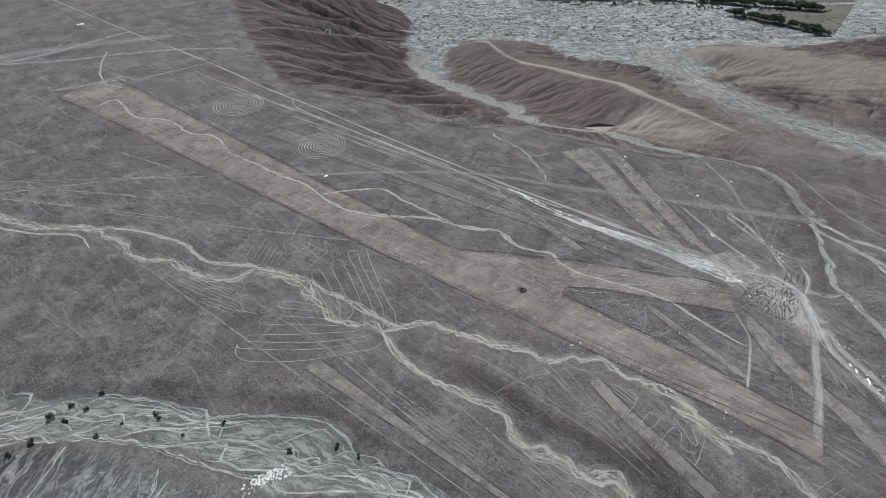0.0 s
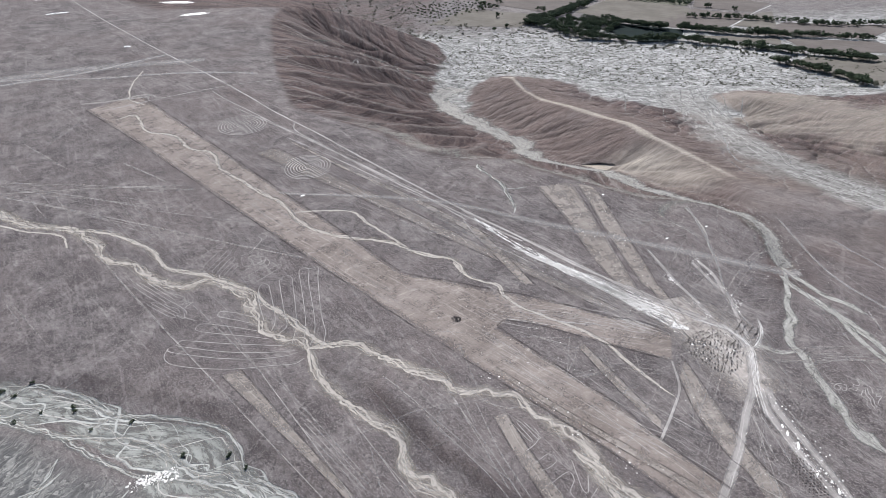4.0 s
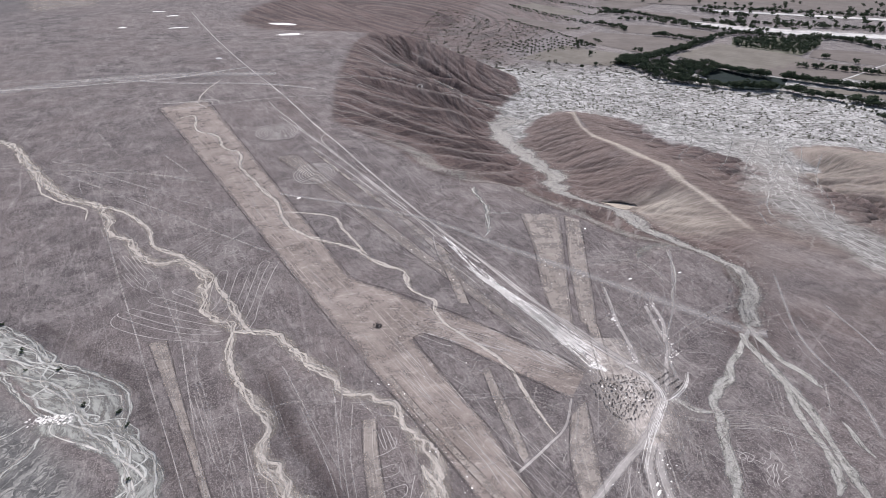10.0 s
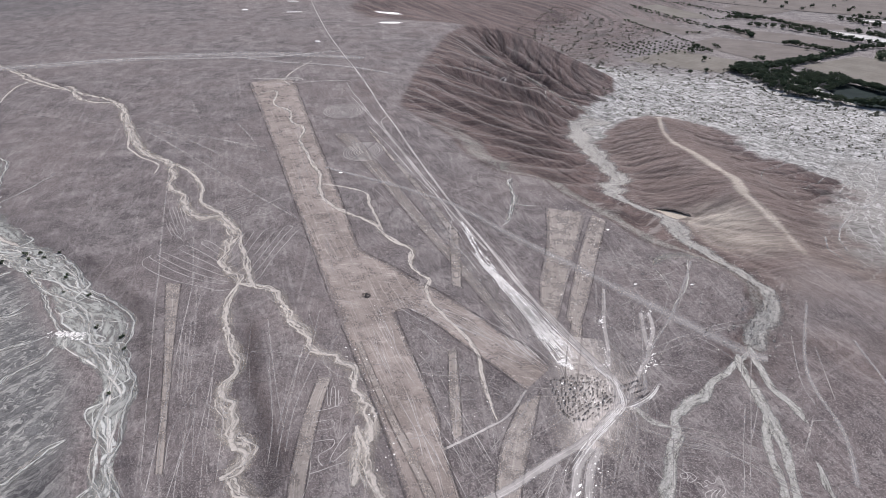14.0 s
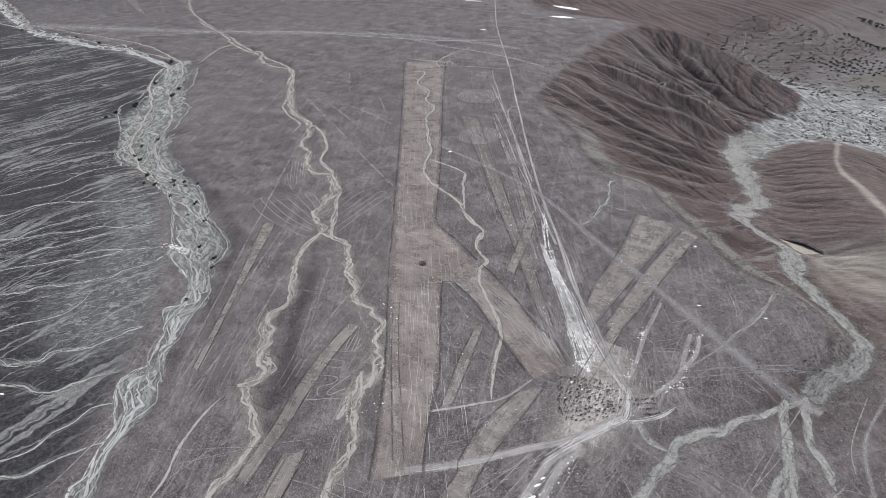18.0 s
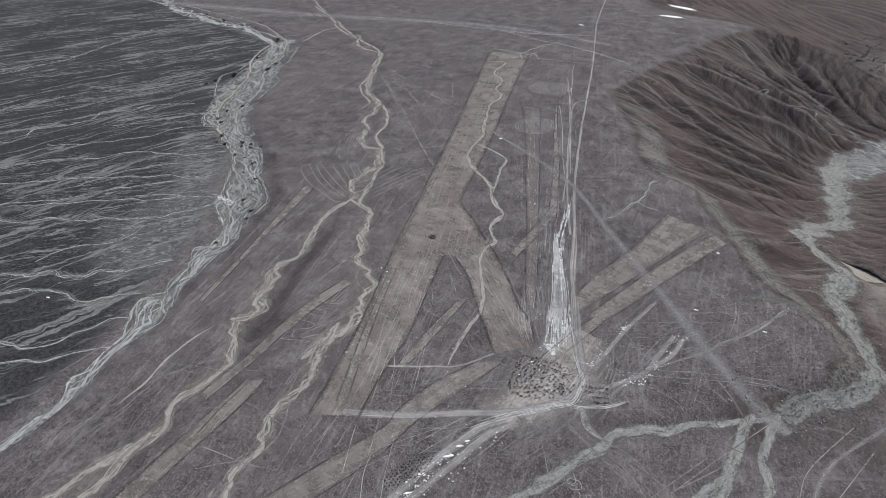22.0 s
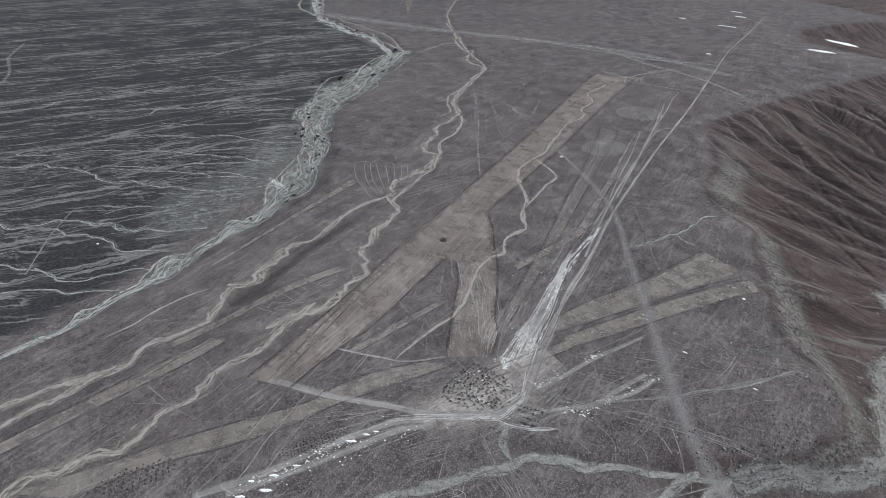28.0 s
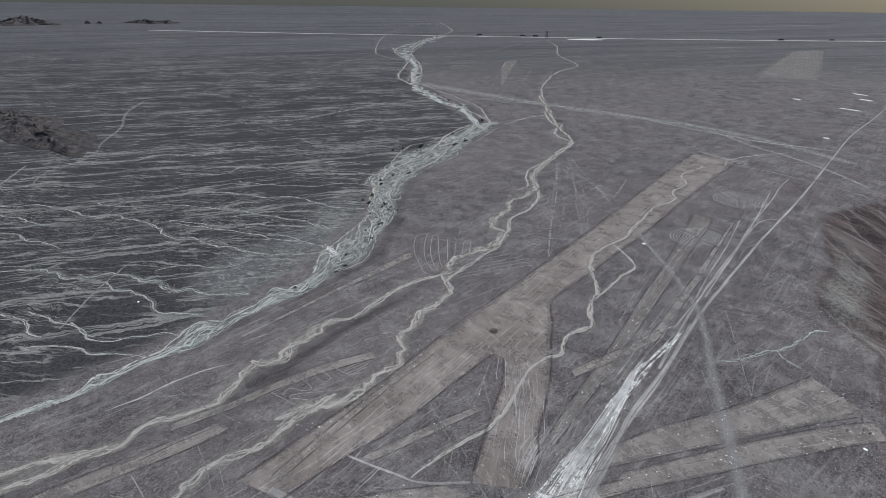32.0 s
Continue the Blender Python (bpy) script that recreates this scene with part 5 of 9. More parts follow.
band("line_geoglyph", 1.4, [(-1105.7, 501.7), (-792, 474.7), (-595.6, 446.4)], LINE, "straight thin pale line scraped into the gravel", "geoglyph", 0.062, 0.15, "straight lines on the plateau")
band("line_geoglyph", 1.4, [(-579.5, 198.9), (-839.4, 245.2)], LINE, "straight thin pale line scraped into the gravel", "geoglyph", 0.062, 0.15, "straight lines on the plateau")
band("line_geoglyph", 1.4, [(-581.9, 235.6), (-817.7, 294.6)], LINE, "straight thin pale line scraped into the gravel", "geoglyph", 0.062, 0.15, "straight lines on the plateau")
band("line_geoglyph", 1.68, [(-727.8, 151.5), (-856.2, 232.4), (-916.3, 361.6)], LINE, "straight thin pale line scraped into the gravel", "geoglyph", 0.062, 0.15, "straight lines on the plateau")
band("line_geoglyph", 1.12, [(-419, 279.1), (-391.6, 369), (-291.7, 426.9)], LINE, "straight thin pale line scraped into the gravel", "geoglyph", 0.062, 0.15, "straight lines on the plateau")
band("line_geoglyph", 1.12, [(-286.6, 286.6), (-278.4, 349.3), (-232.7, 385.4)], LINE, "straight thin pale line scraped into the gravel", "geoglyph", 0.062, 0.15, "straight lines on the plateau")
band("line_geoglyph", 1.4, [(-309.5, 185.4), (-196, 212.6), (-113, 228.3)], LINE, "straight thin pale line scraped into the gravel", "geoglyph", 0.062, 0.15, "straight lines on the plateau")
band("line_geoglyph", 1.4, [(-356.5, 227.5), (-341.5, 188.7)], LINE, "straight thin pale line scraped into the gravel", "geoglyph", 0.062, 0.15, "straight lines on the plateau")
band("line_geoglyph", 0.46, [(89.3, 218), (105.1, 218.4)], LINE, "straight thin pale line scraped into the gravel", "geoglyph", 0.062, 0.15, "straight lines on the plateau")
band("line_geoglyph", 0.46, [(87.5, 227), (103.8, 227.3)], LINE, "straight thin pale line scraped into the gravel", "geoglyph", 0.062, 0.15, "straight lines on the plateau")
band("line_geoglyph", 0.46, [(86.6, 208.8), (111.6, 217.3)], LINE, "straight thin pale line scraped into the gravel", "geoglyph", 0.062, 0.15, "straight lines on the plateau")
band("line_geoglyph", 0.46, [(123.8, 184.8), (131.6, 173.4)], LINE, "straight thin pale line scraped into the gravel", "geoglyph", 0.062, 0.15, "straight lines on the plateau")
band("line_geoglyph", 0.46, [(116.9, 172.4), (130.2, 192.9), (142.6, 208)], LINE, "straight thin pale line scraped into the gravel", "geoglyph", 0.062, 0.15, "straight lines on the plateau")
band("line_geoglyph", 0.46, [(90.3, 197.3), (95.4, 183.4), (98.4, 173.9)], LINE, "straight thin pale line scraped into the gravel", "geoglyph", 0.062, 0.15, "straight lines on the plateau")
band("line_geoglyph", 0.46, [(106.1, 190.6), (111.7, 174.6), (117.9, 168)], LINE, "straight thin pale line scraped into the gravel", "geoglyph", 0.062, 0.15, "straight lines on the plateau")
band("line_geoglyph", 0.46, [(99.5, 195), (108.8, 212.5), (113.3, 222)], LINE, "straight thin pale line scraped into the gravel", "geoglyph", 0.062, 0.15, "straight lines on the plateau")
band("line_geoglyph", 0.46, [(113.2, 213.3), (115.6, 194)], LINE, "straight thin pale line scraped into the gravel", "geoglyph", 0.062, 0.15, "straight lines on the plateau")
band("line_geoglyph", 0.46, [(141.6, 184.6), (143.8, 172.4), (147.4, 167.3)], LINE, "straight thin pale line scraped into the gravel", "geoglyph", 0.062, 0.15, "straight lines on the plateau")
band("line_geoglyph", 0.46, [(153.7, 207.9), (157.9, 184.1), (162.9, 172.8)], LINE, "straight thin pale line scraped into the gravel", "geoglyph", 0.062, 0.15, "straight lines on the plateau")
band("line_geoglyph", 0.46, [(160.8, 205.4), (166.9, 179.4)], LINE, "straight thin pale line scraped into the gravel", "geoglyph", 0.062, 0.15, "straight lines on the plateau")
band("line_geoglyph", 0.46, [(-195, 216.8), (-160.8, 212.7), (-125.8, 210.5), (-101.2, 208.9)], LINE, "straight thin pale line scraped into the gravel", "geoglyph", 0.062, 0.15, "straight lines on the plateau")
band("line_geoglyph", 0.46, [(-191.7, 211.3), (-150.5, 201.7), (-110.5, 188.7), (-91, 183.8), (-67.8, 178.5)], LINE, "straight thin pale line scraped into the gravel", "geoglyph", 0.062, 0.15, "straight lines on the plateau")
band("line_geoglyph", 0.46, [(-183.1, 213.3), (-158.2, 193.7)], LINE, "straight thin pale line scraped into the gravel", "geoglyph", 0.062, 0.15, "straight lines on the plateau")
band("line_geoglyph", 0.46, [(-208.6, 263.2), (-208.4, 295.7)], LINE, "straight thin pale line scraped into the gravel", "geoglyph", 0.062, 0.15, "straight lines on the plateau")
band("line_geoglyph", 0.46, [(-217.5, 279.1), (-196.9, 284.9)], LINE, "straight thin pale line scraped into the gravel", "geoglyph", 0.062, 0.15, "straight lines on the plateau")
band("line_geoglyph", 0.46, [(-128.2, 178.1), (-91.8, 148.6), (-67.2, 129.7), (-44.2, 112.3)], LINE, "straight thin pale line scraped into the gravel", "geoglyph", 0.062, 0.15, "straight lines on the plateau")
band("line_geoglyph", 0.39, [(-128.5, 205.3), (-101.1, 181)], LINE, "straight thin pale line scraped into the gravel", "geoglyph", 0.062, 0.15, "straight lines on the plateau")
band("line_geoglyph", 0.39, [(-108.7, 172.4), (-101.5, 218)], LINE, "straight thin pale line scraped into the gravel", "geoglyph", 0.062, 0.15, "straight lines on the plateau")
band("line_geoglyph", 0.46, [(16.8, 132), (27.3, 116.7), (33.5, 104.2)], LINE, "straight thin pale line scraped into the gravel", "geoglyph", 0.062, 0.15, "straight lines on the plateau")
band("line_geoglyph", 0.46, [(26.2, 135.7), (33.9, 116.6)], LINE, "straight thin pale line scraped into the gravel", "geoglyph", 0.062, 0.15, "straight lines on the plateau")
band("line_geoglyph", 0.46, [(26.8, 113.4), (36.8, 96.7), (43.4, 86.3)], LINE, "straight thin pale line scraped into the gravel", "geoglyph", 0.062, 0.15, "straight lines on the plateau")
band("line_geoglyph", 0.46, [(33.2, 112.3), (41.1, 95.7), (49.7, 83)], LINE, "straight thin pale line scraped into the gravel", "geoglyph", 0.062, 0.15, "straight lines on the plateau")
channel((1.4, 2.4), [(-312.2, 181.3), (-289, 159.7), (-257, 141.6), (-239.7, 128.7), (-209.9, 116.4), (-185.6, 102.6), (-173.3, 93.7), (-161.8, 85.4), (-146.4, 85.7), (-142.5, 92.4), (-127.1, 91.4), (-111.1, 91.7), (-101.6, 93.8), (-91.8, 97)], "pale grey-green braid winding through the dry river bed", BRAID)
channel((1.2, 1.8), [(-312.2, 181.3), (-264.4, 159.4), (-246.9, 144.3), (-231.4, 143), (-216.1, 142.8), (-200.7, 132.3), (-185.7, 123.8), (-179.6, 113), (-167.4, 103.7), (-145.4, 96), (-123.4, 92.9), (-109.6, 94.2)], "pale grey-green braid winding through the dry river bed", BRAID)
channel((1, 1.4), [(-323.4, 173.7), (-323.4, 162), (-285.4, 139.3), (-259.1, 123.3), (-244.1, 107.6), (-207.1, 98.3), (-182, 98.6), (-172.5, 95.1)], "pale grey-green braid winding through the dry river bed", BRAID)
channel((1.2, 1.6), [(-175.2, 120.5), (-164.1, 109.5), (-142.2, 101.4), (-125.1, 94.7), (-112.7, 96.3), (-103.8, 101.3), (-98.8, 105.7), (-87.4, 104.7), (-68.6, 99.1)], "pale grey-green braid winding through the dry river bed", BRAID)
channel((1.8, 1.8), [(-101.6, 93.8), (-80.7, 90.4), (-66.5, 90.9), (-51.3, 89.7), (-39.8, 84.5), (-24.6, 83.1), (-14.5, 79.5)], "pale grey-green braid winding through the dry river bed", BRAID)
channel((1, 1.2), [(-72.5, 92.4), (-65.6, 98.3), (-49.1, 98.9), (-35.4, 96.9), (-28, 90.7), (-23.5, 85), (-13.5, 81.3)], "pale grey-green braid winding through the dry river bed", BRAID)
channel((1.2, 1.4), [(-80.7, 90.4), (-64, 84.1), (-50.7, 80.5), (-36.7, 80.3), (-18.2, 77.2)], "pale grey-green braid winding through the dry river bed", BRAID)
channel((1.2, 1.5), [(-28.2, 86.5), (-20, 82.1), (-13.7, 75.4), (-6.2, 68), (-0.7, 62.2), (5.4, 58.5), (12.4, 53.9), (19.8, 51.3), (27.8, 51)], "pale grey-green braid winding through the dry river bed", BRAID)
channel((1, 1.4), [(-26.5, 84.5), (-11.2, 80.3), (-4.4, 75.8), (2.5, 68.5), (9.4, 62.6), (12.4, 57.5), (18.2, 55), (25.7, 53.2)], "pale grey-green braid winding through the dry river bed", BRAID)
channel((1, 1), [(15.3, 52.7), (17.3, 46.4), (20.4, 42.8), (28.3, 40.1), (36.2, 38.5)], "pale grey-green braid winding through the dry river bed", BRAID)
channel((0.5, 0.5), [(-66, 45.9), (-61.6, 56.9), (-53.8, 67.5), (-50.4, 76.3)])
channel((0.5, 0.5), [(-81.9, -7.2), (-80.1, 5.1), (-75.8, 17.8), (-76.8, 30.7), (-76.1, 44.2), (-75.3, 58.2), (-74.5, 72.7), (-74.1, 82.8)])
channel((0.5, 0.5), [(-87.6, 21.9), (-95.5, 35.8), (-96.5, 50.3), (-94.8, 67.8)])
band("line_geoglyph", 0.46, [(-164, 347.4), (-149.1, 362.3), (-126.5, 379.2)], LINE, "straight thin pale line scraped into the gravel", "geoglyph", 0.062, 0.15, "straight lines on the plateau")
band("line_geoglyph", 0.46, [(-42.1, 254.5), (-37.2, 265.9), (-31.6, 276.8), (-25.6, 279.4)], LINE, "straight thin pale line scraped into the gravel", "geoglyph", 0.062, 0.15, "straight lines on the plateau")
band("line_geoglyph", 0.46, [(-105, 302.5), (-66.7, 281.6), (-30.2, 256.5), (-13.2, 241.2)], LINE, "straight thin pale line scraped into the gravel", "geoglyph", 0.062, 0.15, "straight lines on the plateau")
band("line_geoglyph", 0.46, [(19.8, 106.1), (30.6, 96.4), (40.2, 87.7), (48.1, 78.4)], LINE, "straight thin pale line scraped into the gravel", "geoglyph", 0.062, 0.15, "straight lines on the plateau")
band("line_geoglyph", 0.46, [(43.6, 144.3), (55.4, 141), (64.4, 138)], LINE, "straight thin pale line scraped into the gravel", "geoglyph", 0.062, 0.15, "straight lines on the plateau")
band("line_geoglyph", 0.46, [(59.4, 125.1), (66.6, 127.5), (73.9, 131.5)], LINE, "straight thin pale line scraped into the gravel", "geoglyph", 0.062, 0.15, "straight lines on the plateau")
band("line_geoglyph", 0.46, [(59.3, 126.2), (62.3, 133.9), (63.5, 139.6)], LINE, "straight thin pale line scraped into the gravel", "geoglyph", 0.062, 0.15, "straight lines on the plateau")
band("line_geoglyph", 0.46, [(108.3, 170.5), (110.5, 162), (114.1, 154.6)], LINE, "straight thin pale line scraped into the gravel", "geoglyph", 0.062, 0.15, "straight lines on the plateau")
channel((3.4, 3.4), [(134, 123.7), (134.4, 119.4), (135.8, 113.5), (139.9, 108.3)])
band("dirt_track", 1.1, [(-127.3, 322.2), (-82.4, 291), (-46.9, 265.5), (-15.5, 242), (0.5, 230.3)], TRACK, "pale worn dirt track across the gravel plateau", "track")
band("dirt_track", 1.1, [(-81.2, 282.5), (-49.3, 261.5), (-17.4, 238.8), (1.7, 226.2)], TRACK, "pale worn dirt track across the gravel plateau", "track")
band("dirt_track", 1, [(18.8, 215.8), (22.7, 206.8), (28.6, 197.4), (38, 191), (48.1, 183.5)], TRACK, "pale worn dirt track across the gravel plateau", "track")
band("dirt_track", 1.8, [(19.7, 217.3), (36.2, 205.8), (50.6, 195.8), (65.8, 183.9), (78.8, 173.5), (92.7, 163.4), (103.2, 156.8), (110.9, 152.4)], TRACK, "pale worn dirt track across the gravel plateau", "track")
band("line_geoglyph", 0.46, [(-95.5, 257.7), (-48.3, 230), (-6.4, 206.2), (17.5, 192.8)], LINE, "straight thin pale line scraped into the gravel", "geoglyph", 0.062, 0.15, "straight lines on the plateau")
band("line_geoglyph", 0.46, [(-65.4, 242.4), (-21.8, 217.7), (11.1, 197.1)], LINE, "straight thin pale line scraped into the gravel", "geoglyph", 0.062, 0.15, "straight lines on the plateau")
band("line_geoglyph", 0.46, [(-97.6, 275.5), (-64.3, 253.3), (-24.5, 226.7)], LINE, "straight thin pale line scraped into the gravel", "geoglyph", 0.062, 0.15, "straight lines on the plateau")
band("line_geoglyph", 0.46, [(-54.8, 252), (-17.6, 224.8), (24.7, 195.5)], LINE, "straight thin pale line scraped into the gravel", "geoglyph", 0.062, 0.15, "straight lines on the plateau")
band("line_geoglyph", 0.46, [(-0.5, 187.9), (11.8, 188.1), (31.8, 184.7), (40.9, 183.1)], LINE, "straight thin pale line scraped into the gravel", "geoglyph", 0.062, 0.15, "straight lines on the plateau")
band("line_geoglyph", 0.46, [(-176.8, 359.7), (-127.9, 321.2), (-96.3, 300.2)], LINE, "straight thin pale line scraped into the gravel", "geoglyph", 0.062, 0.15, "straight lines on the plateau")
channel((3.0, 5.5), [(104.2, 221), (106.5, 227), (112.8, 236), (120.1, 239.5), (126.2, 239.5), (134.4, 240.7)], "pale rubble where the plateau gives way to the slope", RUBBLE)
channel((0.6, 0.5), [(114.6, 232.1), (115.9, 225.5), (118, 217.8), (118.7, 208.2), (117.7, 198.8), (118.4, 192.6)])
channel((0.5, 0.4), [(104.6, 219.9), (111.3, 211.9), (116.1, 203.8)])
band("line_geoglyph", 0.46, [(114.1, 162.1), (121.2, 174.4), (129.4, 187.6), (138.2, 199.5), (144.2, 208)], LINE, "straight thin pale line scraped into the gravel", "geoglyph", 0.062, 0.15, "straight lines on the plateau")
band("line_geoglyph", 0.46, [(102.8, 151.7), (112, 162.1), (119.6, 171.7)], LINE, "straight thin pale line scraped into the gravel", "geoglyph", 0.062, 0.15, "straight lines on the plateau")
band("scraped_patch", (5, 2.5), [(95.3, 153.2), (97.9, 151.8), (99.9, 150.9)], BRIGHT, "white chalky earth laid bare by scraping tracks", "earth patch", 0.09, 0.3)
channel((2.2, 2.6), [(-2347.7, 81), (-1771.4, 176.8), (-1288.1, 90.7), (-1054.3, 44.9), (-842, 77.6), (-655.4, 74.4), (-572.9, 97.3), (-476.5, 132.7), (-397.2, 160.5), (-341, 177.3)])
channel((1.6, 1.8), [(-2347.7, 81), (-1597.9, -6.1), (-1049.9, 5.3), (-886, 45.7), (-826.1, 97.2), (-627.3, 99.1), (-535.9, 126.2), (-430.4, 168.1), (-341, 177.3)])
channel((1.4, 1.6), [(-341, 177.3), (-322.6, 156.7), (-281.1, 136), (-238.4, 124.7), (-200.4, 107.4), (-178.7, 97.2), (-147.2, 91.9), (-120.1, 92.5)])
channel((1.4, 1.6), [(-341, 177.3), (-292.8, 162.3), (-251.6, 140), (-208.7, 128.9), (-179.1, 113.9), (-153.3, 102.6), (-120.3, 101.5)])


band("line_geoglyph", 0.9, [(-190.8, 209.4), (-125.4, 197.0), (-80.3, 186.2), (-38.6, 177.2)], LINE, "straight thin pale line scraped into the gravel", "geoglyph", 0.062, 0.15, "straight lines on the plateau")
band("line_geoglyph", 0.7, [(-209.7, 220.9), (-142.8, 211.4), (-112.1, 205.4), (-68.5, 199.5)], LINE, "straight thin pale line scraped into the gravel", "geoglyph", 0.062, 0.15, "straight lines on the plateau")
band("line_geoglyph", 0.7, [(-226.1, 269.4), (-228.9, 290.7), (-213.1, 302.5)], LINE, "straight thin pale line scraped into the gravel", "geoglyph", 0.062, 0.15, "straight lines on the plateau")
band("line_geoglyph", 0.8, [(-208.2, 263.3), (-210.8, 298.7)], LINE, "straight thin pale line scraped into the gravel", "geoglyph", 0.062, 0.15, "straight lines on the plateau")
band("line_geoglyph", 0.8, [(-225.4, 266.1), (-179.8, 238.7)], LINE, "straight thin pale line scraped into the gravel", "geoglyph", 0.062, 0.15, "straight lines on the plateau")
band("line_geoglyph", 0.6, [(-176.7, 228.9), (-151.7, 261.5)], LINE, "straight thin pale line scraped into the gravel", "geoglyph", 0.062, 0.15, "straight lines on the plateau")
band("line_geoglyph", 1.2, [(-154.3, 246.3), (-137.6, 238.2), (-123.2, 230.5)], LINE, "straight thin pale line scraped into the gravel", "geoglyph", 0.062, 0.15, "straight lines on the plateau")
band("line_geoglyph", 0.5, [(-166.3, 193.5), (-159.5, 204.8), (-145.8, 217.1), (-130.2, 222.5)], LINE, "straight thin pale line scraped into the gravel", "geoglyph", 0.062, 0.15, "straight lines on the plateau")
band("line_geoglyph", 0.5, [(-168.9, 213.9), (-145.1, 193.0)], LINE, "straight thin pale line scraped into the gravel", "geoglyph", 0.062, 0.15, "straight lines on the plateau")
band("line_geoglyph", 1.0, [(-277.2, 365.4), (-220.9, 388.0), (-191.1, 412.2)], LINE, "straight thin pale line scraped into the gravel", "geoglyph", 0.062, 0.15, "straight lines on the plateau")
band("line_geoglyph", 0.5, [(-162.9, 284.8), (-109.1, 265.8), (-69.4, 248.6)], LINE, "straight thin pale line scraped into the gravel", "geoglyph", 0.062, 0.15, "straight lines on the plateau")
band("line_geoglyph", 0.9, [(-204.6, 222.7), (-107.8, 224.8)], LINE, "straight thin pale line scraped into the gravel", "geoglyph", 0.062, 0.15, "straight lines on the plateau")
band("line_geoglyph", 0.9, [(-318.4, 190.2), (-213.9, 214.1)], LINE, "straight thin pale line scraped into the gravel", "geoglyph", 0.062, 0.15, "straight lines on the plateau")
band("line_geoglyph", 0.3, [(129.1, 146.0), (152.1, 146.9)], LINE, "straight thin pale line scraped into the gravel", "geoglyph", 0.062, 0.15, "straight lines on the plateau")
band("line_geoglyph", 0.3, [(127.9, 143.0), (151.0, 144.8)], LINE, "straight thin pale line scraped into the gravel", "geoglyph", 0.062, 0.15, "straight lines on the plateau")
band("line_geoglyph", 0.3, [(119.2, 138.8), (149.6, 142.1)], LINE, "straight thin pale line scraped into the gravel", "geoglyph", 0.062, 0.15, "straight lines on the plateau")
band("line_geoglyph", 0.3, [(117.7, 135.0), (137.8, 138.4)], LINE, "straight thin pale line scraped into the gravel", "geoglyph", 0.062, 0.15, "straight lines on the plateau")
band("dirt_track", 1.7, [(-201.9, 315), (-169.0, 343.0), (-149.5, 358.5), (-125.5, 379.5)], TRACK, "pale worn dirt track across the gravel plateau", "track")
band("dust_trail", (44, 18), [(-589.6, 96.9), (-428.0, 247.7), (-339.2, 345.7), (-271.1, 391.0), (-189.8, 412.3)], FAINT_DUST, "broad faint band of dust over the far gravel", "trail", 0.085)
band("dust_trail", 1.2, [(-30.2, -2.2), (-12.7, -3.5), (23.5, -0.7)], DUST, "faint thin trail crossing the dark fan", "trail", 0.085)
channel((1.0, 1.2), [(-224.9, 388.0), (-216.8, 361.0), (-201.9, 332.3), (-186, 322)])
channel((2.6, 2.0), [(-21.6, -51.0), (-23.3, -41.5), (-22.8, -30.4), (-15.4, -20.4), (-17.1, -14.3), (-18.8, -6.8), (-20.5, -1.9), (-18.9, 3.1), (-14.2, 10.9), (-11.2, 17.8), (-5.9, 26.9), (-6.8, 34.6), (-4.0, 41.0), (-4.0, 47.7), (-3.2, 56.0)])
channel((1.4, 1.8), [(-14.0, -4.3), (-6.5, 3.6), (-2.3, 12.4), (1.9, 19.5), (4.6, 23.3), (9.8, 26.9), (11.8, 31.5), (12.3, 38.0), (14.0, 44.8)])
channel((0.7, 0.9), [(-23.3, 11.1), (-27.5, 18.1), (-28.6, 23.5), (-25.9, 36.2), (-29.5, 42.5), (-34.9, 47.6)])
channel((1.0, 0.8), [(10.9, -19.1), (13.4, -12.6), (17.5, -6.4), (21.0, 3.5), (25.5, 8.4), (27.7, 13.6)])
channel((1.2, 0.9), [(12.8, -27.8), (15.2, -21.3), (18.8, -15.3), (23.4, -10.6), (27.8, -3.8)])
channel((3.4, 2.2), [(-186.2, -109.0), (-191.9, -95.7), (-198.9, -75.4), (-208.5, -70.0), (-213.7, -62.4), (-212.3, -42.0), (-225.0, -26.4), (-230.9, -7.7), (-242.4, 10.1)])
channel((2.4, 3.4), [(-305.3, -112.4), (-309.1, -90.1), (-312.9, -67.5), (-325.8, -47.3), (-323.5, -28.1), (-335.0, -15.5), (-343.8, 1.5), (-357.8, 14.9), (-379.9, 31.1), (-410.1, 55.0), (-443.2, 77.6)])
channel((1.2, 1.4), [(-169.4, -39.5), (-163.5, -21.6), (-166.3, -7.1), (-178.7, -2.0), (-180.8, 11.2), (-183.7, 24.4), (-197.3, 33.1), (-193.1, 45.9), (-198.1, 59.4), (-189.7, 84.3)])
channel((1.1, 1.4), [(-126.5, -18.0), (-128.1, -2.6), (-125.9, 18.3), (-119.8, 30.0), (-121.3, 39.5), (-118.4, 52.0), (-112.5, 61.0), (-104.0, 74.0), (-101.4, 89.5)])
channel((0.9, 1.0), [(-151.2, 6.5), (-144.3, 21.2), (-142.5, 34.3), (-141.6, 55.5), (-147.6, 67.2), (-145.8, 84.5)])
channel((1.5, 1.8), [(-83.3, -25.8), (-76.2, -12.0), (-64.7, -2.0), (-60.3, 4.8), (-58.3, 15.4), (-50.1, 28.0), (-48.3, 38.2), (-42.4, 46.2), (-40.7, 59.0), (-42.8, 74.1)])
channel((0.9, 1.2), [(-78.8, -2.7), (-74.1, 9.5), (-69.7, 24.8), (-65.3, 36.3), (-58.9, 51.3), (-56.9, 61.7), (-52.8, 72.2)])
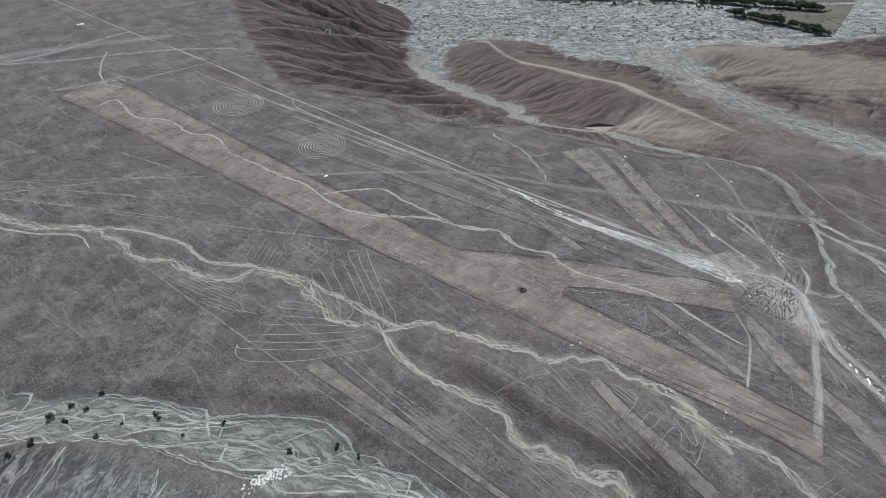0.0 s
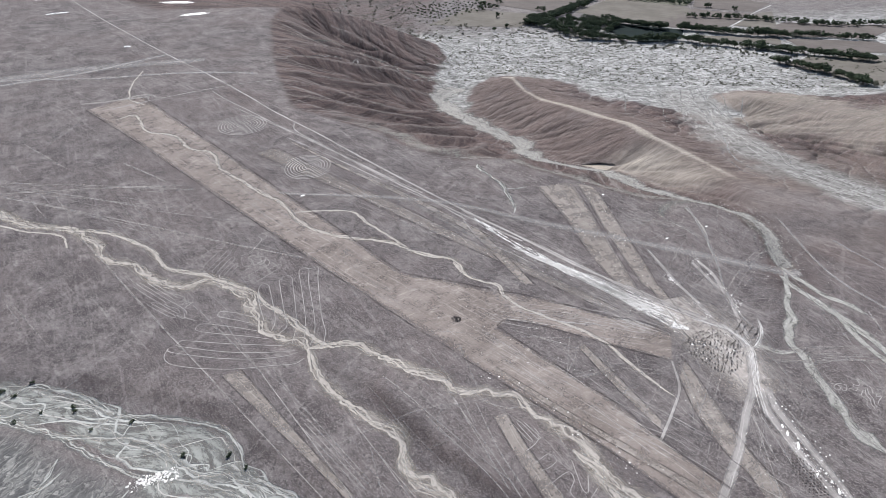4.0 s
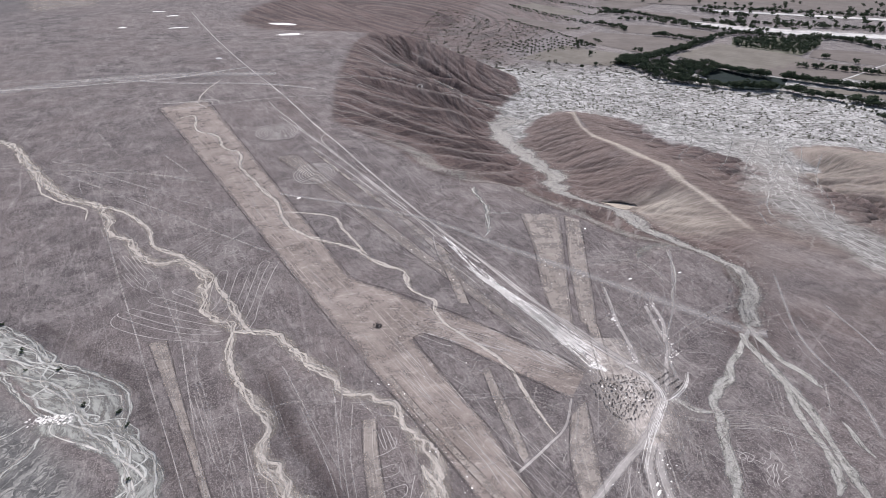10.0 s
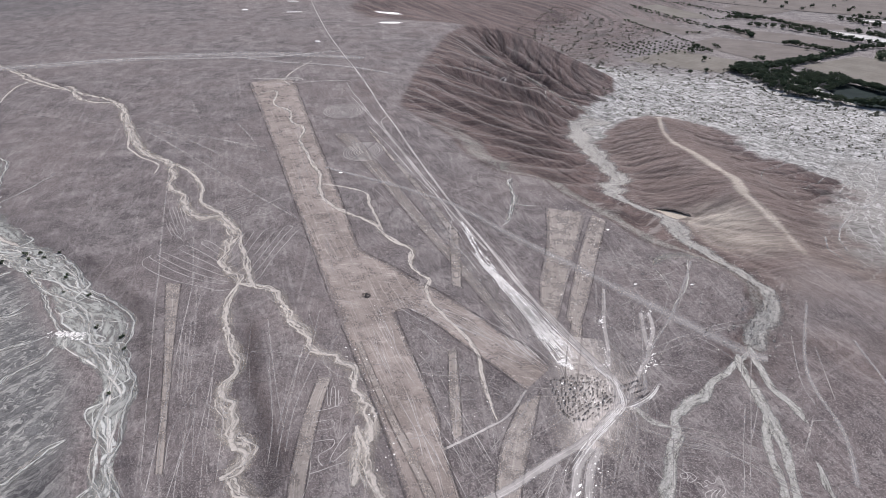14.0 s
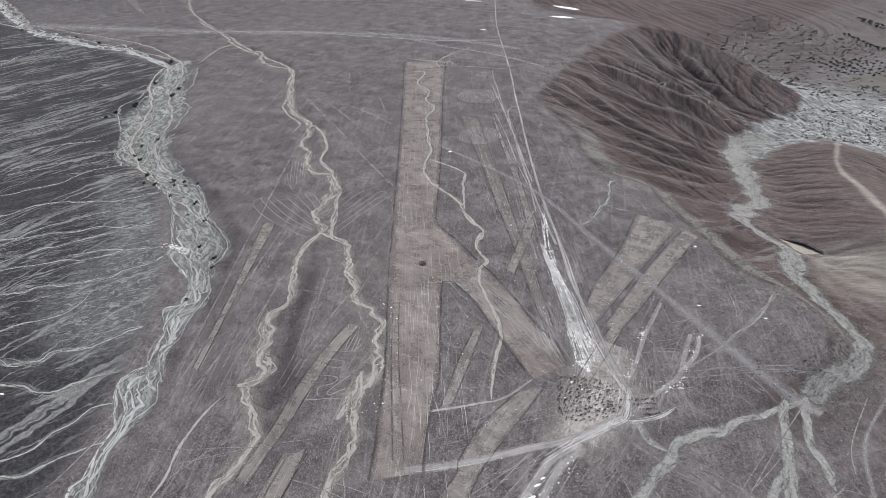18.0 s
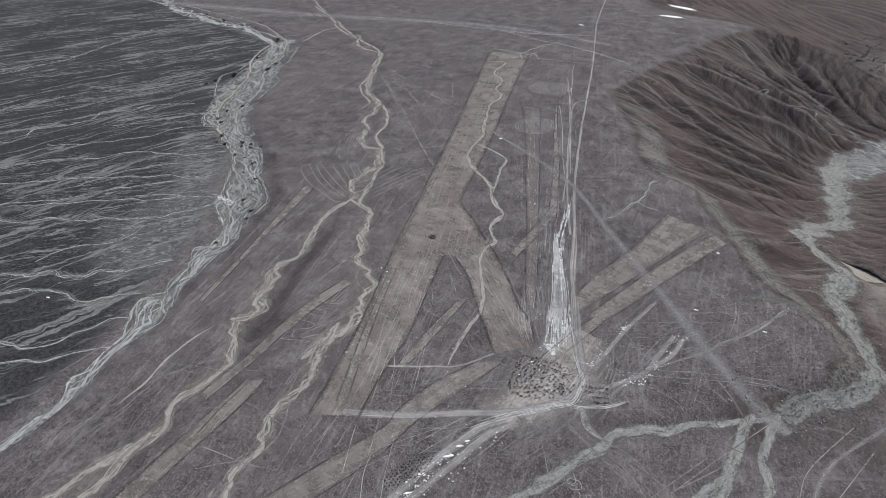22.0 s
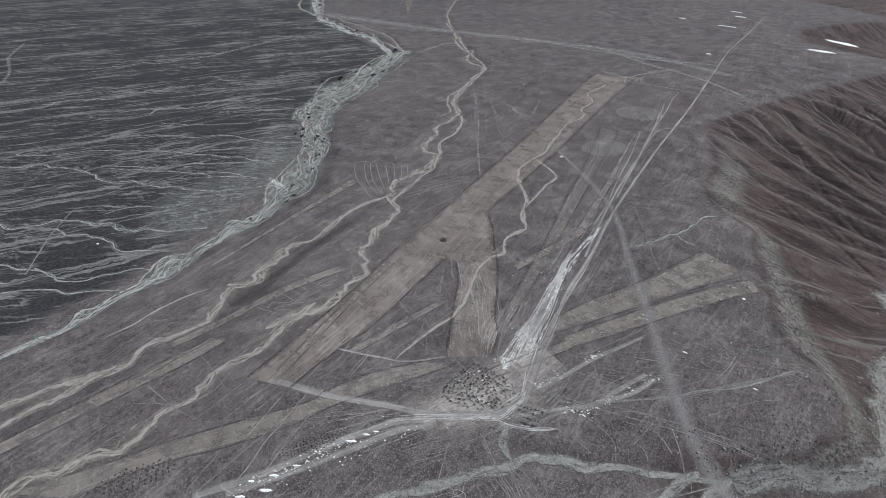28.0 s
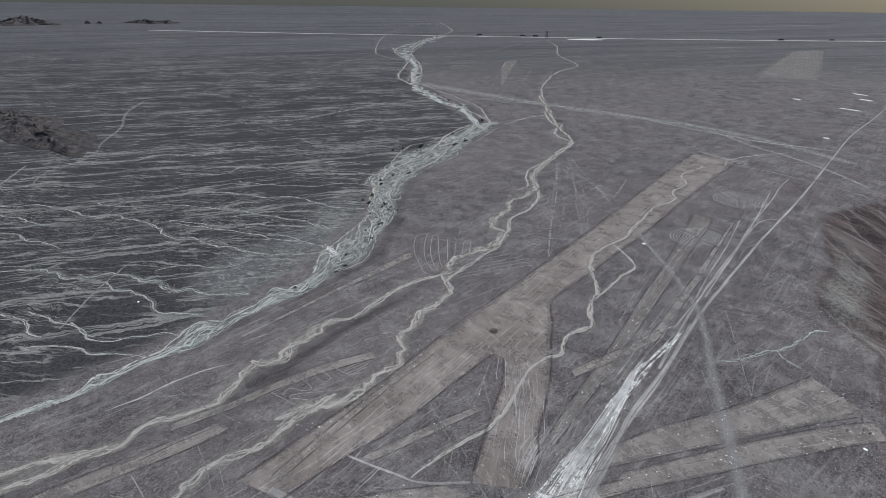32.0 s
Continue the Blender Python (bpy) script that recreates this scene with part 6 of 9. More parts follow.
channel((1.4, 1.6), [(-100.6, -104.4), (-103.8, -84.1), (-95.8, -64.6), (-85.5, -46.4), (-88.3, -37.1), (-83.3, -25.8)])
channel((0.9, 1.2), [(-107.2, -56.0), (-101.8, -38.2), (-106.7, -23.5), (-102.5, -1.1), (-97.4, 23.0), (-87.2, 47.8), (-79.9, 63.6), (-70.5, 79.2)])
channel((1.2, 0.8), [(-87.2, -95.4), (-82.4, -81.6), (-75.2, -68.4), (-74.4, -59.4)])
channel((1.2, 0.8), [(-63.5, -79.3), (-61.4, -71.4), (-55.1, -60.8), (-51.1, -50.4), (-45.2, -40.6)])
band("dust_trail", (5, 2.5), [(-429.8, -177.9), (-362.0, -163.4), (-300.0, -138.0), (-243.5, -124.9), (-212.1, -113.5), (-188.7, -113.9), (-163.4, -118.4), (-134.4, -110.0)], FAINT_DUST, "faint pale trail bending over the far fan", "trail", 0.085)
band("dust_trail", 3, [(-179.2, -140.5), (-159.1, -135.3), (-137.4, -129.2)], FAINT_DUST, "faint pale trail below the dark rocky rise", "trail", 0.085)
channel((1.0, 2.2), [(41.8, 217.7), (42.2, 221.4), (40.2, 227.4), (38.2, 234.0), (36.8, 238.2), (34.7, 243.3), (29.4, 250.4), (25.4, 256.3), (22.6, 265.3)], "faint pale wash running to the rim", BRAID)
channel((0.6, 0.5), [(36.8, 238.2), (41.7, 237.8), (44.6, 239.0), (47.3, 240.2)], "faint pale wash running to the rim", BRAID)
# shaded slopes beside wash and river, laid on as dark bands
band("bank_shade_band", (6, 12), [(-11.5, 121.9), (6.6, 112.0), (19.2, 102.3), (30.4, 91.5), (41.8, 83.6), (51.1, 78.0), (54.5, 71.9)], BANK_SHADE, "dark band painted as shading on the bank beside the dry wash", "gravel", 0.05, 0.3, "", "structure")
band("bank_shade_band", (8, 10), [(-86.2, 110.4), (-55.4, 105.1), (-37.2, 101.2), (-24.8, 94.2), (-12.8, 85.6), (0.2, 77.4), (7.8, 71.6)], BANK_SHADE, "dark band painted as shading along the river bank", "gravel", 0.05, 0.3, "", "structure")
band("dirt_track", 1.6, [(116.1, 231.6), (118.3, 195.1), (116.9, 169.0), (121.0, 152.1)], FAINT_DUST, "faint pale track over the dark gravel", "track")
band("dirt_track", (1.4, 2.4), [(156.6, 235.0), (159.3, 190.3), (169.3, 166.0), (172.7, 148.5)], FAINT_DUST, "faint pale track over the dark gravel", "track")
band("dirt_track", 1.3, [(171.3, 217.3), (177.3, 201.8), (181.6, 187.3)], FAINT_DUST, "faint pale track over the dark gravel", "track")
band("dirt_track", 0.7, [(108.4, 191.8), (114.7, 171.6), (119.9, 154.6)], FAINT_DUST, "faint pale track over the dark gravel", "track")
band("side_valley_bed", (4, 13), [p[:2] for p in SIDE_VALLEY], RUBBLE, "pale sandy floor of the side valley", "valley floor", 0.25, 0.5, "", "structure")

# ---------------------------------------------------------------- the ground sheet
def build_ground():
    global GZ
    GZ = GZ - CARVED
    nx, ny = len(GX), len(GY)
    k = np.arange(nx * ny).reshape(ny, nx)
    quads = np.stack([k[:-1, :-1], k[:-1, 1:], k[1:, 1:], k[1:, :-1]], -1).reshape(-1, 4)
    tris = np.concatenate([quads[:, [0, 1, 2]], quads[:, [0, 2, 3]]])
    me = bpy.data.meshes.new("ground")
    me.vertices.add(nx * ny)
    me.vertices.foreach_set("co", np.stack([MX, MY, GZ], -1).astype(np.float32).ravel())
    me.loops.add(tris.size)
    me.loops.foreach_set("vertex_index", tris.astype(np.int32).ravel())
    me.polygons.add(len(tris))
    me.polygons.foreach_set("loop_start", np.arange(0, tris.size, 3, dtype=np.int32))
    me.polygons.foreach_set("use_smooth", np.ones(len(tris), bool))
    me.update(calc_edges=True)
    me.materials.append(GROUND)
    wobble = value_noise(MX / 23, MY / 23, 21) + 0.6 * value_noise(MX / 8, MY / 8, 22)
    # the fan of rills beyond the broad river bed
    bank = np.interp(MX, [-1500, -990, -570, -320, -240, -158, -100, -50, 0, 20, 40, 62, 75, 400], [110, 70, 105, 170, 130, 95, 96, 80, 62, 47, 33, 13, 3, -40])
    fan = step(bank - MY + 5 * wobble, 0, 12) * (1 - step(-BZ, 2, 6))
    fan = np.maximum(fan, 0.7 * step(-MX + 60 * wobble, 560, 900))
    silt = 1.2 * np.exp(-(((MX + 22) / 34) ** 2 + ((MY - 52) / 24) ** 2)) + np.exp(-(((MX + 62) / 34) ** 2 + ((MY - 78) / 17) ** 2)) * 1.1 + 0.55 * np.exp(-(((MX + 120) / 40) ** 2 + ((MY - 74) / 16) ** 2))
    apron = step(silt + 0.25 * wobble, 0.25, 0.95) * step(bank - MY, -6, 4)
    pale = step(-BZ + 3.0 * wobble, 52.0, 54.0) * step(MY, 380, 480) * (1 - 0.85 * step(MY - 0.25 * MX + 20 * wobble, 720, 820))
    east_bed = step(26 - d_bed + 18 * wobble, 0, 20) * step(-BZ, 6, 14)
    rim_band = step(-BZ + 1.2 * wobble, 0.9, 2.2) * (1 - step(-BZ + 5 * wobble, 2.5, 7)) * step(MX, -90, 0) * (1 - step(MX, 140, 150)) * (pick == 0)
    sand = np.clip(0.95 * np.exp(-(((MX - 114) / 20) ** 2 + ((MY - 318) / 15) ** 2)) + 0.6 * np.exp(-(((MX - 130) / 22) ** 2 + ((MY - 290) / 17) ** 2)), 0, 1) * step(d_wash, 4, 12)
    sand = np.maximum(sand, step(2.0 - d_ridge - 2.2 * wobble, -1.2, 1.2) * 0.9 * (1 - step(-MY, -300, -268)))
    sand = np.maximum(sand, 0.05 * step(62 - d_ridge + 14 * wobble, 0, 26) * step(d_wash, 4, 12))
    sand = np.maximum(sand, 0.14 * step(MX + 20 * wobble, 135, 165) * step(MY, 190, 230) * step(400 - MY, 0, 80))
    sand = np.maximum(sand, 0.45 * step(70 - d_east + 40 * wobble, 0, 40) * step(-BZ, 8, 20))
    # the dusty mask places that painted brightness on the near plateau
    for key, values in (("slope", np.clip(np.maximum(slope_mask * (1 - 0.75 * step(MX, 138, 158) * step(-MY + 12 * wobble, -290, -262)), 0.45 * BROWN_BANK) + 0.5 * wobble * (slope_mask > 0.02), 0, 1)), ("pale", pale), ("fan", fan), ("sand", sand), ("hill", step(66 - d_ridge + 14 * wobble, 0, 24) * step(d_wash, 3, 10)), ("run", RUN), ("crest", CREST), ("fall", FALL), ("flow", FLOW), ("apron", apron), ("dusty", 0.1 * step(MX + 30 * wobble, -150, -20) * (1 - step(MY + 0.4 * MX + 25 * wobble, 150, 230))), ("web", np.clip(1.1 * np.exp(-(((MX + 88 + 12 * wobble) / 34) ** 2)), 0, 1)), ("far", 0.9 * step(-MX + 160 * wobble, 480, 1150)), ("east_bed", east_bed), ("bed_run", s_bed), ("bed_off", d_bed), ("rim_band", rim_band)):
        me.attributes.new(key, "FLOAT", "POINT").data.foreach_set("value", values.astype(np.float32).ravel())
    put("ground", me, None, "dark gravel desert plateau with eroded brown slopes and pale valley", "ground", "", "structure")


THREAD = cleared_material("pale_sand_thread", (0.29, 0.280, 0.258), (0.40, 0.387, 0.36), (0.48, 0.465, 0.435), 0.85, (0.2, 0.95), 0.3, 0.5, 0.3)
WASH_THREAD = cleared_material("beige_sand_thread", (0.29, 0.270, 0.242), (0.40, 0.376, 0.340), (0.44, 0.414, 0.377), 0.45, (0.0, 0.95), 0.3, 0.5, 0.3)
BORDER = cleared_material("swept_stone_border", (0.042, 0.036, 0.037), (0.070, 0.061, 0.060), (0.12, 0.108, 0.104), 0.65, (0.0, 1.0), 0.4, 0.8, 0.1)
build_ground()
for name, kind, pts, width, mat, lift, uneven, label, category, group in PENDING:
    seed = round(pts[0][0] * 7 + pts[0][1]) % 97
    stride = 1.2 if (width if not isinstance(width, tuple) else max(width)) < 1.5 else 2.0
    left, right = rims(pts, width, stride, uneven, seed, 7.0 if name == "dry_wash" else 0.0)
    ob = put(name, ribbon_mesh(name, left, right, mat, lift), None, label, category, group, kind)
    if name == "dry_wash" and mat is not STONY and max(width) > 1.1:
        core = glide(pts, 1.6)
        tang = np.gradient(core, axis=0)
        side = np.stack([-tang[:, 1], tang[:, 0]], 1) / (np.hypot(*tang.T)[:, None] + 1e-9)
        s = np.arange(len(core)) * 1.6
        wide = np.linspace(*width, len(core))
        for k in range(1 if max(width) < 2 else 2):
            sway = wide * (0.30 * np.sin(s / (6 + 2.3 * k) + k * 2 + seed) + 0.9 * value_noise(s / 6, s * 0, seed + k))
            c = core + side * (sway * 0.62)[:, None]
            h = np.clip(0.10 * wide, 0.12, 0.34)[:, None] * (0.9 + 0.8 * value_noise(s / 4, s * 0, seed + 5 * k))[:, None]
            put("sand_thread", ribbon_mesh("sand_thread", c + side * h, c - side * h, WASH_THREAD, lift + 0.015 + 0.003 * k, 1.0), ob)


# ---------------------------------------------------------------- broad beds, trapezoids and strips
def sheet(name, left, right, material, lift, stride=2.0, cross=2.0, uneven=0.0, seed=1):
    a, b = glide(left, stride), glide(right, stride)
    n = max(len(a), len(b))
    a, b = evened(a, n), evened(b, n)
    if uneven:
        s = np.arange(n) * stride
        push = (a - b) / (np.hypot(*(a - b).T)[:, None] + 1e-9)
        a = a + push * (uneven * value_noise(s / 7, s * 0, seed))[:, None]
        b = b - push * (uneven * value_noise(s / 7, s * 0, seed + 5))[:, None]
    return ribbon_mesh(name, a, b, material, lift, cross)


def berm(parent, points, width=0.75, high=0.32):
    """A low ridge of the dark stones that were swept aside."""
    left, right = rims(points, width, 1.2, 0.35, round(points[0][0]) % 53)
    me = ribbon_mesh("stone_border", left, right, BORDER, 0.03, width / 2, high)
    s = np.arange(len(me.vertices))
    co = np.empty(len(me.vertices) * 3, np.float32)
    me.vertices.foreach_get("co", co)
    co = co.reshape(-1, 3)
    co[:, 2] += np.where(s % 3 == 1, 0.14 * value_noise(s * 0.7, s * 0.0, 5), -0.03)
    me.vertices.foreach_set("co", co.ravel())
    put("stone_border", me, parent)


def scraped_patch(course, width, count, seed):
    """Broken streaks of white chalky earth side by side along a course, densest near its end."""
    rng, line = random.Random(seed), evened(glide(course, 1.0), 240)
    side = np.gradient(line, axis=0)
    side = np.stack([-side[:, 1], side[:, 0]], 1) / (np.hypot(*side.T)[:, None] + 1e-9)
    root = put("scraped_patch", None, None, "white chalky earth laid bare in broken streaks", "earth patch")
    half = np.linspace(*width, 240) / 2
    for k in range(count):
        start = 235 * rng.random() ** 0.75
        stop = min(239, start + rng.uniform(14, 50))
        i = np.arange(int(max(0, stop - 50 if stop > 238 else start)), int(stop) + 1)
        if len(i) < 8:
            continue
        away = rng.gauss(0, 0.42)
        sway = away * half[i] + 0.35 * value_noise(i / 11.0, i * 0.0, k)
        w = rng.uniform(0.35, 1.1) * (0.25 + step(np.minimum(i - i[0], i[-1] - i), 0, 9)) * (0.7 + 0.6 * value_noise(i / 5.0, i * 0.0, k + 50))
        mid = line[i] + side[i] * sway[:, None]
        put("chalk_streak", ribbon_mesh("chalk_streak", mid + side[i] * w[:, None] / 2, mid - side[i] * w[:, None] / 2, BRIGHT, 0.09 + 0.002 * (k % 9), 0.6), root)


STRIPS = [0]


def strip(left, right, label="pale brown trapezoid strip scraped into the desert gravel", bermed=True, material=STRIP):
    STRIPS[0] += 1
    mid = np.mean(np.array(left + right), 0)
    root = put("strip_geoglyph", None, None, label, "geoglyph", "straight strips on the plateau")
    put("cleared_surface", sheet("cleared_surface", left, right, material, 0.030 + 0.001 * (STRIPS[0] % 15), 1.6, 1.6), root)
    if bermed:
        berm(root, left, 0.6, 0.15)
        berm(root, right, 0.6, 0.15)


scraped_patch([(20, 215.5), (33.9, 203.5), (47.0, 191), (63.0, 178.3), (78.0, 168), (92.5, 157.5), (98, 153.5)], (2.5, 8.0), 72, 17)


def river(left, right, material=RIVER):
    bed = put("river_bed", sheet("river_bed", left, right, material, 0.03, 2.0, 2.0, 3.5, 4), None, "broad braided dry river bed of pale grey-green sediment", "river bed", "", "structure")
    a, b = glide(left, 2.0), glide(right, 2.0)
    n = max(len(a), len(b))
    a, b = evened(a, n), evened(b, n)
    s = np.arange(n) * 2.0
    for k in range(3):
        q = np.clip(0.5 + 1.05 * value_noise(s / (24 + 3 * k), s * 0, 40 + k) + 0.14 * value_noise(s / 7, s * 0, 50 + k), 0.05, 0.95)[:, None]
        c = a + (b - a) * q
        tang = np.gradient(c, axis=0)
        side = np.stack([-tang[:, 1], tang[:, 0]], 1) / (np.hypot(*tang.T)[:, None] + 1e-9)
        h = (0.22 + 0.14 * (k % 4)) * (0.9 + 1.2 * value_noise(s / 7, s * 0, 60 + k))[:, None]
        put("sand_thread", ribbon_mesh("sand_thread", c + side * h, c - side * h, THREAD, 0.05 + 0.003 * k, 1.0), bed)


FIGURES = {}


def stroke(label, width, points):
    if label not in FIGURES:
        FIGURES[label] = put("figure_geoglyph", None, None, label, "geoglyph")
    left, right = rims(points, width * 1.15, 0.9, 0.1, round(points[0][1]) % 31)
    put("line", ribbon_mesh("line", left, right, FIGURE, 0.085, 1.0), FIGURES[label])


great = put("great_trapezoid", None, None, "huge pale brown trapezoid cleared in the gravel, forking in two", "geoglyph")
BODY_WEST, BODY_EAST = [(-218.2, 312.2), (-115.7, 236.9), (-58.8, 194.4), (-32.1, 174.3), (-2, 151.9), (15.4, 138.7), (27.2, 130.2)], [(-199.5, 339.5), (-118.9, 271.9), (-64.7, 227.6), (-30.4, 199), (-11.9, 183.1), (2.7, 171.6), (16.7, 169.3), (29.5, 166.5), (38.3, 165.1), (50.3, 162.7)]
LEFT_WEST, LEFT_EAST = [(27.2, 130.2), (41.3, 120.1), (55.4, 110.2), (70.9, 98.5), (83.4, 88.2), (91.5, 81.1)], [(37.9, 145.9), (51.3, 134.7), (64.8, 123.9), (76.1, 114.1), (80.5, 108.7), (90.5, 98.7), (97.4, 92.6)]
RIGHT_WEST, RIGHT_EAST = [(40.2, 149.3), (52.4, 147.6), (64.9, 143.8), (76.1, 140.4), (83.9, 138.2), (91.6, 135.9)], [(50.3, 162.7), (65.3, 158), (75.8, 154.7), (84.8, 153.1), (93.9, 148.4)]
for west, east in ((BODY_WEST, BODY_EAST), (LEFT_WEST, LEFT_EAST), (RIGHT_WEST, RIGHT_EAST)):
    put("cleared_surface", sheet("cleared_surface", west, east, CLEARED, 0.025, 1.5, 1.5, 0.5), great)
for rim in (BODY_WEST, BODY_EAST, LEFT_WEST, LEFT_EAST, RIGHT_WEST, RIGHT_EAST, [LEFT_EAST[0], RIGHT_WEST[0]]):
    berm(great, rim, 1.0, 0.3)
river([(-339.1, 188), (-304.4, 173.2), (-236.7, 149.5), (-204.8, 138.3), (-184.7, 123.2), (-159.1, 114.7), (-135.7, 110.5), (-114.5, 107.7), (-99.7, 108.1), (-78.1, 103.6), (-59.4, 100), (-39.1, 98.6), (-24.4, 87.5), (-3.4, 77.5), (2.6, 70.4), (8.3, 62.6), (18.2, 55.9), (26, 53.3), (33.2, 50.9), (37.9, 46.3), (40.2, 39.7), (45.9, 34.3), (54.6, 30.1), (59.2, 23.6), (62.8, 20.2), (66.2, 16.9), (70.2, 11.1), (75.1, 4.7)],
      [(-346.2, 176.8), (-323.7, 157.7), (-277.7, 134.8), (-242.3, 115.3), (-227, 102.5), (-196.9, 93.8), (-173.1, 85.7), (-158.1, 83.4), (-139.5, 87.8), (-120.4, 91.6), (-100.6, 91.4), (-85.9, 92.9), (-72.3, 88.9), (-61.6, 83.8), (-49.2, 79.9), (-47.4, 74.3), (-32.2, 75.5), (-16.8, 72.5), (-8.5, 64.7), (-1.5, 61.2), (9.7, 57.6), (16.4, 50.6), (16.9, 43.7), (27.8, 41.3), (34.7, 38.3), (39.2, 33.8), (46.4, 27.6), (51.4, 24.2), (56.9, 22), (59.5, 17.4), (61.9, 12.2), (69.9, 2.3)])
river([(-323.2, 171.8), (-367.6, 164.4), (-429.9, 159.2), (-453.9, 138.7), (-526.6, 122.8), (-573.6, 108.1), (-760.8, 100.9), (-997.3, 86.9), (-1206.1, 111.9), (-1503.3, 170.3)],
      [(-315.7, 163.8), (-367.3, 156.3), (-412.4, 143.9), (-445.9, 126.4), (-525.2, 99.1), (-626.6, 89.2), (-799.6, 87), (-992.7, 43.4), (-1121.7, 40.6), (-1496.1, 124.1)], FAR_RIVER)
strip([(-43.8, 115.2), (-24.4, 101), (-2.2, 84.5), (26.3, 61.8)], [(-38.8, 118.6), (-20.7, 103), (0.1, 85.8), (28.1, 62.8)])
strip([(38.6, 107.2), (44.8, 95.5), (54.9, 79.5), (61, 71.5), (65.5, 63.8), (70.6, 56.7)], [(42.1, 109.4), (49.2, 96.5), (59.6, 80.8), (65.1, 72.9), (69.4, 65.3), (74.3, 58.2)])
strip([(71.4, 68.8), (83.5, 52), (92.4, 40.4), (104, 25.3)], [(75.4, 73.4), (88.5, 54.6), (97.7, 42.1), (108.2, 27.1)])
strip([(63.9, 138.3), (73.5, 123), (83.4, 109.2)], [(65.1, 141.5), (75.6, 126), (84.5, 112.6)])
strip([(92.4, 128.6), (94.7, 114.8), (99.3, 102.5), (103, 97.3), (106.7, 81.5), (110.6, 64.9), (114.1, 53.3), (116.9, 42.2), (119, 31.6)], [(95.8, 136.9), (100.7, 120.4), (105.1, 105.3), (110.3, 94), (114.7, 78.5), (116.9, 66.2), (120.3, 55), (123.9, 48)])
strip([(51.5, 240.2), (63.8, 213.4), (68, 200.9), (72.9, 186.7), (79.1, 173.7)], [(68, 248), (75.4, 217.5), (81, 194.7), (85.9, 174), (88.3, 166.9)])
strip([(70.2, 247.8), (76.9, 216.6), (82.7, 193.9), (88.6, 173)], [(77.8, 246.1), (82.8, 224.2), (85.7, 210.7), (90.8, 190.1), (95, 168.8)])
strip([(-91.8, 262.5), (-41.7, 232.8), (-2.2, 207.3), (32.2, 185.7), (58.3, 168.2), (74.5, 157.9)], [(-81.1, 269.1), (-25.4, 230.5), (10.6, 206.2), (27.3, 194.6), (60.7, 171.8), (78.7, 158.9)], "faint narrow trapezoid with pale worn edges on the gravel", True, FAINT_STRIP)
strip([(46, 169.5), (35.2, 186.1), (22.6, 205.2)], [(50, 170.1), (39, 187.9), (28.1, 204.3)])
strip([(37.3, 125.5), (56.4, 111.6), (76, 98.3), (90.3, 88.8)], [(38.4, 127.1), (57.6, 113.3), (77.4, 100.4), (91.7, 90.9)])
strip([(73.3, 68.6), (79.1, 60.7), (84.7, 54.7)], [(74.1, 74), (80.6, 65.7), (86.5, 57.4)])
strip([(90.7, 172.6), (95.1, 158.2), (100.4, 143.3)], [(94.6, 173.3), (99.5, 157.6), (103.7, 143.9)])
strip([(-1121.4, 884.2), (-693.3, 592.4), (-674.1, 591.1)], [(-1192.2, 1013.7), (-701.8, 708.6), (-608.6, 645.9)], "faint pale cleared field on the far plain", False, FAINT_STRIP)
strip([(-838.7, 237.5), (-698.6, 221.6), (-570.1, 210.3)], [(-859.8, 271.9), (-735.3, 245.2), (-570.2, 212.5)], "faint pale cleared field on the far plain", False, FAINT_STRIP)
stroke("long thin looped finger lines either side of the wash", 0.28, [(-65.9, 124.9), (-65.4, 121.4), (-63.4, 119.1), (-59.7, 117.9), (-50.3, 117.6), (-40.3, 118.5), (-30.3, 120.9), (-23.6, 122.4), (-21.3, 125.4)])
stroke("long thin looped finger lines either side of the wash", 0.28, [(-65.8, 124.6), (-63.7, 123.2), (-47.8, 122.3), (-35.9, 123.2), (-27.4, 125.4), (-24.1, 127.8)])
stroke("long thin looped finger lines either side of the wash", 0.28, [(-63.3, 128.7), (-64, 127.2), (-62.3, 126), (-44.9, 125.2), (-31.1, 126.7), (-25.1, 128.5)])
stroke("long thin looped finger lines either side of the wash", 0.28, [(-63.3, 128.7), (-45.6, 128.9), (-31.5, 129.8), (-28.1, 131.5)])
stroke("long thin looped finger lines either side of the wash", 0.28, [(-35.4, 132.6), (-42.7, 132.8), (-59.1, 133.3), (-61.4, 135.4), (-59.1, 137.1), (-47, 136.4), (-40.5, 136)])
stroke("long thin looped finger lines either side of the wash", 0.28, [(-43.8, 139.5), (-55.3, 140.8), (-57.1, 142.4), (-55.5, 143.8), (-44.4, 142.7)])
stroke("long thin looped finger lines either side of the wash", 0.28, [(-27.2, 131.5), (-29.2, 141.9), (-37, 161.1), (-38.9, 165), (-41.1, 165.6), (-42.5, 162.8), (-40.6, 158), (-34.3, 144.8), (-31.7, 139.3), (-33.1, 135.4)])
stroke("long thin looped finger lines either side of the wash", 0.28, [(-21.2, 131.4), (-21.3, 136.5), (-23.8, 144.6), (-31.5, 162.6), (-33.8, 170.1), (-36.2, 170.9), (-37.1, 168.5), (-34.3, 162), (-27.9, 146.9), (-25.2, 139.2), (-23.6, 131.4)])
stroke("long thin looped finger lines either side of the wash", 0.28, [(-37.1, 169.9), (-32.4, 171.1), (-30.8, 172.1), (-28.4, 164.1), (-22.1, 146.8), (-17.7, 137.5)])
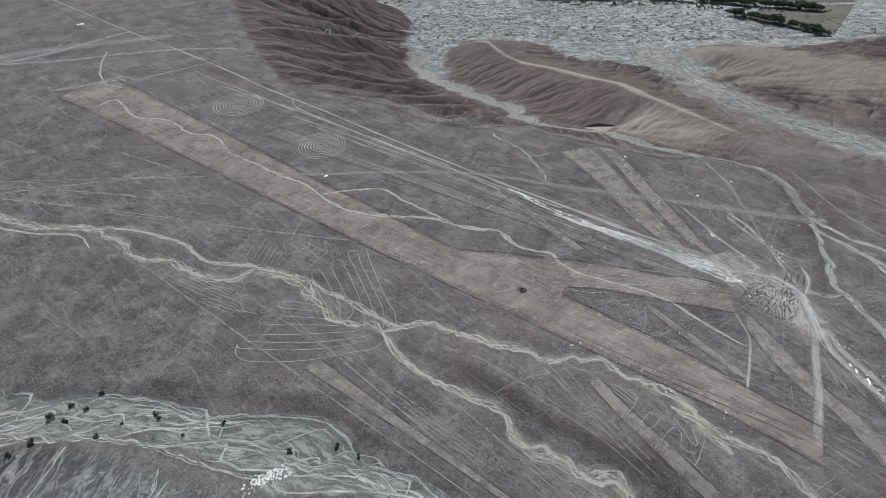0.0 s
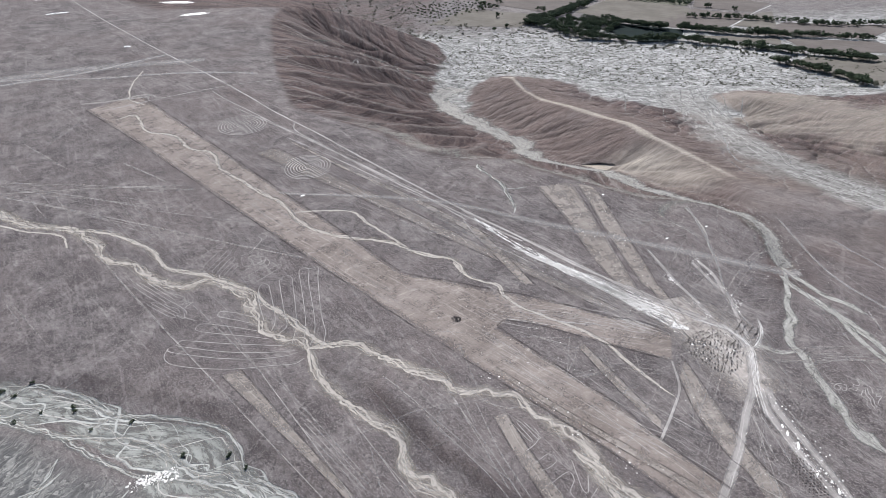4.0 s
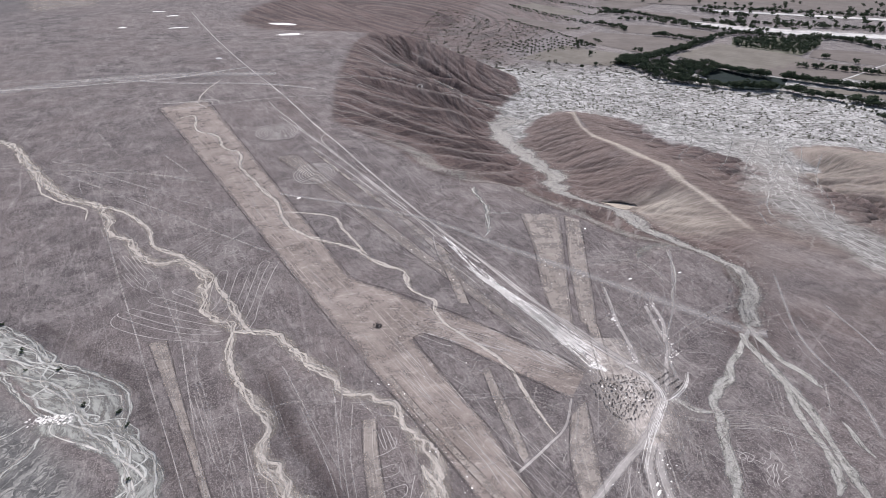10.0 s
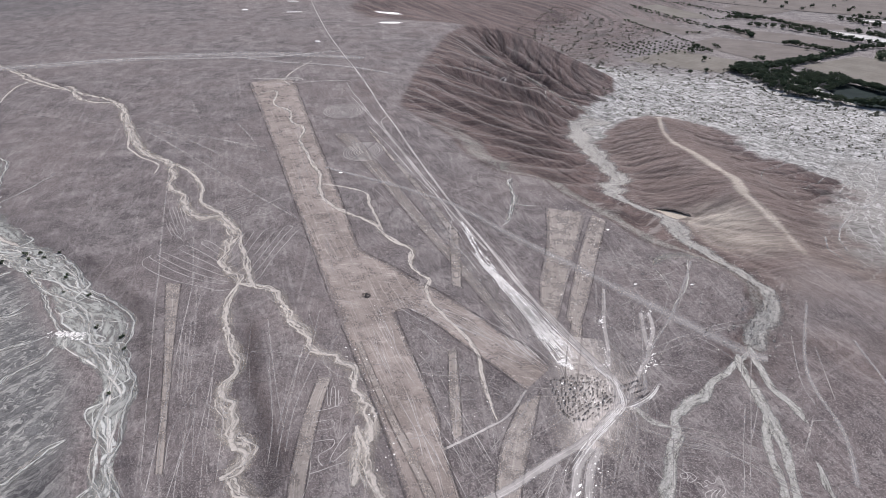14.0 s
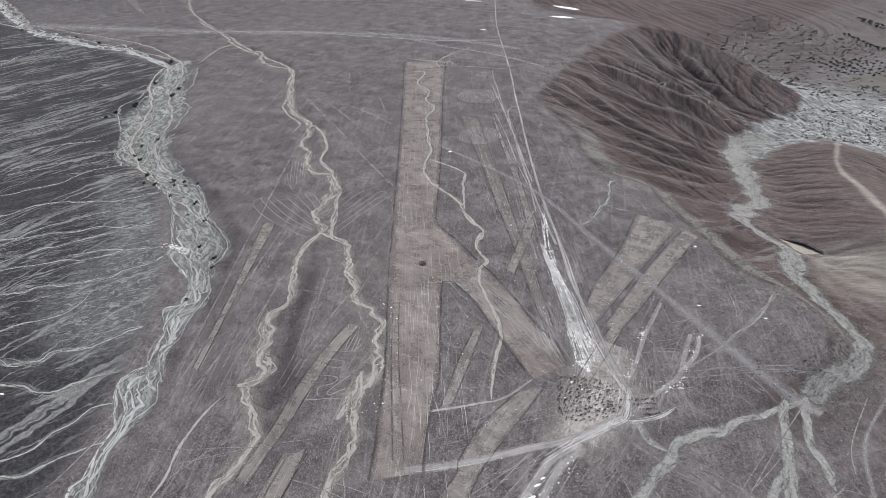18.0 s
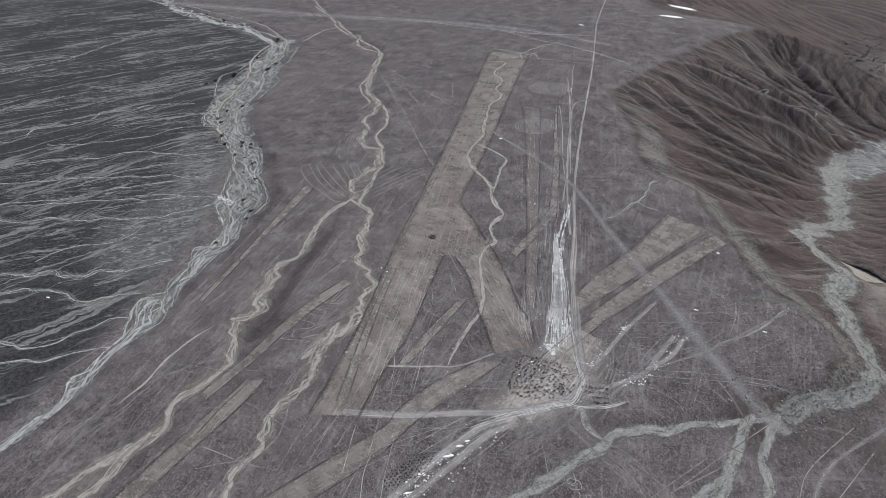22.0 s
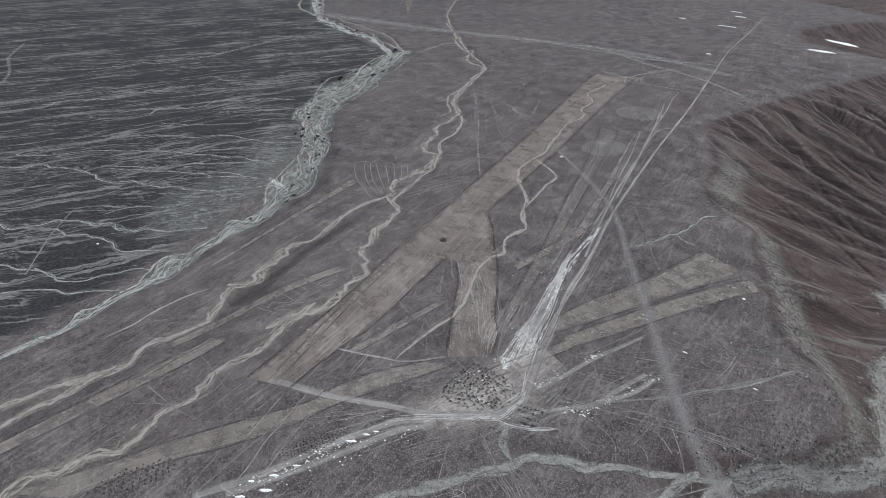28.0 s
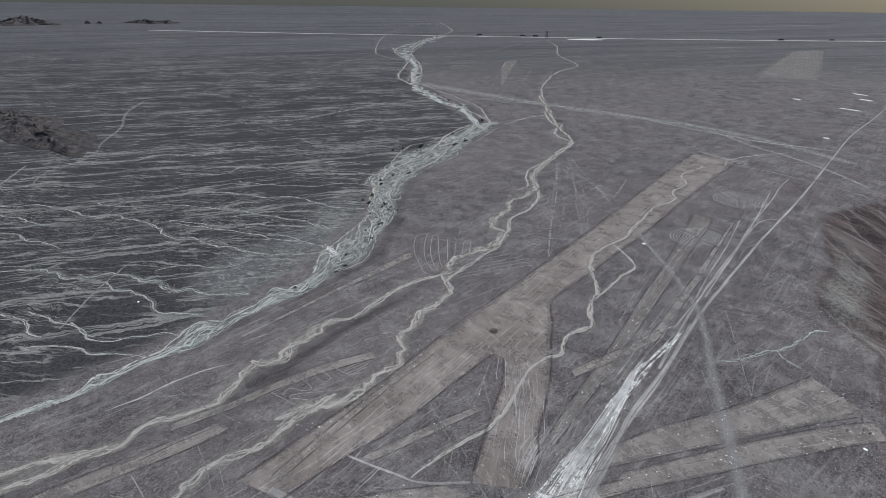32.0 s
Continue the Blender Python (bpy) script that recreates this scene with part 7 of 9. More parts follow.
stroke("long thin looped finger lines either side of the wash", 0.28, [(-36, 136.7), (-36.7, 142.1), (-42.3, 153.5), (-45.6, 159.4), (-48.1, 159.7), (-48.5, 157.3), (-45.6, 150.1), (-40.4, 141.3)])
stroke("long thin looped finger lines either side of the wash", 0.28, [(-17.7, 137.5), (-16.9, 131.3)])
stroke("small maze-like figure of thin pale meander lines", 0.22, [(-79.7, 171.1), (-74.9, 182.6), (-72.5, 181.9), (-74.6, 168.3), (-72, 166.3), (-69.8, 178.9), (-67.9, 177.4), (-70, 165.9), (-67.9, 164.3), (-66.2, 174.6), (-64.5, 172.8), (-66.4, 163.9), (-64.8, 163.2), (-63, 170.8), (-61.6, 169), (-63.5, 161.9), (-61.9, 161.9), (-61, 167)])
stroke("small maze-like figure of thin pale meander lines", 0.22, [(-62.9, 175.9), (-60.4, 179.4), (-59.1, 187.5), (-61.4, 189.9), (-60.5, 192.2), (-58.2, 191), (-58.1, 187.9), (-59.1, 186.4), (-59.9, 178.3), (-61.3, 176.6)])
stroke("small maze-like figure of thin pale meander lines", 0.22, [(-62.3, 175.2), (-60, 170.4), (-57.3, 169.6), (-57.1, 173.7), (-59.4, 174.8), (-58.7, 176.5), (-55.5, 176.5), (-52.8, 175.7), (-52.6, 172.2), (-55.1, 170.9), (-57, 173)])
stroke("small maze-like figure of thin pale meander lines", 0.22, [(-58.3, 166.3), (-52.9, 174), (-51.2, 174.3), (-50.3, 171.5), (-56, 163.1), (-53.6, 161.1), (-47.8, 170.4), (-46.2, 171.8), (-45, 170.7), (-51.3, 159.8)])
stroke("small maze-like figure of thin pale meander lines", 0.22, [(-55.1, 174.4), (-54, 174.3), (-53.5, 172.9), (-55, 172.6)])
stroke("comb-like figure of thin pale zigzag lines", 0.22, [(-94.7, 153.7), (-80.1, 145.8), (-78.6, 146.6), (-94.1, 155.3), (-92.1, 155.7), (-76.7, 147), (-75.8, 148), (-90.9, 156.9), (-88.7, 156.9), (-75.4, 149.3)])
stroke("comb-like figure of thin pale zigzag lines", 0.22, [(-84.3, 144.6), (-72.9, 139.2), (-71.5, 140), (-83, 145.3), (-80.5, 145.6), (-71, 141.2), (-72.4, 143.5), (-77, 144.7), (-76.3, 146.7), (-69.3, 143.1), (-67.9, 140.9)])
stroke("comb-like figure of thin pale zigzag lines", 0.22, [(-82.3, 152.8), (-72.9, 149.6), (-73.8, 146.9), (-70.5, 148.7), (-71.9, 145.9), (-68.8, 147.5), (-70, 143.8), (-67.6, 139), (-70.9, 140.3), (-63.5, 138.3)])
stroke("wavy figure of thin pale nested lines", 0.22, [(135.3, 131.7), (137.3, 130.9), (137.5, 129.6), (136.4, 129.1), (135.9, 130.1), (137.4, 131.5), (138.7, 131.3), (139.5, 130.6), (138.6, 128.8), (137.7, 128.9), (138.2, 130.6)])
stroke("wavy figure of thin pale nested lines", 0.22, [(139.8, 129.6), (140.7, 129.5), (141.4, 128.9), (142.2, 130.3), (141.2, 130.5), (141.8, 131.5), (142.7, 131), (143.5, 131.8), (143.5, 133.1), (144.2, 133.7), (145, 132.8), (145.8, 131.3)])
stroke("wavy figure of thin pale nested lines", 0.22, [(143.5, 129.5), (142.1, 127.3), (142.8, 125.7), (141.9, 123.6), (142.5, 122.4)])
stroke("wavy figure of thin pale nested lines", 0.22, [(144.2, 129.8), (143.5, 127.7), (143.8, 126), (143.3, 124.1), (143.6, 122.4)])
stroke("wavy figure of thin pale nested lines", 0.22, [(145, 130.4), (144.4, 128), (144.8, 126.3), (144.2, 124.3), (144.6, 123.1)])
stroke("wavy figure of thin pale nested lines", 0.22, [(145.5, 131.8), (146.2, 130.3), (145.6, 128.7), (146.9, 128.7), (146, 127.4), (147.5, 127.4), (146.2, 126), (145.2, 124.6)])
stroke("hooked thin pale lines beside the wash", 0.22, [(44, 105.3), (48.1, 100.7), (49.2, 100.6), (45.1, 105.9), (46, 106.3), (50.8, 101), (51.3, 101.7), (47.1, 106.4)])
stroke("hooked thin pale lines beside the wash", 0.22, [(47.4, 96.9), (48.9, 98.4), (50.3, 100.3), (50.9, 102.8), (49.7, 105)])
stroke("hooked thin pale lines beside the wash", 0.22, [(49.5, 93.3), (51.4, 95.2), (53, 96.7), (54.5, 96.4), (55.1, 94.7), (53.3, 92.7), (51.4, 91.6)])
stroke("hooked thin pale lines beside the wash", 0.22, [(53.9, 88.4), (56.4, 90.9), (58.3, 92), (59.3, 89.9), (58.2, 86.8), (59.1, 85.1), (61.1, 84.4)])
stroke("hooked thin pale lines beside the wash", 0.22, [(59.1, 95.8), (60.1, 91.3), (61.3, 87.2), (62.5, 87), (62.8, 91.8)])
stroke("hooked thin pale lines beside the wash", 0.22, [(59.8, 81), (61.9, 83.7), (65, 88.7)])
strip([(-78.3, 277.1), (-44.6, 252.6), (-14.1, 230.8), (10.6, 212.5), (31, 196.9)], [(-77.6, 278.3), (-43.6, 254.4), (-12.6, 233.4), (12.2, 215.3), (32.6, 199.7)])

# the two great spirals, wound outwards in even turns
def spiral(cx, cy, radius, turns):
    root = put("spiral_geoglyph", None, None, "large round spiral of thin pale lines in dark gravel", "geoglyph", "pair of great spirals")
    for part in (0, 1):
        pts = []
        for k in range(turns * 24):
            a = math.tau * k / 24 + part * math.pi
            r = radius * (0.08 + 0.92 * k / (turns * 24))
            pts.append((cx + r * math.cos(a), cy + r * math.sin(a)))
        left, right = rims(pts, 0.56, 0.9, 0.1, 3 + part)
        put("line", ribbon_mesh("line", left, right, FIGURE, 0.10, 1.0), root)


spiral(-112.4, 297.0, 14.6, 4)
spiral(-60.0, 251.4, 12.4, 4)

# ---------------------------------------------------------------- wash at the foot of the hills and its cut bank
def floor_band(name, points, width, material, label, category, lift=0.12, uneven=0.22):
    left, right = rims([p[:2] for p in points], width, 2.0, uneven, 11)
    put(name, ribbon_mesh(name, left, right, material, lift, 1.5), None, label, category, "", "structure")


band_l, band_r = rims(WINDING_PATH, 2.0, 1.0, 0.6, 5)
put("winding_path", ribbon_mesh("winding_path", band_l, band_r, LINE, 0.25, 0.8), None, "pale foot path winding down the dark spur", "path")
floor_band("stony_wash", WASH_FLOOR, (27.0, 8.5), ROCKY, "broad stony wash of pale boulders between plateau and hill", "dry wash", 0.12, 0.36)


def cut_bank():
    """A hollow cut by floods: a pale bare face under a dark jagged lip."""
    root = put("cut_bank", None, None, "pale eroded sand face under a dark jagged lip", "cliff")
    top = evened(glide([(81, 324), (87, 327.5), (95, 327.5), (101, 326)], 0.6), 34)
    toe = evened(glide([(81.5, 323), (87, 322), (92, 318), (97, 321.5), (101, 325.2)], 0.6), 34)
    put("sand_face", ribbon_mesh("sand_face", top, toe, plain_material("pale_sand_face", (0.19, 0.165, 0.135), (0.31, 0.275, 0.228), 0.9), 0.14, 1.0), root)
    verts, faces = [], []
    for k, (x, y) in enumerate(top):
        jag = 0.35 * math.sin(2.1 * k) + 0.25 * math.sin(5.3 * k)
        z, high = float(ground_z(x, y)[0]), 1.2 * math.sin(math.pi * (k + 1) / 36) + 0.2 * jag
        for dy, dz in ((2.6, 0.0), (1.0 + jag * 0.5, high), (-0.5 + jag * 0.6, high * 0.9), (-0.3 + jag * 0.5, high * 0.3), (0.3, 0.1)):
            verts.append((x, y + dy, z + dz))
    for k in range(len(top) - 1):
        for j in range(4):
            a = 5 * k + j
            faces.append((a, a + 1, a + 6, a + 5))
    put("lip", mesh_of("lip", verts, faces, ROCK), root)


cut_bank()


# ---------------------------------------------------------------- many small pieces, joined
def lumps(centres, sizes, squash=0.7, seed=5):
    """Uneven stones or clumps: one eight-faced lump for each centre. Returns vertices and faces."""
    rng = np.random.default_rng(seed)
    centres, sizes = np.asarray(centres, float), np.asarray(sizes, float)
    unit = np.array([(1, 0, 0), (0, 1, 0), (-1, 0, 0), (0, -1, 0), (0, 0, 1), (0, 0, -1)], float)
    n = len(centres)
    shape = unit[None] * (0.65 + 0.6 * rng.random((n, 6, 1))) + 0.18 * (rng.random((n, 6, 3)) - 0.5)
    a = rng.random(n) * math.tau
    c, s = np.cos(a)[:, None], np.sin(a)[:, None]
    turned = np.stack([shape[..., 0] * c - shape[..., 1] * s, shape[..., 0] * s + shape[..., 1] * c, shape[..., 2] * squash], -1)
    verts = (centres[:, None] + turned * sizes[:, None, None]).reshape(-1, 3)
    tri = np.array([(0, 1, 4), (1, 2, 4), (2, 3, 4), (3, 0, 4), (1, 0, 5), (2, 1, 5), (3, 2, 5), (0, 3, 5)])
    faces = (np.arange(n)[:, None, None] * 6 + tri[None]).reshape(-1, 3)
    return verts, faces


def threads(name, starts, heading, length, width, material, label, category, wander=0.5, seed=1, lift=0.05, stride=2.2):
    """Many thin rills that run from the starts by a field of headings, joined into one piece of stuff."""
    rng = np.random.default_rng(seed)
    all_v, all_f, all_r, all_u, base = [], [], [], [], 0
    for k, (x, y) in enumerate(starts):
        n = max(4, int(length * (0.35 + 0.9 * rng.random()) / stride))
        pts = []
        for _ in range(n):
            pts.append((x, y))
            w = wander * (value_noise(np.array([x / 13]), np.array([y / 13]), 31)[0] * 2.6 + value_noise(np.array([x / 4.5 + k]), np.array([y / 4.5]), 32)[0] * 2.4)
            a = (heading[k] if isinstance(heading, list) else heading(x, y)) + w
            x, y = x + stride * math.cos(a), y + stride * math.sin(a)
        line = np.array(pts)
        tang = np.gradient(line, axis=0)
        side = np.stack([-tang[:, 1], tang[:, 0]], 1) / (np.hypot(*tang.T)[:, None] + 1e-9)
        taper = np.minimum(1, np.minimum(np.arange(n), n - 1 - np.arange(n)) / 4 + 0.15)
        w = width * (0.4 + 1.2 * rng.random()) * taper * (0.8 + value_noise(np.arange(n) * 0.3, np.zeros(n), k)) / 2
        xy = np.stack([line + side * w[:, None], line, line - side * w[:, None]], 1).reshape(-1, 2)
        all_v.append(xy)
        i = np.arange(n - 1)[:, None] * 3 + base
        all_f += [np.hstack([i, i + 1, i + 4, i + 3]), np.hstack([i + 1, i + 2, i + 5, i + 4])]
        all_r.append(np.tile([1.0, 0.0, 1.0], n))
        s = np.repeat(np.arange(n) * stride, 3)
        all_u.append(np.stack([s, np.tile([0, 0.3, 0.6], n)], 1))
        base += 3 * n
    xy = np.vstack(all_v)
    v = np.c_[xy, ground_z(xy[:, 0], xy[:, 1]) + lift]
    put(name, mesh_of(name, v, np.vstack(all_f), material, True, (("rim", np.concatenate(all_r)),), np.vstack(all_u)), None, label, category, "", "stuff")


def bank_y(x):
    return float(np.interp(x, [-990, -570, -320, -240, -158, -100, -50, 0, 20, 40, 62, 75], [70, 105, 170, 130, 95, 92, 78, 60, 45, 31, 12, 2]))


def fan_heading(x, y):
    return math.radians(77 + 45 * min(1, max(0, -x / 340)))


rng = np.random.default_rng(12)
near, far, faint = [], [], []
while len(near) < 12:
    x, y = rng.uniform(-170, 60), rng.uniform(-120, 95)
    dense = math.exp(-((bank_y(x) - y) / 70) ** 2) * math.exp(-((x + 60) / 75) ** 2) + 0.12
    if y < bank_y(x) - 12 and rng.random() < dense:
        near.append((x, y))
while len(far) < 160:
    x, y = rng.uniform(-900, -150), rng.uniform(-480, 150)
    if y < bank_y(x) - 15 and rng.random() < 0.25 + math.exp((y - bank_y(x)) / 110):
        far.append((x, y))
while len(faint) < 260:
    x, y = rng.uniform(-420, -60), rng.uniform(110, 400)
    if y > bank_y(x) + 22 and y < 150 - 0.75 * (x + 100) - 8:
        faint.append((x, y))
RILL = cleared_material("rill_sand", (0.225, 0.220, 0.208), (0.31, 0.302, 0.285), (0.34, 0.33, 0.312), 0.68, (0.2, 1.05))
threads("fan_rills", near, fan_heading, 34, 0.36, RILL, "fine braided pale sand rills on the dark alluvial fan", "rills", 0.42, 3)
threads("distant_fan_rills", far, fan_heading, 130, 1.25, RILL, "long pale sand rills crossing the far dark plain", "rills", 0.3, 4, 0.06, 4.0)
threads("plateau_rills", faint, lambda x, y: math.radians(235), 22, 0.42, LINE, "faint short rills and scratches on the gravel plateau", "rills", 0.35, 5, 0.05)


# short rills that drain into the washes from both sides
starts, headings = [], []
for pts, width in COURSES:
    if max(width) < 2.0 or pts[0][0] < -330:
        continue
    line = glide(pts, 2.6)
    for (ax, ay), (bx, by) in zip(line, line[1:]):
        a = math.atan2(by - ay, bx - ax)
        for s in (-1, 1):
            if rng.random() < 0.55:
                out = a + s * math.radians(rng.uniform(100, 140))
                starts.append((ax + 0.8 * math.cos(out), ay + 0.8 * math.sin(out)))
                headings.append(out)
threads("bank_rills", starts, headings, 7, 0.34, LINE, "short pale rills draining into the washes", "rills", 0.5, 6, 0.05, 1.2)

# faint old scrapes: many run along the great trapezoid, others fan out from the heaps
starts, headings = [], []
for k in range(190):
    starts.append((rng.uniform(-160, 120), rng.uniform(40, 260)))
    headings.append(math.radians(143.4 + rng.normal(0, 5)))
for k in range(110):
    a = rng.uniform(0, math.tau)
    d = rng.uniform(6, 60)
    starts.append((112 + d * math.cos(a), 146 + d * math.sin(a)))
    headings.append(a + rng.normal(0, 0.04))
for k in range(90):
    starts.append((rng.uniform(90, 170), rng.uniform(60, 200)))
    headings.append(math.radians(rng.choice([62, 100, 128]) + rng.normal(0, 4)))
keepers = [k for k, (x, y) in enumerate(starts) if y > bank_y(min(x, 74)) + 15 and y < 225 - 0.75 * x]
threads("faint_lines", [starts[k] for k in keepers], [headings[k] for k in keepers], 55, 0.28, LINE, "faint straight scrape marks criss-crossing the gravel", "scrape marks", 0.015, 7, 0.055, 3.0)


def inside(poly, x, y):
    odd = False
    for (ax, ay), (bx, by) in zip(poly, poly[1:] + poly[:1]):
        if (ay > y) != (by > y) and x < (bx - ax) * (y - ay) / (by - ay) + ax:
            odd = not odd
    return odd


def scatter(poly, n, seed, spacing=0.0):
    r = np.random.default_rng(seed)
    xs, ys = [p[0] for p in poly], [p[1] for p in poly]
    out, tries = [], 0
    while len(out) < n and tries < 200 * n:
        tries += 1
        x, y = r.uniform(min(xs), max(xs)), r.uniform(min(ys), max(ys))
        if inside(poly, x, y) and all((x - a) ** 2 + (y - b) ** 2 > spacing**2 for a, b in (out if spacing else ())):
            out.append((x, y))
    return out


# braided threads and bars in the floodplain of the valley
FLOODPLAIN = [(-60, 600), (-33, 645), (17, 790), (60, 770), (135, 722), (231, 713), (316, 675), (420, 640), (420, 560), (314, 570), (236, 560), (132, 566), (36, 578), (-20, 545)]
WHITE_RILL = cleared_material("white_rill_sand", (0.31, 0.303, 0.29), (0.44, 0.43, 0.41), (0.54, 0.53, 0.51), 0.9, (0.3, 1.05))
threads("valley_rills", scatter(FLOODPLAIN, 150, 8), lambda x, y: math.radians(-8), 40, 1.6, WHITE_RILL, "white braided sand threads on the valley floodplain", "rills", 0.5, 9, 0.15, 3.0)
for k, course in enumerate((
    [(171, 553), (163, 494), (150, 420)], [(191, 555), (180, 501), (171, 452), (174, 429), (168, 405)], [(207, 562), (200, 495), (183, 412), (168, 338), (171, 308)],
    [(221, 542), (214, 489), (212, 445), (212, 418), (205, 380)], [(199, 556), (195, 519), (191, 465), (185, 440)], [(228, 501), (220, 465), (210, 393), (203, 349), (195, 318)],
    [(137, 545), (134, 501), (125, 449), (126, 408), (133, 393)], [(187, 360), (189, 340), (191, 320), (200, 300)], [(161, 325), (164, 301), (177, 290)], [(215, 548), (205, 520), (208, 470), (198, 420), (192, 380)],
)):
    band_l, band_r = rims(course, 1.1, 1.2, 0.7, 20 + k)
    put("sand_rill", ribbon_mesh("sand_rill", band_l, band_r, RILL, 0.2, 0.8), None, "pale sand rill running down to the floodplain", "rill", "rills east of the hill", "structure")
band_l, band_r = rims([(-36, 600), (-30, 660), (-50, 700), (-100, 735), (-170, 790), (-230, 900)], 2.2, 2.0, 0.4)
put("valley_track", ribbon_mesh("valley_track", band_l, band_r, RILL, 0.4), None, "white dirt track round the foot of the hill", "track")
band_l, band_r = rims([(56, 615), (95, 616), (117, 603), (130, 573), (200, 565)], 2.2, 2.0, 0.4)
put("valley_track", ribbon_mesh("valley_track", band_l, band_r, RILL, 0.4), None, "white dirt track along the edge of the floodplain", "track")
band_l, band_r = rims([(-36, 600), (30, 638), (88, 653), (123, 719)], 2.2, 2.0, 0.4)
put("valley_track", ribbon_mesh("valley_track", band_l, band_r, RILL, 0.4), None, "white dirt track across the scrubby floodplain", "track")


def low_scrub(name, spots, low, high, material, label, seed):
    r = np.random.default_rng(seed)
    c, s = [], []
    zs = ground_z(np.array([p[0] for p in spots]), np.array([p[1] for p in spots]))
    for (x, y), z in zip(spots, zs):
        size = low + (high - low) * r.random() ** 2.5
        if z > -46:
            continue
        for _ in range(5):
            c.append((x + r.uniform(-1, 1) * size * 0.8, y + r.uniform(-1, 1) * size * 0.8, z + size * r.uniform(0.15, 0.7)))
            s.append(size * r.uniform(0.25, 0.6))
    v, f = lumps(c, s, 0.8, seed)
    put(name, mesh_of(name, v, f, material), None, label, "scrub", "", "stuff")


low_scrub("floodplain_scrub", scatter(FLOODPLAIN, 4600, 21), 0.25, 1.35, DRY_LEAVES, "dark low scrub dotted over the white floodplain", 22)
low_scrub("far_floodplain_scrub", scatter([(-240, 780), (-130, 730), (-40, 690), (10, 800), (-60, 840), (-90, 1000), (-280, 1050)], 1500, 25), 0.4, 2.2, DRY_LEAVES, "dark scrub scattered over the grey valley floor", 26)
low_scrub("valley_edge_scrub", scatter([(17, 790), (45, 818), (110, 770), (184, 742), (325, 722), (420, 700), (420, 650), (231, 705), (135, 715)], 420, 23), 1.0, 2.6, DRY_LEAVES, "grey scrub along the edge of the fields", 24)


def boulders(name, line, spread, n, low, high, material, label, seed):
    r = np.random.default_rng(seed)
    p = glide([q[:2] for q in line], 1.0)
    pick = p[r.integers(0, len(p), n)] + r.normal(0, spread, (n, 2))
    size = low + (high - low) * r.random(n) ** 4
    z = ground_z(pick[:, 0], pick[:, 1]) + size * 0.2 + 0.15
    v, f = lumps(np.c_[pick, z], size, 0.7, seed)
    put(name, mesh_of(name, v, f, material), None, label, "boulders", "", "stuff")


PALE_STONE = plain_material("pale_boulders", (0.24, 0.225, 0.20), (0.44, 0.42, 0.385), 1.5)
boulders("wash_boulders", WASH_FLOOR[2:], 4.5, 3800, 0.08, 0.42, PALE_STONE, "pale boulders strewn along the stony wash", 31)
boulders("dark_boulders", WASH_FLOOR[4:], 8.0, 1300, 0.05, 0.26, STONES, "dark boulders beside the stony wash", 32)
boulders("slope_boulders", [(x, y, 0) for x, y in PLATEAU_RIM[8:]], 10.0, 3000, 0.07, 0.30, STONES, "dark stones littering the rim of the plateau", 33)
boulders("pale_slope_boulders", [(x, y, 0) for x, y in PLATEAU_RIM[8:]], 11.0, 2600, 0.08, 0.30, PALE_STONE, "pale stones strewn below the rim of the plateau", 36)
boulders("ridge_boulders", RIDGE[4:], 12.0, 260, 0.06, 0.3, STONES, "dark stones on the beige hillside", 34)


# ---------------------------------------------------------------- stone heaps and pits at the foot of the lines
HEAP_STONES = plain_material("weathered_heap_stones", (0.030, 0.026, 0.026), (0.21, 0.188, 0.175), 2.6)


def heap_mesh(k):
    r = np.random.default_rng(60 + k)
    n = 13
    a, d = r.random(n) * math.tau, np.sqrt(r.random(n))
    c = np.c_[np.cos(a) * d * 0.55, np.sin(a) * d * 0.22, 0.06 + 0.42 * (1 - d)]
    v, f = lumps(c, r.uniform(0.12, 0.27, n), 0.85, 70 + k)
    return mesh_of("stone_heap", v, f, HEAP_STONES)


HEAPS = [heap_mesh(k) for k in range(5)]
HEAP_FIELD = [(96, 143), (101, 149.5), (109, 152.5), (114.5, 147), (114.0, 139), (108, 131), (101, 135)]
rng = np.random.default_rng(44)
ROWS_OF_HEAPS = [(113.8 + 0.52 * i + 2.0 * j + rng.normal(0, 0.12), 150.6 + 0.78 * i - 0.25 * j + rng.normal(0, 0.12)) for j in range(4) for i in range(8 - j)]
for k, (x, y) in enumerate(scatter(HEAP_FIELD, 170, 45, 0.7) + ROWS_OF_HEAPS):
    ob = put("stone_heap", HEAPS[k % 5], None, "small elongated heap of dark stones on pale earth", "stone heap", "stone heaps at the end of the track")
    size = 0.32 + 0.42 * rng.random() ** 1.5
    ob.matrix_world = Matrix.LocRotScale((x, y, float(ground_z(x, y)[0]) + 0.13), Euler((0, 0, radians(48 + rng.uniform(-35, 35)))), (size * rng.uniform(0.8, 1.3), size, 0.5 + 0.5 * rng.random()))
EARTH_PAD = cleared_material("trodden_earth", (0.205, 0.182, 0.165), (0.290, 0.262, 0.238), (0.56, 0.53, 0.495), 0.95, (0.1, 0.95), 0.6, 0.5, 0.6)
put("trodden_ground", sheet("trodden_ground", [(82, 160), (92, 142), (104, 120)], [(106, 170), (123, 156), (124, 128)], EARTH_PAD, 0.05, 2.0, 1.6), None, "pale trodden earth under the stone heaps", "ground patch", "", "structure")
SPECK = plain_material("chalk_flecks", (0.34, 0.325, 0.305), (0.68, 0.66, 0.635), 1.4)


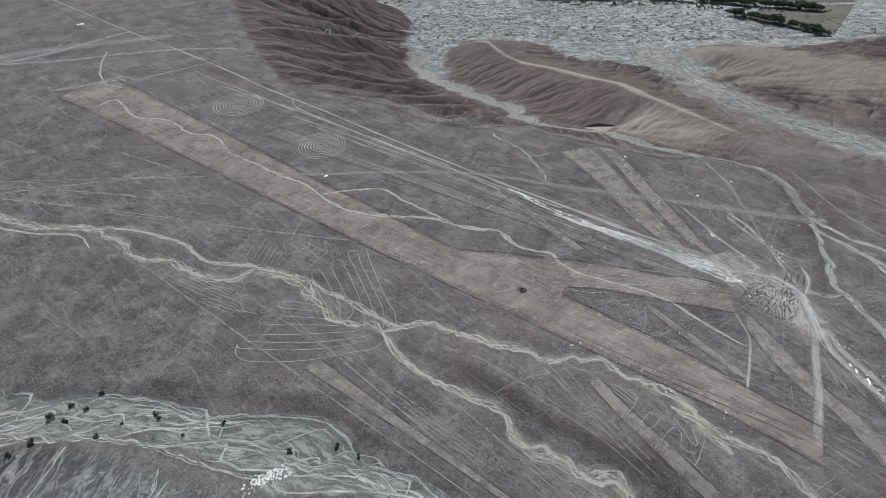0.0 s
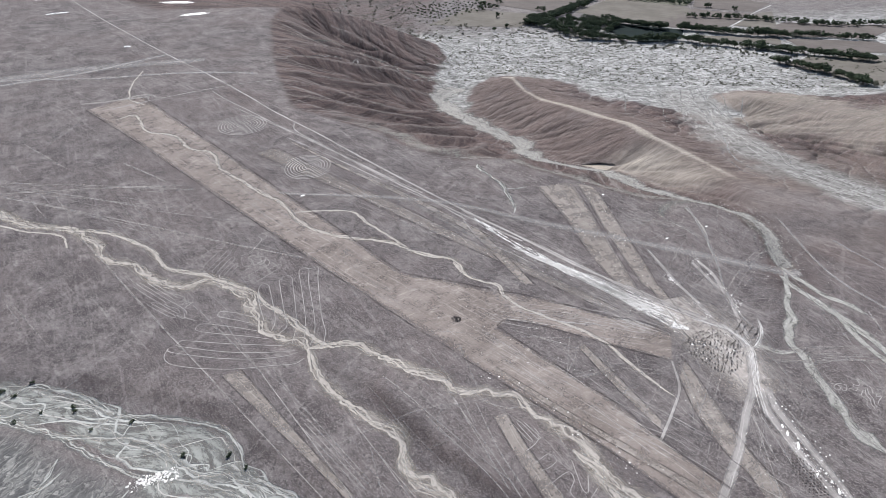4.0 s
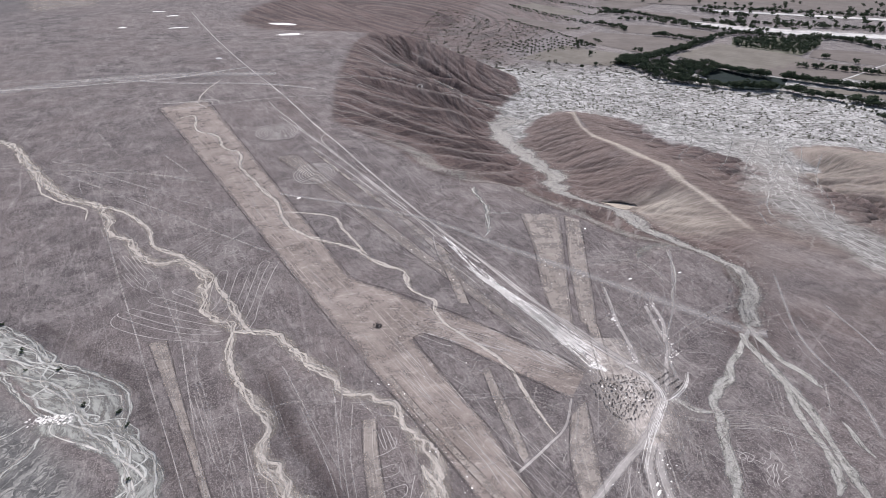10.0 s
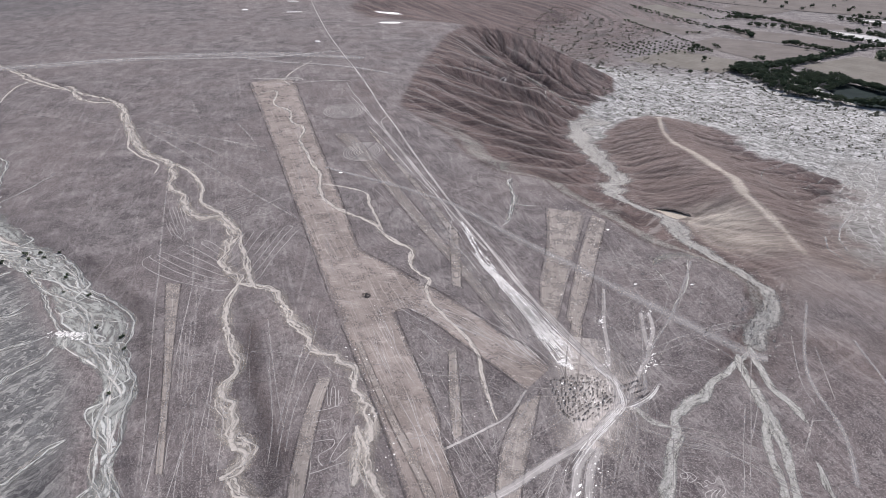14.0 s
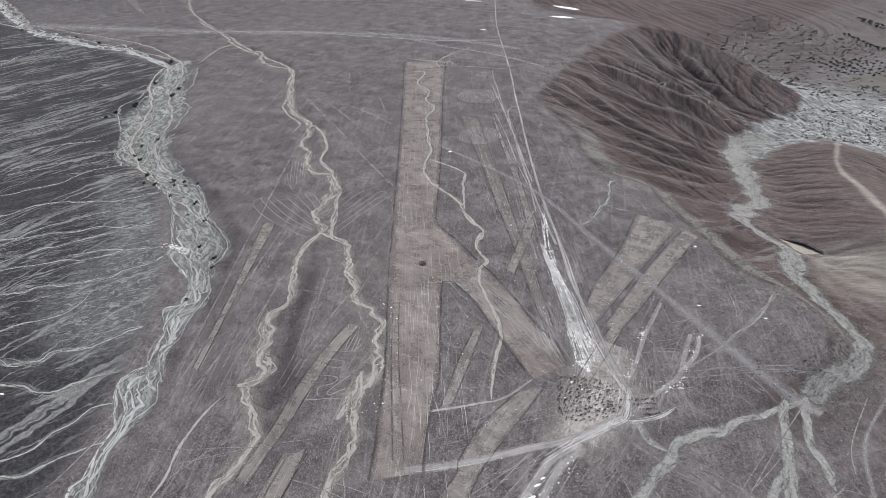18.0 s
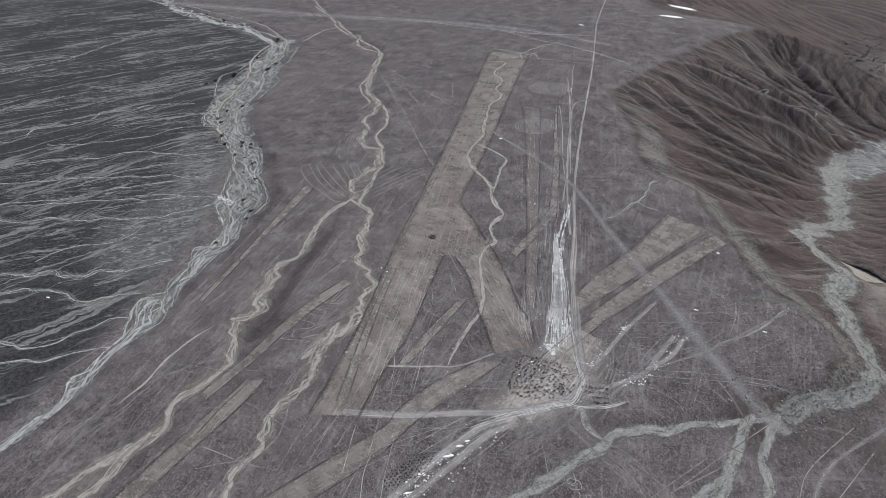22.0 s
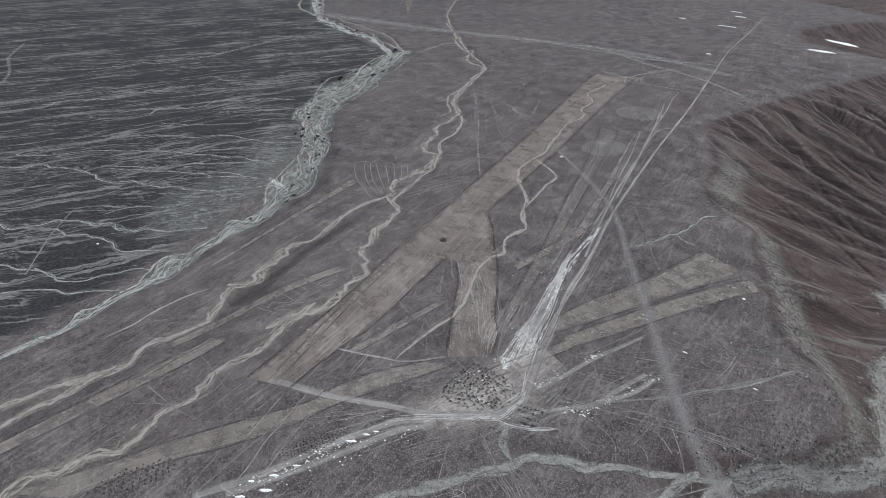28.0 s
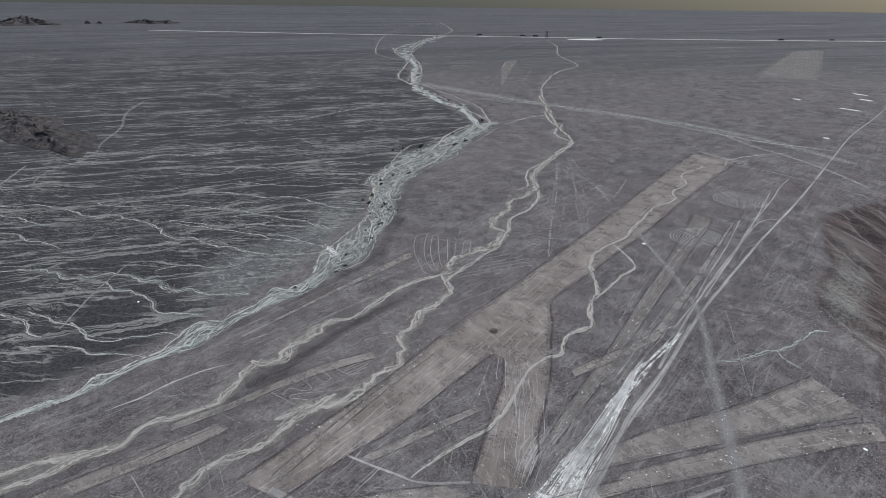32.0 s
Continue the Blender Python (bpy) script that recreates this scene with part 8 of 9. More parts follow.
def flecks(name, line, spread, n, low, high, label, seed):
    """Flat flecks of bare chalk strewn along a line."""
    r = np.random.default_rng(seed)
    p = glide(line, 0.5)
    q = p[r.integers(0, len(p), n)] + r.normal(0, spread, (n, 2))
    size = low + (high - low) * r.random(n) ** 3
    v, f = lumps(np.c_[q, ground_z(q[:, 0], q[:, 1]) + 0.09], size, 0.18, seed)
    put(name, mesh_of(name, v, f, SPECK), None, label, "chalk flecks", "", "stuff")


flecks("chalk_flecks", [(97, 145), (103, 143), (108, 140), (111, 145)], 4.0, 170, 0.06, 0.34, "white chalk flecks strewn among the stone heaps", 91)
flecks("chalk_flecks", [(119.5, 167), (116.0, 176.3), (113.4, 183.8), (110.8, 191.6)], 0.8, 110, 0.08, 0.36, "line of white chalk flecks along an old track", 92)
flecks("chalk_flecks", [(104.3, 166.0), (108.2, 157.3)], 0.7, 50, 0.1, 0.4, "white chalk flecks beside the track", 93)
flecks("chalk_flecks", [(117.5, 161.1), (119.0, 166.7)], 1.1, 60, 0.08, 0.34, "white chalk flecks at a crossing of tracks", 94)
flecks("chalk_flecks", [(99.8, 174.7), (98.0, 180.5)], 0.5, 40, 0.1, 0.45, "white chalk flecks on a thin line", 95)
flecks("chalk_flecks", [(118, 108), (122, 97), (126, 86), (130, 78)], 1.0, 130, 0.08, 0.34, "white chalk flecks beside the rows of dark lumps", 96)
flecks("chalk_flecks", [(20, 150), (60, 130), (110, 112)], 9.0, 160, 0.06, 0.25, "scattered white flecks on the cleared trapezoid", 97)
flecks("chalk_flecks", [(46, 190), (70, 174), (98, 153)], 2.4, 160, 0.06, 0.3, "white flecks in the chalky scraped strip", 98)
flecks("chalk_flecks", [(-50, 77.5), (-47, 80), (-42, 82)], 1.0, 190, 0.1, 0.55, "cluster of white chalk flecks in the river bed", 99)
RIGHT_STRIPS = ([(59.6, 244.3), (68.7, 210.8), (76.6, 189), (82.9, 173.3)], [(74.1, 245.5), (81.1, 214.3), (86.8, 192), (91.9, 171.8)])
for k, course in enumerate(RIGHT_STRIPS):
    flecks("chalk_flecks", course, 2.6 - 1.2 * k, 170, 0.05, 0.3, "pale flecks worn into the scraped strip", 120 + k)
flecks("chalk_flecks", [(30.1, 127.1), (55.4, 110.2), (80.4, 90.6)], 1.6, 150, 0.05, 0.32, "pale flecks along the trapezoid's worn edge", 122)
flecks("chalk_flecks", [(-48.7, 236.5), (17.2, 197.3), (59.4, 169.8), (75.2, 159)], 2.2, 150, 0.05, 0.32, "pale flecks on the narrow trapezoid strip", 123)
flecks("chalk_flecks", [(115.8, 124.4), (119.2, 110.2), (123.6, 97), (127.3, 87.3)], 1.6, 170, 0.06, 0.36, "white flecks on the old vehicle track", 124)
WHITE_TRACE = cleared_material("white_scrape", (0.36, 0.346, 0.327), (0.52, 0.502, 0.478), (0.66, 0.64, 0.615), 0.9, (0.5, 1.05))

RUT = cleared_material("pale_rut", (0.27, 0.253, 0.238), (0.36, 0.34, 0.322), (0.46, 0.438, 0.415), 0.85, (0.4, 1.05))


def traces(name, line, spread, n, width, material, label, seed, part_of=0.55):
    """Thin ruts that run side by side along a course, each over a part of it."""
    r = np.random.default_rng(seed)
    p = glide(line, 1.0)
    tang = np.gradient(p, axis=0)
    side = np.stack([-tang[:, 1], tang[:, 0]], 1) / (np.hypot(*tang.T)[:, None] + 1e-9)
    grow = np.linspace(*(spread if isinstance(spread, tuple) else (spread, spread)), len(p))
    all_v, all_f, all_r, all_u, base = [], [], [], [], 0
    for k in range(n):
        m = max(5, int(len(p) * r.uniform(part_of * 0.5, part_of * 1.4)))
        m = min(m, len(p))
        i0 = r.integers(0, len(p) - m + 1)
        s = np.arange(i0, i0 + m)
        off = np.clip(r.normal(0, 0.5), -1.1, 1.1) + 0.22 * value_noise(s / 11, s * 0.0, seed + k)
        c = p[s] + side[s] * (grow[s] * off)[:, None]
        h = width * r.uniform(0.3, 0.9) * np.minimum(1, np.minimum(np.arange(m), m - 1 - np.arange(m)) / 3 + 0.1) * (1 + value_noise(s / 3, s * 0.0, k))
        all_v.append(np.stack([c + side[s] * h[:, None], c, c - side[s] * h[:, None]], 1).reshape(-1, 2))
        i = np.arange(m - 1)[:, None] * 3 + base
        all_f += [np.hstack([i, i + 1, i + 4, i + 3]), np.hstack([i + 1, i + 2, i + 5, i + 4])]
        all_r.append(np.tile([1.0, 0.0, 1.0], m))
        all_u.append(np.stack([np.repeat(s * 1.0, 3), np.tile([0, 0.2, 0.4], m)], 1))
        base += 3 * m
    xy = np.vstack(all_v)
    v = np.c_[xy, ground_z(xy[:, 0], xy[:, 1]) + 0.105]
    put(name, mesh_of(name, v, np.vstack(all_f), material, True, (("rim", np.concatenate(all_r)),), np.vstack(all_u)), None, label, "wheel ruts", "", "stuff")


RIGHT_BUNDLE = [(81.2, 210.4), (94.3, 216.1), (108.1, 217.9)]
NEAR_BUNDLE = [(101.5, 173.4), (105.7, 185.8), (107.3, 204.9)]
traces("white_ruts", [(40, 194), (63.4, 179.0), (77.7, 169.2), (87.4, 161.8), (97, 155.5)], (0.8, 3.6), 76, 0.24, WHITE_TRACE, "dense white ruts scraped into the chalky strip", 101)
traces("white_ruts", [(100, 157.5), (106.8, 154.4), (111.1, 152.8), (114.2, 149.3), (116.7, 144.9), (115.9, 138.4), (114.7, 132.3), (113.5, 124.5), (113.0, 116.8)], 1.1, 22, 0.17, WHITE_TRACE, "white wheel ruts curving round the stone heaps", 102, 0.4)
traces("white_ruts", [(123.3, 158.5), (122.9, 153.2), (121.0, 148.2), (117, 143)], 0.9, 12, 0.16, WHITE_TRACE, "white wheel ruts curving past the heaps", 103, 0.7)
traces("pale_ruts", [(70, 160), (82.6, 151.6), (93, 147)], 4.0, 34, 0.17, RUT, "pale curved ruts at the fork of the trapezoid", 104, 0.4)
traces("pale_ruts", [(24, 150), (60, 122), (95, 96), (125, 76)], 9.0, 26, 0.17, RUT, "pale ruts along the west arm of the trapezoid", 105, 0.22)
traces("pale_ruts", [(28, 155), (60, 152), (88, 148)], 6.0, 30, 0.17, RUT, "pale ruts along the east arm of the trapezoid", 106, 0.3)
traces("pale_ruts", [(-60, 268), (0, 221), (50, 181), (95, 147)], (3.0, 7.0), 60, 0.22, LINE, "long pale ruts running beside the chalky strip", 107, 0.25)
traces("pale_ruts", [(-150, 290), (-60, 205), (10, 150)], 8.0, 24, 0.2, LINE, "faint pale ruts along the great trapezoid", 108, 0.2)
traces("pale_ruts", [(96, 172), (112, 158), (120, 140), (124, 118)], 9.0, 80, 0.18, LINE, "pale trampled ruts round the stone heaps", 113, 0.35)
traces("white_ruts", [(-228.6, 323.0), (-211.9, 327.7), (-193, 336.0), (-185, 328)], 3.2, 46, 0.34, RUT, "pale broken earth at the far end of the trapezoid", 114, 0.35)
traces("pale_ruts", RIGHT_BUNDLE, 5.0, 30, 0.18, LINE, "bundle of thin pale lines running to the plateau rim", 111, 0.6)
traces("pale_ruts", NEAR_BUNDLE, 7.0, 26, 0.16, LINE, "thin pale lines crossing beside the chalk flecks", 112, 0.5)
traces("pale_ruts", [(60, 110), (100, 70), (140, 30), (170, 0)], 14.0, 30, 0.18, LINE, "pale ruts and scrapes along the diagonal strips", 109, 0.3)
traces("pale_ruts", [(-80, 150), (-20, 105), (60, 45), (120, 0)], 9.0, 8, 0.18, LINE, "pale ruts along the edge of the river terrace", 110, 0.3)


def stone_ring(x, y):
    """A dark pile of stones within a low ring, on the trapezoid."""
    root = put("stone_pile", None, None, "dark ring of piled stones on the cleared trapezoid", "stone pile")
    z = float(ground_z(x, y)[0])
    r = np.random.default_rng(58)
    a = r.random(90) * math.tau
    d = r.normal(1.35, 0.22, 90)
    v, f = lumps(np.c_[x + d * np.cos(a), y + 0.8 * d * np.sin(a), np.full(90, z + 0.12)], r.uniform(0.10, 0.26, 90), 0.8, 59)
    put("ring", mesh_of("ring", v, f, STONES), root)
    a = r.random(40) * math.tau
    d = r.random(40) * 0.55
    v, f = lumps(np.c_[x + d * np.cos(a), y + d * np.sin(a), z + 0.1 + 0.5 * (0.6 - d)], r.uniform(0.12, 0.26, 40), 0.8, 60)
    put("heap", mesh_of("heap", v, f, STONES), root)


stone_ring(24.3, 147.4)


def dots(name, poly, pitch, turn, size, label):
    c, s = [], []
    xs, ys = [p[0] for p in poly], [p[1] for p in poly]
    mx, my = sum(xs) / len(xs), sum(ys) / len(ys)
    r = np.random.default_rng(51)
    ct, st = math.cos(turn), math.sin(turn)
    for i in range(-20, 21):
        for j in range(-20, 21):
            u, v = i * pitch + (j % 2) * pitch / 2, j * pitch * 0.8
            x, y = mx + u * ct - v * st + r.normal(0, 0.08), my + u * st + v * ct + r.normal(0, 0.08)
            if inside(poly, x, y):
                c.append((x, y, float(ground_z(x, y)[0]) + 0.1))
                s.append(size * r.uniform(0.7, 1.2))
    v, f = lumps(c, s, 0.45, 52)
    put(name, mesh_of(name, v, f, STONES), None, label, "stone heaps", "", "stuff")


# dark raised lumps stand in for rows of small pits
dots("pit_dots", [(113.6, 100.8), (116.5, 105.4), (120.5, 100.0), (120.2, 90.6), (116.6, 92.0)], 1.0, 1.2, 0.33, "rows of small dark lumps in a grid, standing in for pits")
dots("pit_dots", [(115.5, 66.5), (119.0, 69.0), (125.0, 58.5), (123.0, 50.0), (118.0, 55.0)], 1.35, 1.1, 0.42, "rows of dark lumps in a grid beside the strip, standing in for pits")


def patch(name, x, y, long, wide, turn, material, label, category, lift=0.12, seed=1):
    """A low uneven patch with ragged rims."""
    r = np.random.default_rng(seed + round(abs(x) * 3))
    n, rings = 26, 3
    verts, faces = [(x, y, 0)], []
    ragged = 0.7 + 0.5 * r.random(n)
    for ring in range(1, rings + 1):
        for k in range(n):
            a = math.tau * k / n
            u, v = long / 2 * ring / rings * math.cos(a) * ragged[k], wide / 2 * ring / rings * math.sin(a) * ragged[(k * 7) % n]
            verts.append((x + u * math.cos(turn) - v * math.sin(turn), y + u * math.sin(turn) + v * math.cos(turn), 0))
    for k in range(n):
        faces.append((0, 1 + k, 1 + (k + 1) % n))
        for ring in range(rings - 1):
            a, b = 1 + ring * n + k, 1 + ring * n + (k + 1) % n
            faces.append((a, a + n, b + n, b))
    v = np.array(verts)
    v[:, 2] = ground_z(v[:, 0], v[:, 1]) + lift
    v[1 + (rings - 1) * n :, 2] -= lift * 0.9
    put(name, mesh_of(name, v, faces, material, True), None, label, category)


for x, y, long, wide in ((118.2, 107.6, 3.2, 0.9), (116.8, 111.4, 2.4, 0.7), (116.3, 113.8, 1.6, 0.6), (119.9, 99.6, 2.6, 0.7), (123.2, 95.1, 2.2, 0.6), (125.0, 90.2, 2.6, 0.9), (125.7, 85.3, 2.0, 0.8), (128.7, 88.6, 3.0, 0.9), (129.5, 83.3, 2.4, 0.8)):
    patch("chalk_patch", x, y, long, wide, 1.35, CHALK, "bright white patch of bare chalk beside the track", "earth patch", 0.12)
for x, y, long, wide in ((3.7, 17.0, 1.6, 0.7), (81.1, 237.6, 1.3, 0.9), (102.7, 204.0, 1.5, 0.7), (120.1, 214.1, 1.5, 0.6), (-54.0, 224.8, 2.2, 1.1)):
    patch("white_patch", x, y, long, wide, 0.7, CHALK, "small bright white patch on dark gravel", "earth patch")
for x, y, long, wide, turn in ((-328, 632, 34, 18, 0.5), (-268, 556, 26, 13, 0.5), (-408, 552, 20, 3, 0.7), (-468, 531, 9, 3, 0.6), (-502, 625, 16, 3, 0.6), (-464, 607, 14, 3, 0.6), (-269, 442, 6, 2.5, 0.4)):
    patch("salt_patch", x, y, long, wide, turn, CHALK, "bright white salt patch on the far plain", "salt patch", 0.5)


# ---------------------------------------------------------------- shrubs of the river bed, trees and hedges of the valley
def foliage(name, lobes, n, leaf, material, seed):
    """A crown of many small clumps over several lobes, with an uneven outline and gaps."""
    r = np.random.default_rng(seed)
    c, s = [], []
    for _ in range(n):
        x, y, z, rx, rz = lobes[r.integers(len(lobes))]
        d = r.normal(size=3)
        d /= np.linalg.norm(d)
        q = r.uniform(0.55, 1.05)
        c.append((x + d[0] * rx * q, y + d[1] * rx * q, z + d[2] * rz * q))
        s.append(leaf * r.uniform(0.5, 1.3))
    v, f = lumps(c, s, 0.75, seed)
    return mesh_of(name, v, f, material)


def stem(name, tall, thick, limbs, seed):
    """A tapered trunk that bends a little and forks into limbs."""
    r = np.random.default_rng(seed)
    verts, faces = [], []

    def tube(a, b, ra, rb):
        base, steps, sides = len(verts), 4, 6
        bend = Vector((r.normal(0, 0.05), r.normal(0, 0.05), 0)) * (b - a).length
        for k in range(steps + 1):
            q = k / steps
            c = a.lerp(b, q) + bend * math.sin(math.pi * q)
            for j in range(sides):
                t = math.tau * j / sides
                w = ra + (rb - ra) * q
                verts.append((c.x + w * math.cos(t), c.y + w * math.sin(t), c.z))
        for k in range(steps):
            for j in range(sides):
                p = base + k * sides
                faces.append((p + j, p + (j + 1) % sides, p + sides + (j + 1) % sides, p + sides + j))

    fork = Vector((0, 0, tall * 0.45))
    tube(Vector((0, 0, -0.3)), fork, thick, thick * 0.7)
    for k in range(limbs):
        a = math.tau * k / limbs + r.uniform(-0.4, 0.4)
        tube(fork, Vector((math.cos(a) * tall * 0.45, math.sin(a) * tall * 0.45, tall * r.uniform(0.75, 0.95))), thick * 0.55, thick * 0.15)
    return mesh_of(name, verts, faces, BARK, True)


def tree_kind(k, tall, wide, label, material=LEAVES, n=150):
    r = np.random.default_rng(90 + k)
    root = put("tree", None, None, label, "tree", "trees of the valley fields")
    put("trunk", stem("trunk", tall, tall * 0.035, 4, k), root)
    lobes = [(r.normal(0, wide * 0.22), r.normal(0, wide * 0.22), tall * r.uniform(0.5, 0.8), wide * r.uniform(0.24, 0.36), tall * r.uniform(0.18, 0.28)) for _ in range(6)]
    put("crown", foliage("crown", lobes, n, wide * 0.085, material, 120 + k), root)
    return root


def stand(ob, x, y, size=1.0, turn=0.0, sink=0.1):
    return Matrix.LocRotScale((x, y, float(ground_z(x, y)[0]) - sink), Euler((0, 0, turn)), (size, size, size))


KINDS = [tree_kind(0, 6.5, 9.5, "broad dark green tree with a dense crown"), tree_kind(1, 5.5, 8.0, "rounded dusty green tree at a field edge"), tree_kind(2, 7.5, 8.5, "tall dark green tree in a hedge row"), tree_kind(3, 4.0, 6.0, "low spreading grey-green tree", DRY_LEAVES)]
SPOTS = []
rng = np.random.default_rng(77)


def tree_row(points, gap, jitter=1.2):
    for x, y in glide(points, gap * 0.55):
        SPOTS.append((x + rng.normal(0, jitter), y + rng.normal(0, jitter)))


tree_row([(45, 809), (72, 848), (93, 881), (115, 915), (147, 970), (177, 1032)], 5.5, 2.2)
tree_row([(53, 805), (80, 844), (101, 876), (131, 927)], 7, 2.5)
tree_row([(-153, 1036), (-107, 1007), (-66, 983), (-25, 949)], 7, 2)
tree_row([(-53, 1015), (-32, 1034)], 6, 2)
tree_row([(-186, 1176), (-138, 1155), (-79, 1120), (-26, 1093), (24, 1068), (37, 1046)], 7, 2.5)
tree_row([(-171, 1160), (-99, 1115), (-24, 1077)], 9, 3)
tree_row([(-65, 1197), (-35, 1166), (-7, 1197), (24, 1192)], 8, 2)
tree_row([(-183, 1261), (-91, 1260), (-43, 1235), (23, 1204)], 10, 3)
tree_row([(18, 1142), (66, 1142), (114, 1120), (159, 1099)], 9, 2.5)
tree_row([(81, 1018), (115, 1013), (147, 990)], 7, 2)
tree_row([(151, 852), (171, 829), (196, 806), (220, 796)], 6.5, 1.5)
tree_row([(239, 795), (262, 788), (284, 776), (311, 769), (347, 766)], 4.5, 1.6)
tree_row([(316, 1079), (338, 1066), (364, 1043), (393, 1006)], 7, 2.5)
tree_row([(235, 744), (258, 727), (279, 722), (311, 713)], 7, 2.2)
tree_row([(116, 756), (148, 743), (181, 740), (226, 744)], 7, 2)
tree_row([(144, 1284), (192, 1230), (235, 1228)], 10, 4)
tree_row([(156, 1163), (214, 1133), (254, 1102)], 9, 3)
tree_row([(178, 1037), (208, 1063), (243, 1080)], 7, 2)
tree_row([(309, 661), (341, 624), (363, 567)], 10, 1.5)
tree_row([(311, 713), (350, 693), (408, 664)], 7, 1.6)
tree_row([(347, 766), (403, 765), (449, 754)], 7, 1.6)
tree_row([(268, 862), (371, 842), (427, 825), (514, 835)], 8, 2)
tree_row([(-116, 1273), (33, 1208), (141, 1121)], 8, 2)
tree_row([(178, 1157), (317, 1157), (447, 1161)], 9, 3)
tree_row([(141, 1100), (249, 1062), (381, 1060)], 9, 3)
tree_row([(163, 1300), (336, 1292), (476, 1280)], 10, 4)
ROW_TREES = [(-128 + 9.5 * i + 6.5 * j + rng.normal(0, 0.8), 872 + 9.0 * i - 4.0 * j + rng.normal(0, 0.8)) for i in range(9) for j in range(10)]
SPOTS += scatter([(53, 808), (108, 848), (132, 768), (142, 755), (116, 743), (83, 772)], 46, 84, 6.0)
SPOTS += scatter([(116, 833), (151, 845), (174, 824), (152, 778), (129, 764)], 40, 85, 4.5)
SPOTS += [(5, 943), (10, 940), (64, 895), (73, 890), (303, 926), (308, 928), (335, 901), (9, 849), (24, 792), (9, 776)]
SPOTS.sort(key=lambda p: math.hypot(p[0] - 60, p[1]))
MORE_TREES, SPOTS = SPOTS[285:], SPOTS[:285]
for k, (x, y) in enumerate(SPOTS):
    copy_thing(KINDS[int(rng.integers(0, 3)) if k % 9 else 3], stand(KINDS[0], x, y, rng.uniform(0.9, 1.5), rng.uniform(0, 6.2)))
for k, ob in enumerate(KINDS):
    ob.matrix_world = stand(ob, (234, 316, 153, 115)[k], (991, 765, 801, 995)[k])
FAR_TREES = ROW_TREES + MORE_TREES + scatter([(197, 1024), (314, 1065), (312, 1010), (279, 938), (194, 981)], 130, 79, 5.5) + scatter([(167, 1360), (491, 1375), (428, 1124), (244, 1090), (171, 1178)], 90, 86, 9.0) + scatter([(-200, 1330), (700, 1330), (900, 2100), (-300, 2100)], 260, 80, 12.0)
c, s = [], []
for x, y in FAR_TREES:
    z, size = float(ground_z(x, y)[0]), rng.uniform(2.8, 4.8) if x > -20 else rng.uniform(1.2, 2.2)
    for _ in range(20):
        c.append((x + rng.normal(0, size * 0.45), y + rng.normal(0, size * 0.45), z + 0.7 + size * rng.uniform(0.3, 1.3)))
        s.append(size * rng.uniform(0.22, 0.42))
v, f = lumps(c, s, 0.8, 82)
put("far_trees", mesh_of("far_trees", v, f, LEAVES), None, "orchard rows and scattered dark trees up the valley", "trees", "", "stuff")


def shrub_kind(k):
    r = np.random.default_rng(140 + k)
    root = put("shrub", None, None, "small dark desert shrub growing in the dry river bed", "shrub", "shrubs of the river bed")
    put("stem", stem("stem", 1.1, 0.06, 3, 30 + k), root)
    lobes = [(r.normal(0, 0.3), r.normal(0, 0.3), r.uniform(0.35, 0.8), r.uniform(0.28, 0.45), r.uniform(0.22, 0.35)) for _ in range(5)]
    put("foliage", foliage("foliage", lobes, 120, 0.13, LEAVES, 150 + k), root)
    return root


SHRUBS = [shrub_kind(k) for k in range(3)]
SHRUBS[0].matrix_world, SHRUBS[1].matrix_world, SHRUBS[2].matrix_world = stand(SHRUBS[0], -82, 100), stand(SHRUBS[1], -80.6, 98.6), stand(SHRUBS[2], -62, 97)
BUSHES = [
    (-562, 94), (-493, 129), (-454, 141), (-342, 170), (-287, 141), (-251, 142), (-235, 103), (-242, 117), (-173, 110), (-168, 100), (-156, 93), (-149, 94), (-125, 91), (-111, 99),
    (-100, 107), (-90, 97), (-72, 93), (-228, 96), (-265, 151), (-10, 72), (-24, 86), (-107, 103), (-95, 93), (-30, 89), (-115, 87), (-111, 91), (-106, 98), (-102, 102), (-42, 88),
]
for k, (x, y) in enumerate(BUSHES):
    copy_thing(SHRUBS[k % 3], stand(SHRUBS[0], x, y, rng.uniform(0.7, 1.1) * (2.3 if x < -200 else 1.5 if x < -105 else 1.0), rng.uniform(0, 6.2)))


# ---------------------------------------------------------------- fields of the valley
def field_material(name, a, b, furrow, turn):
    m = Tree(name)
    p = m.place()
    rows = m.noise(m.stretched(p, 60.0, 1.4, 20.0, turn), 1.0, 3.0, 0.7)
    c = m.mix(m.ramp(m.noise(p, 0.03, 5.0, 0.7), 0.3, 0.7), a, b)
    c = m.mix(m.ramp(rows, 0.42, 0.62, 0.0, 0.5), c, furrow)
    return m.done(c, rows, 0.4, 0.3)


PLOUGHED = field_material("ploughed_brown_earth", (0.086, 0.075, 0.068), (0.118, 0.104, 0.095), (0.072, 0.063, 0.058), 20)
STUBBLE = field_material("dry_stubble", (0.094, 0.085, 0.073), (0.130, 0.119, 0.104), (0.078, 0.071, 0.06), -25)
GREEN_CROP = field_material("dark_green_crop", (0.005, 0.010, 0.010), (0.009, 0.016, 0.015), (0.003, 0.007, 0.006), 10)
ORCHARD = field_material("orchard_earth", (0.07, 0.072, 0.055), (0.13, 0.125, 0.10), (0.05, 0.055, 0.04), 30)


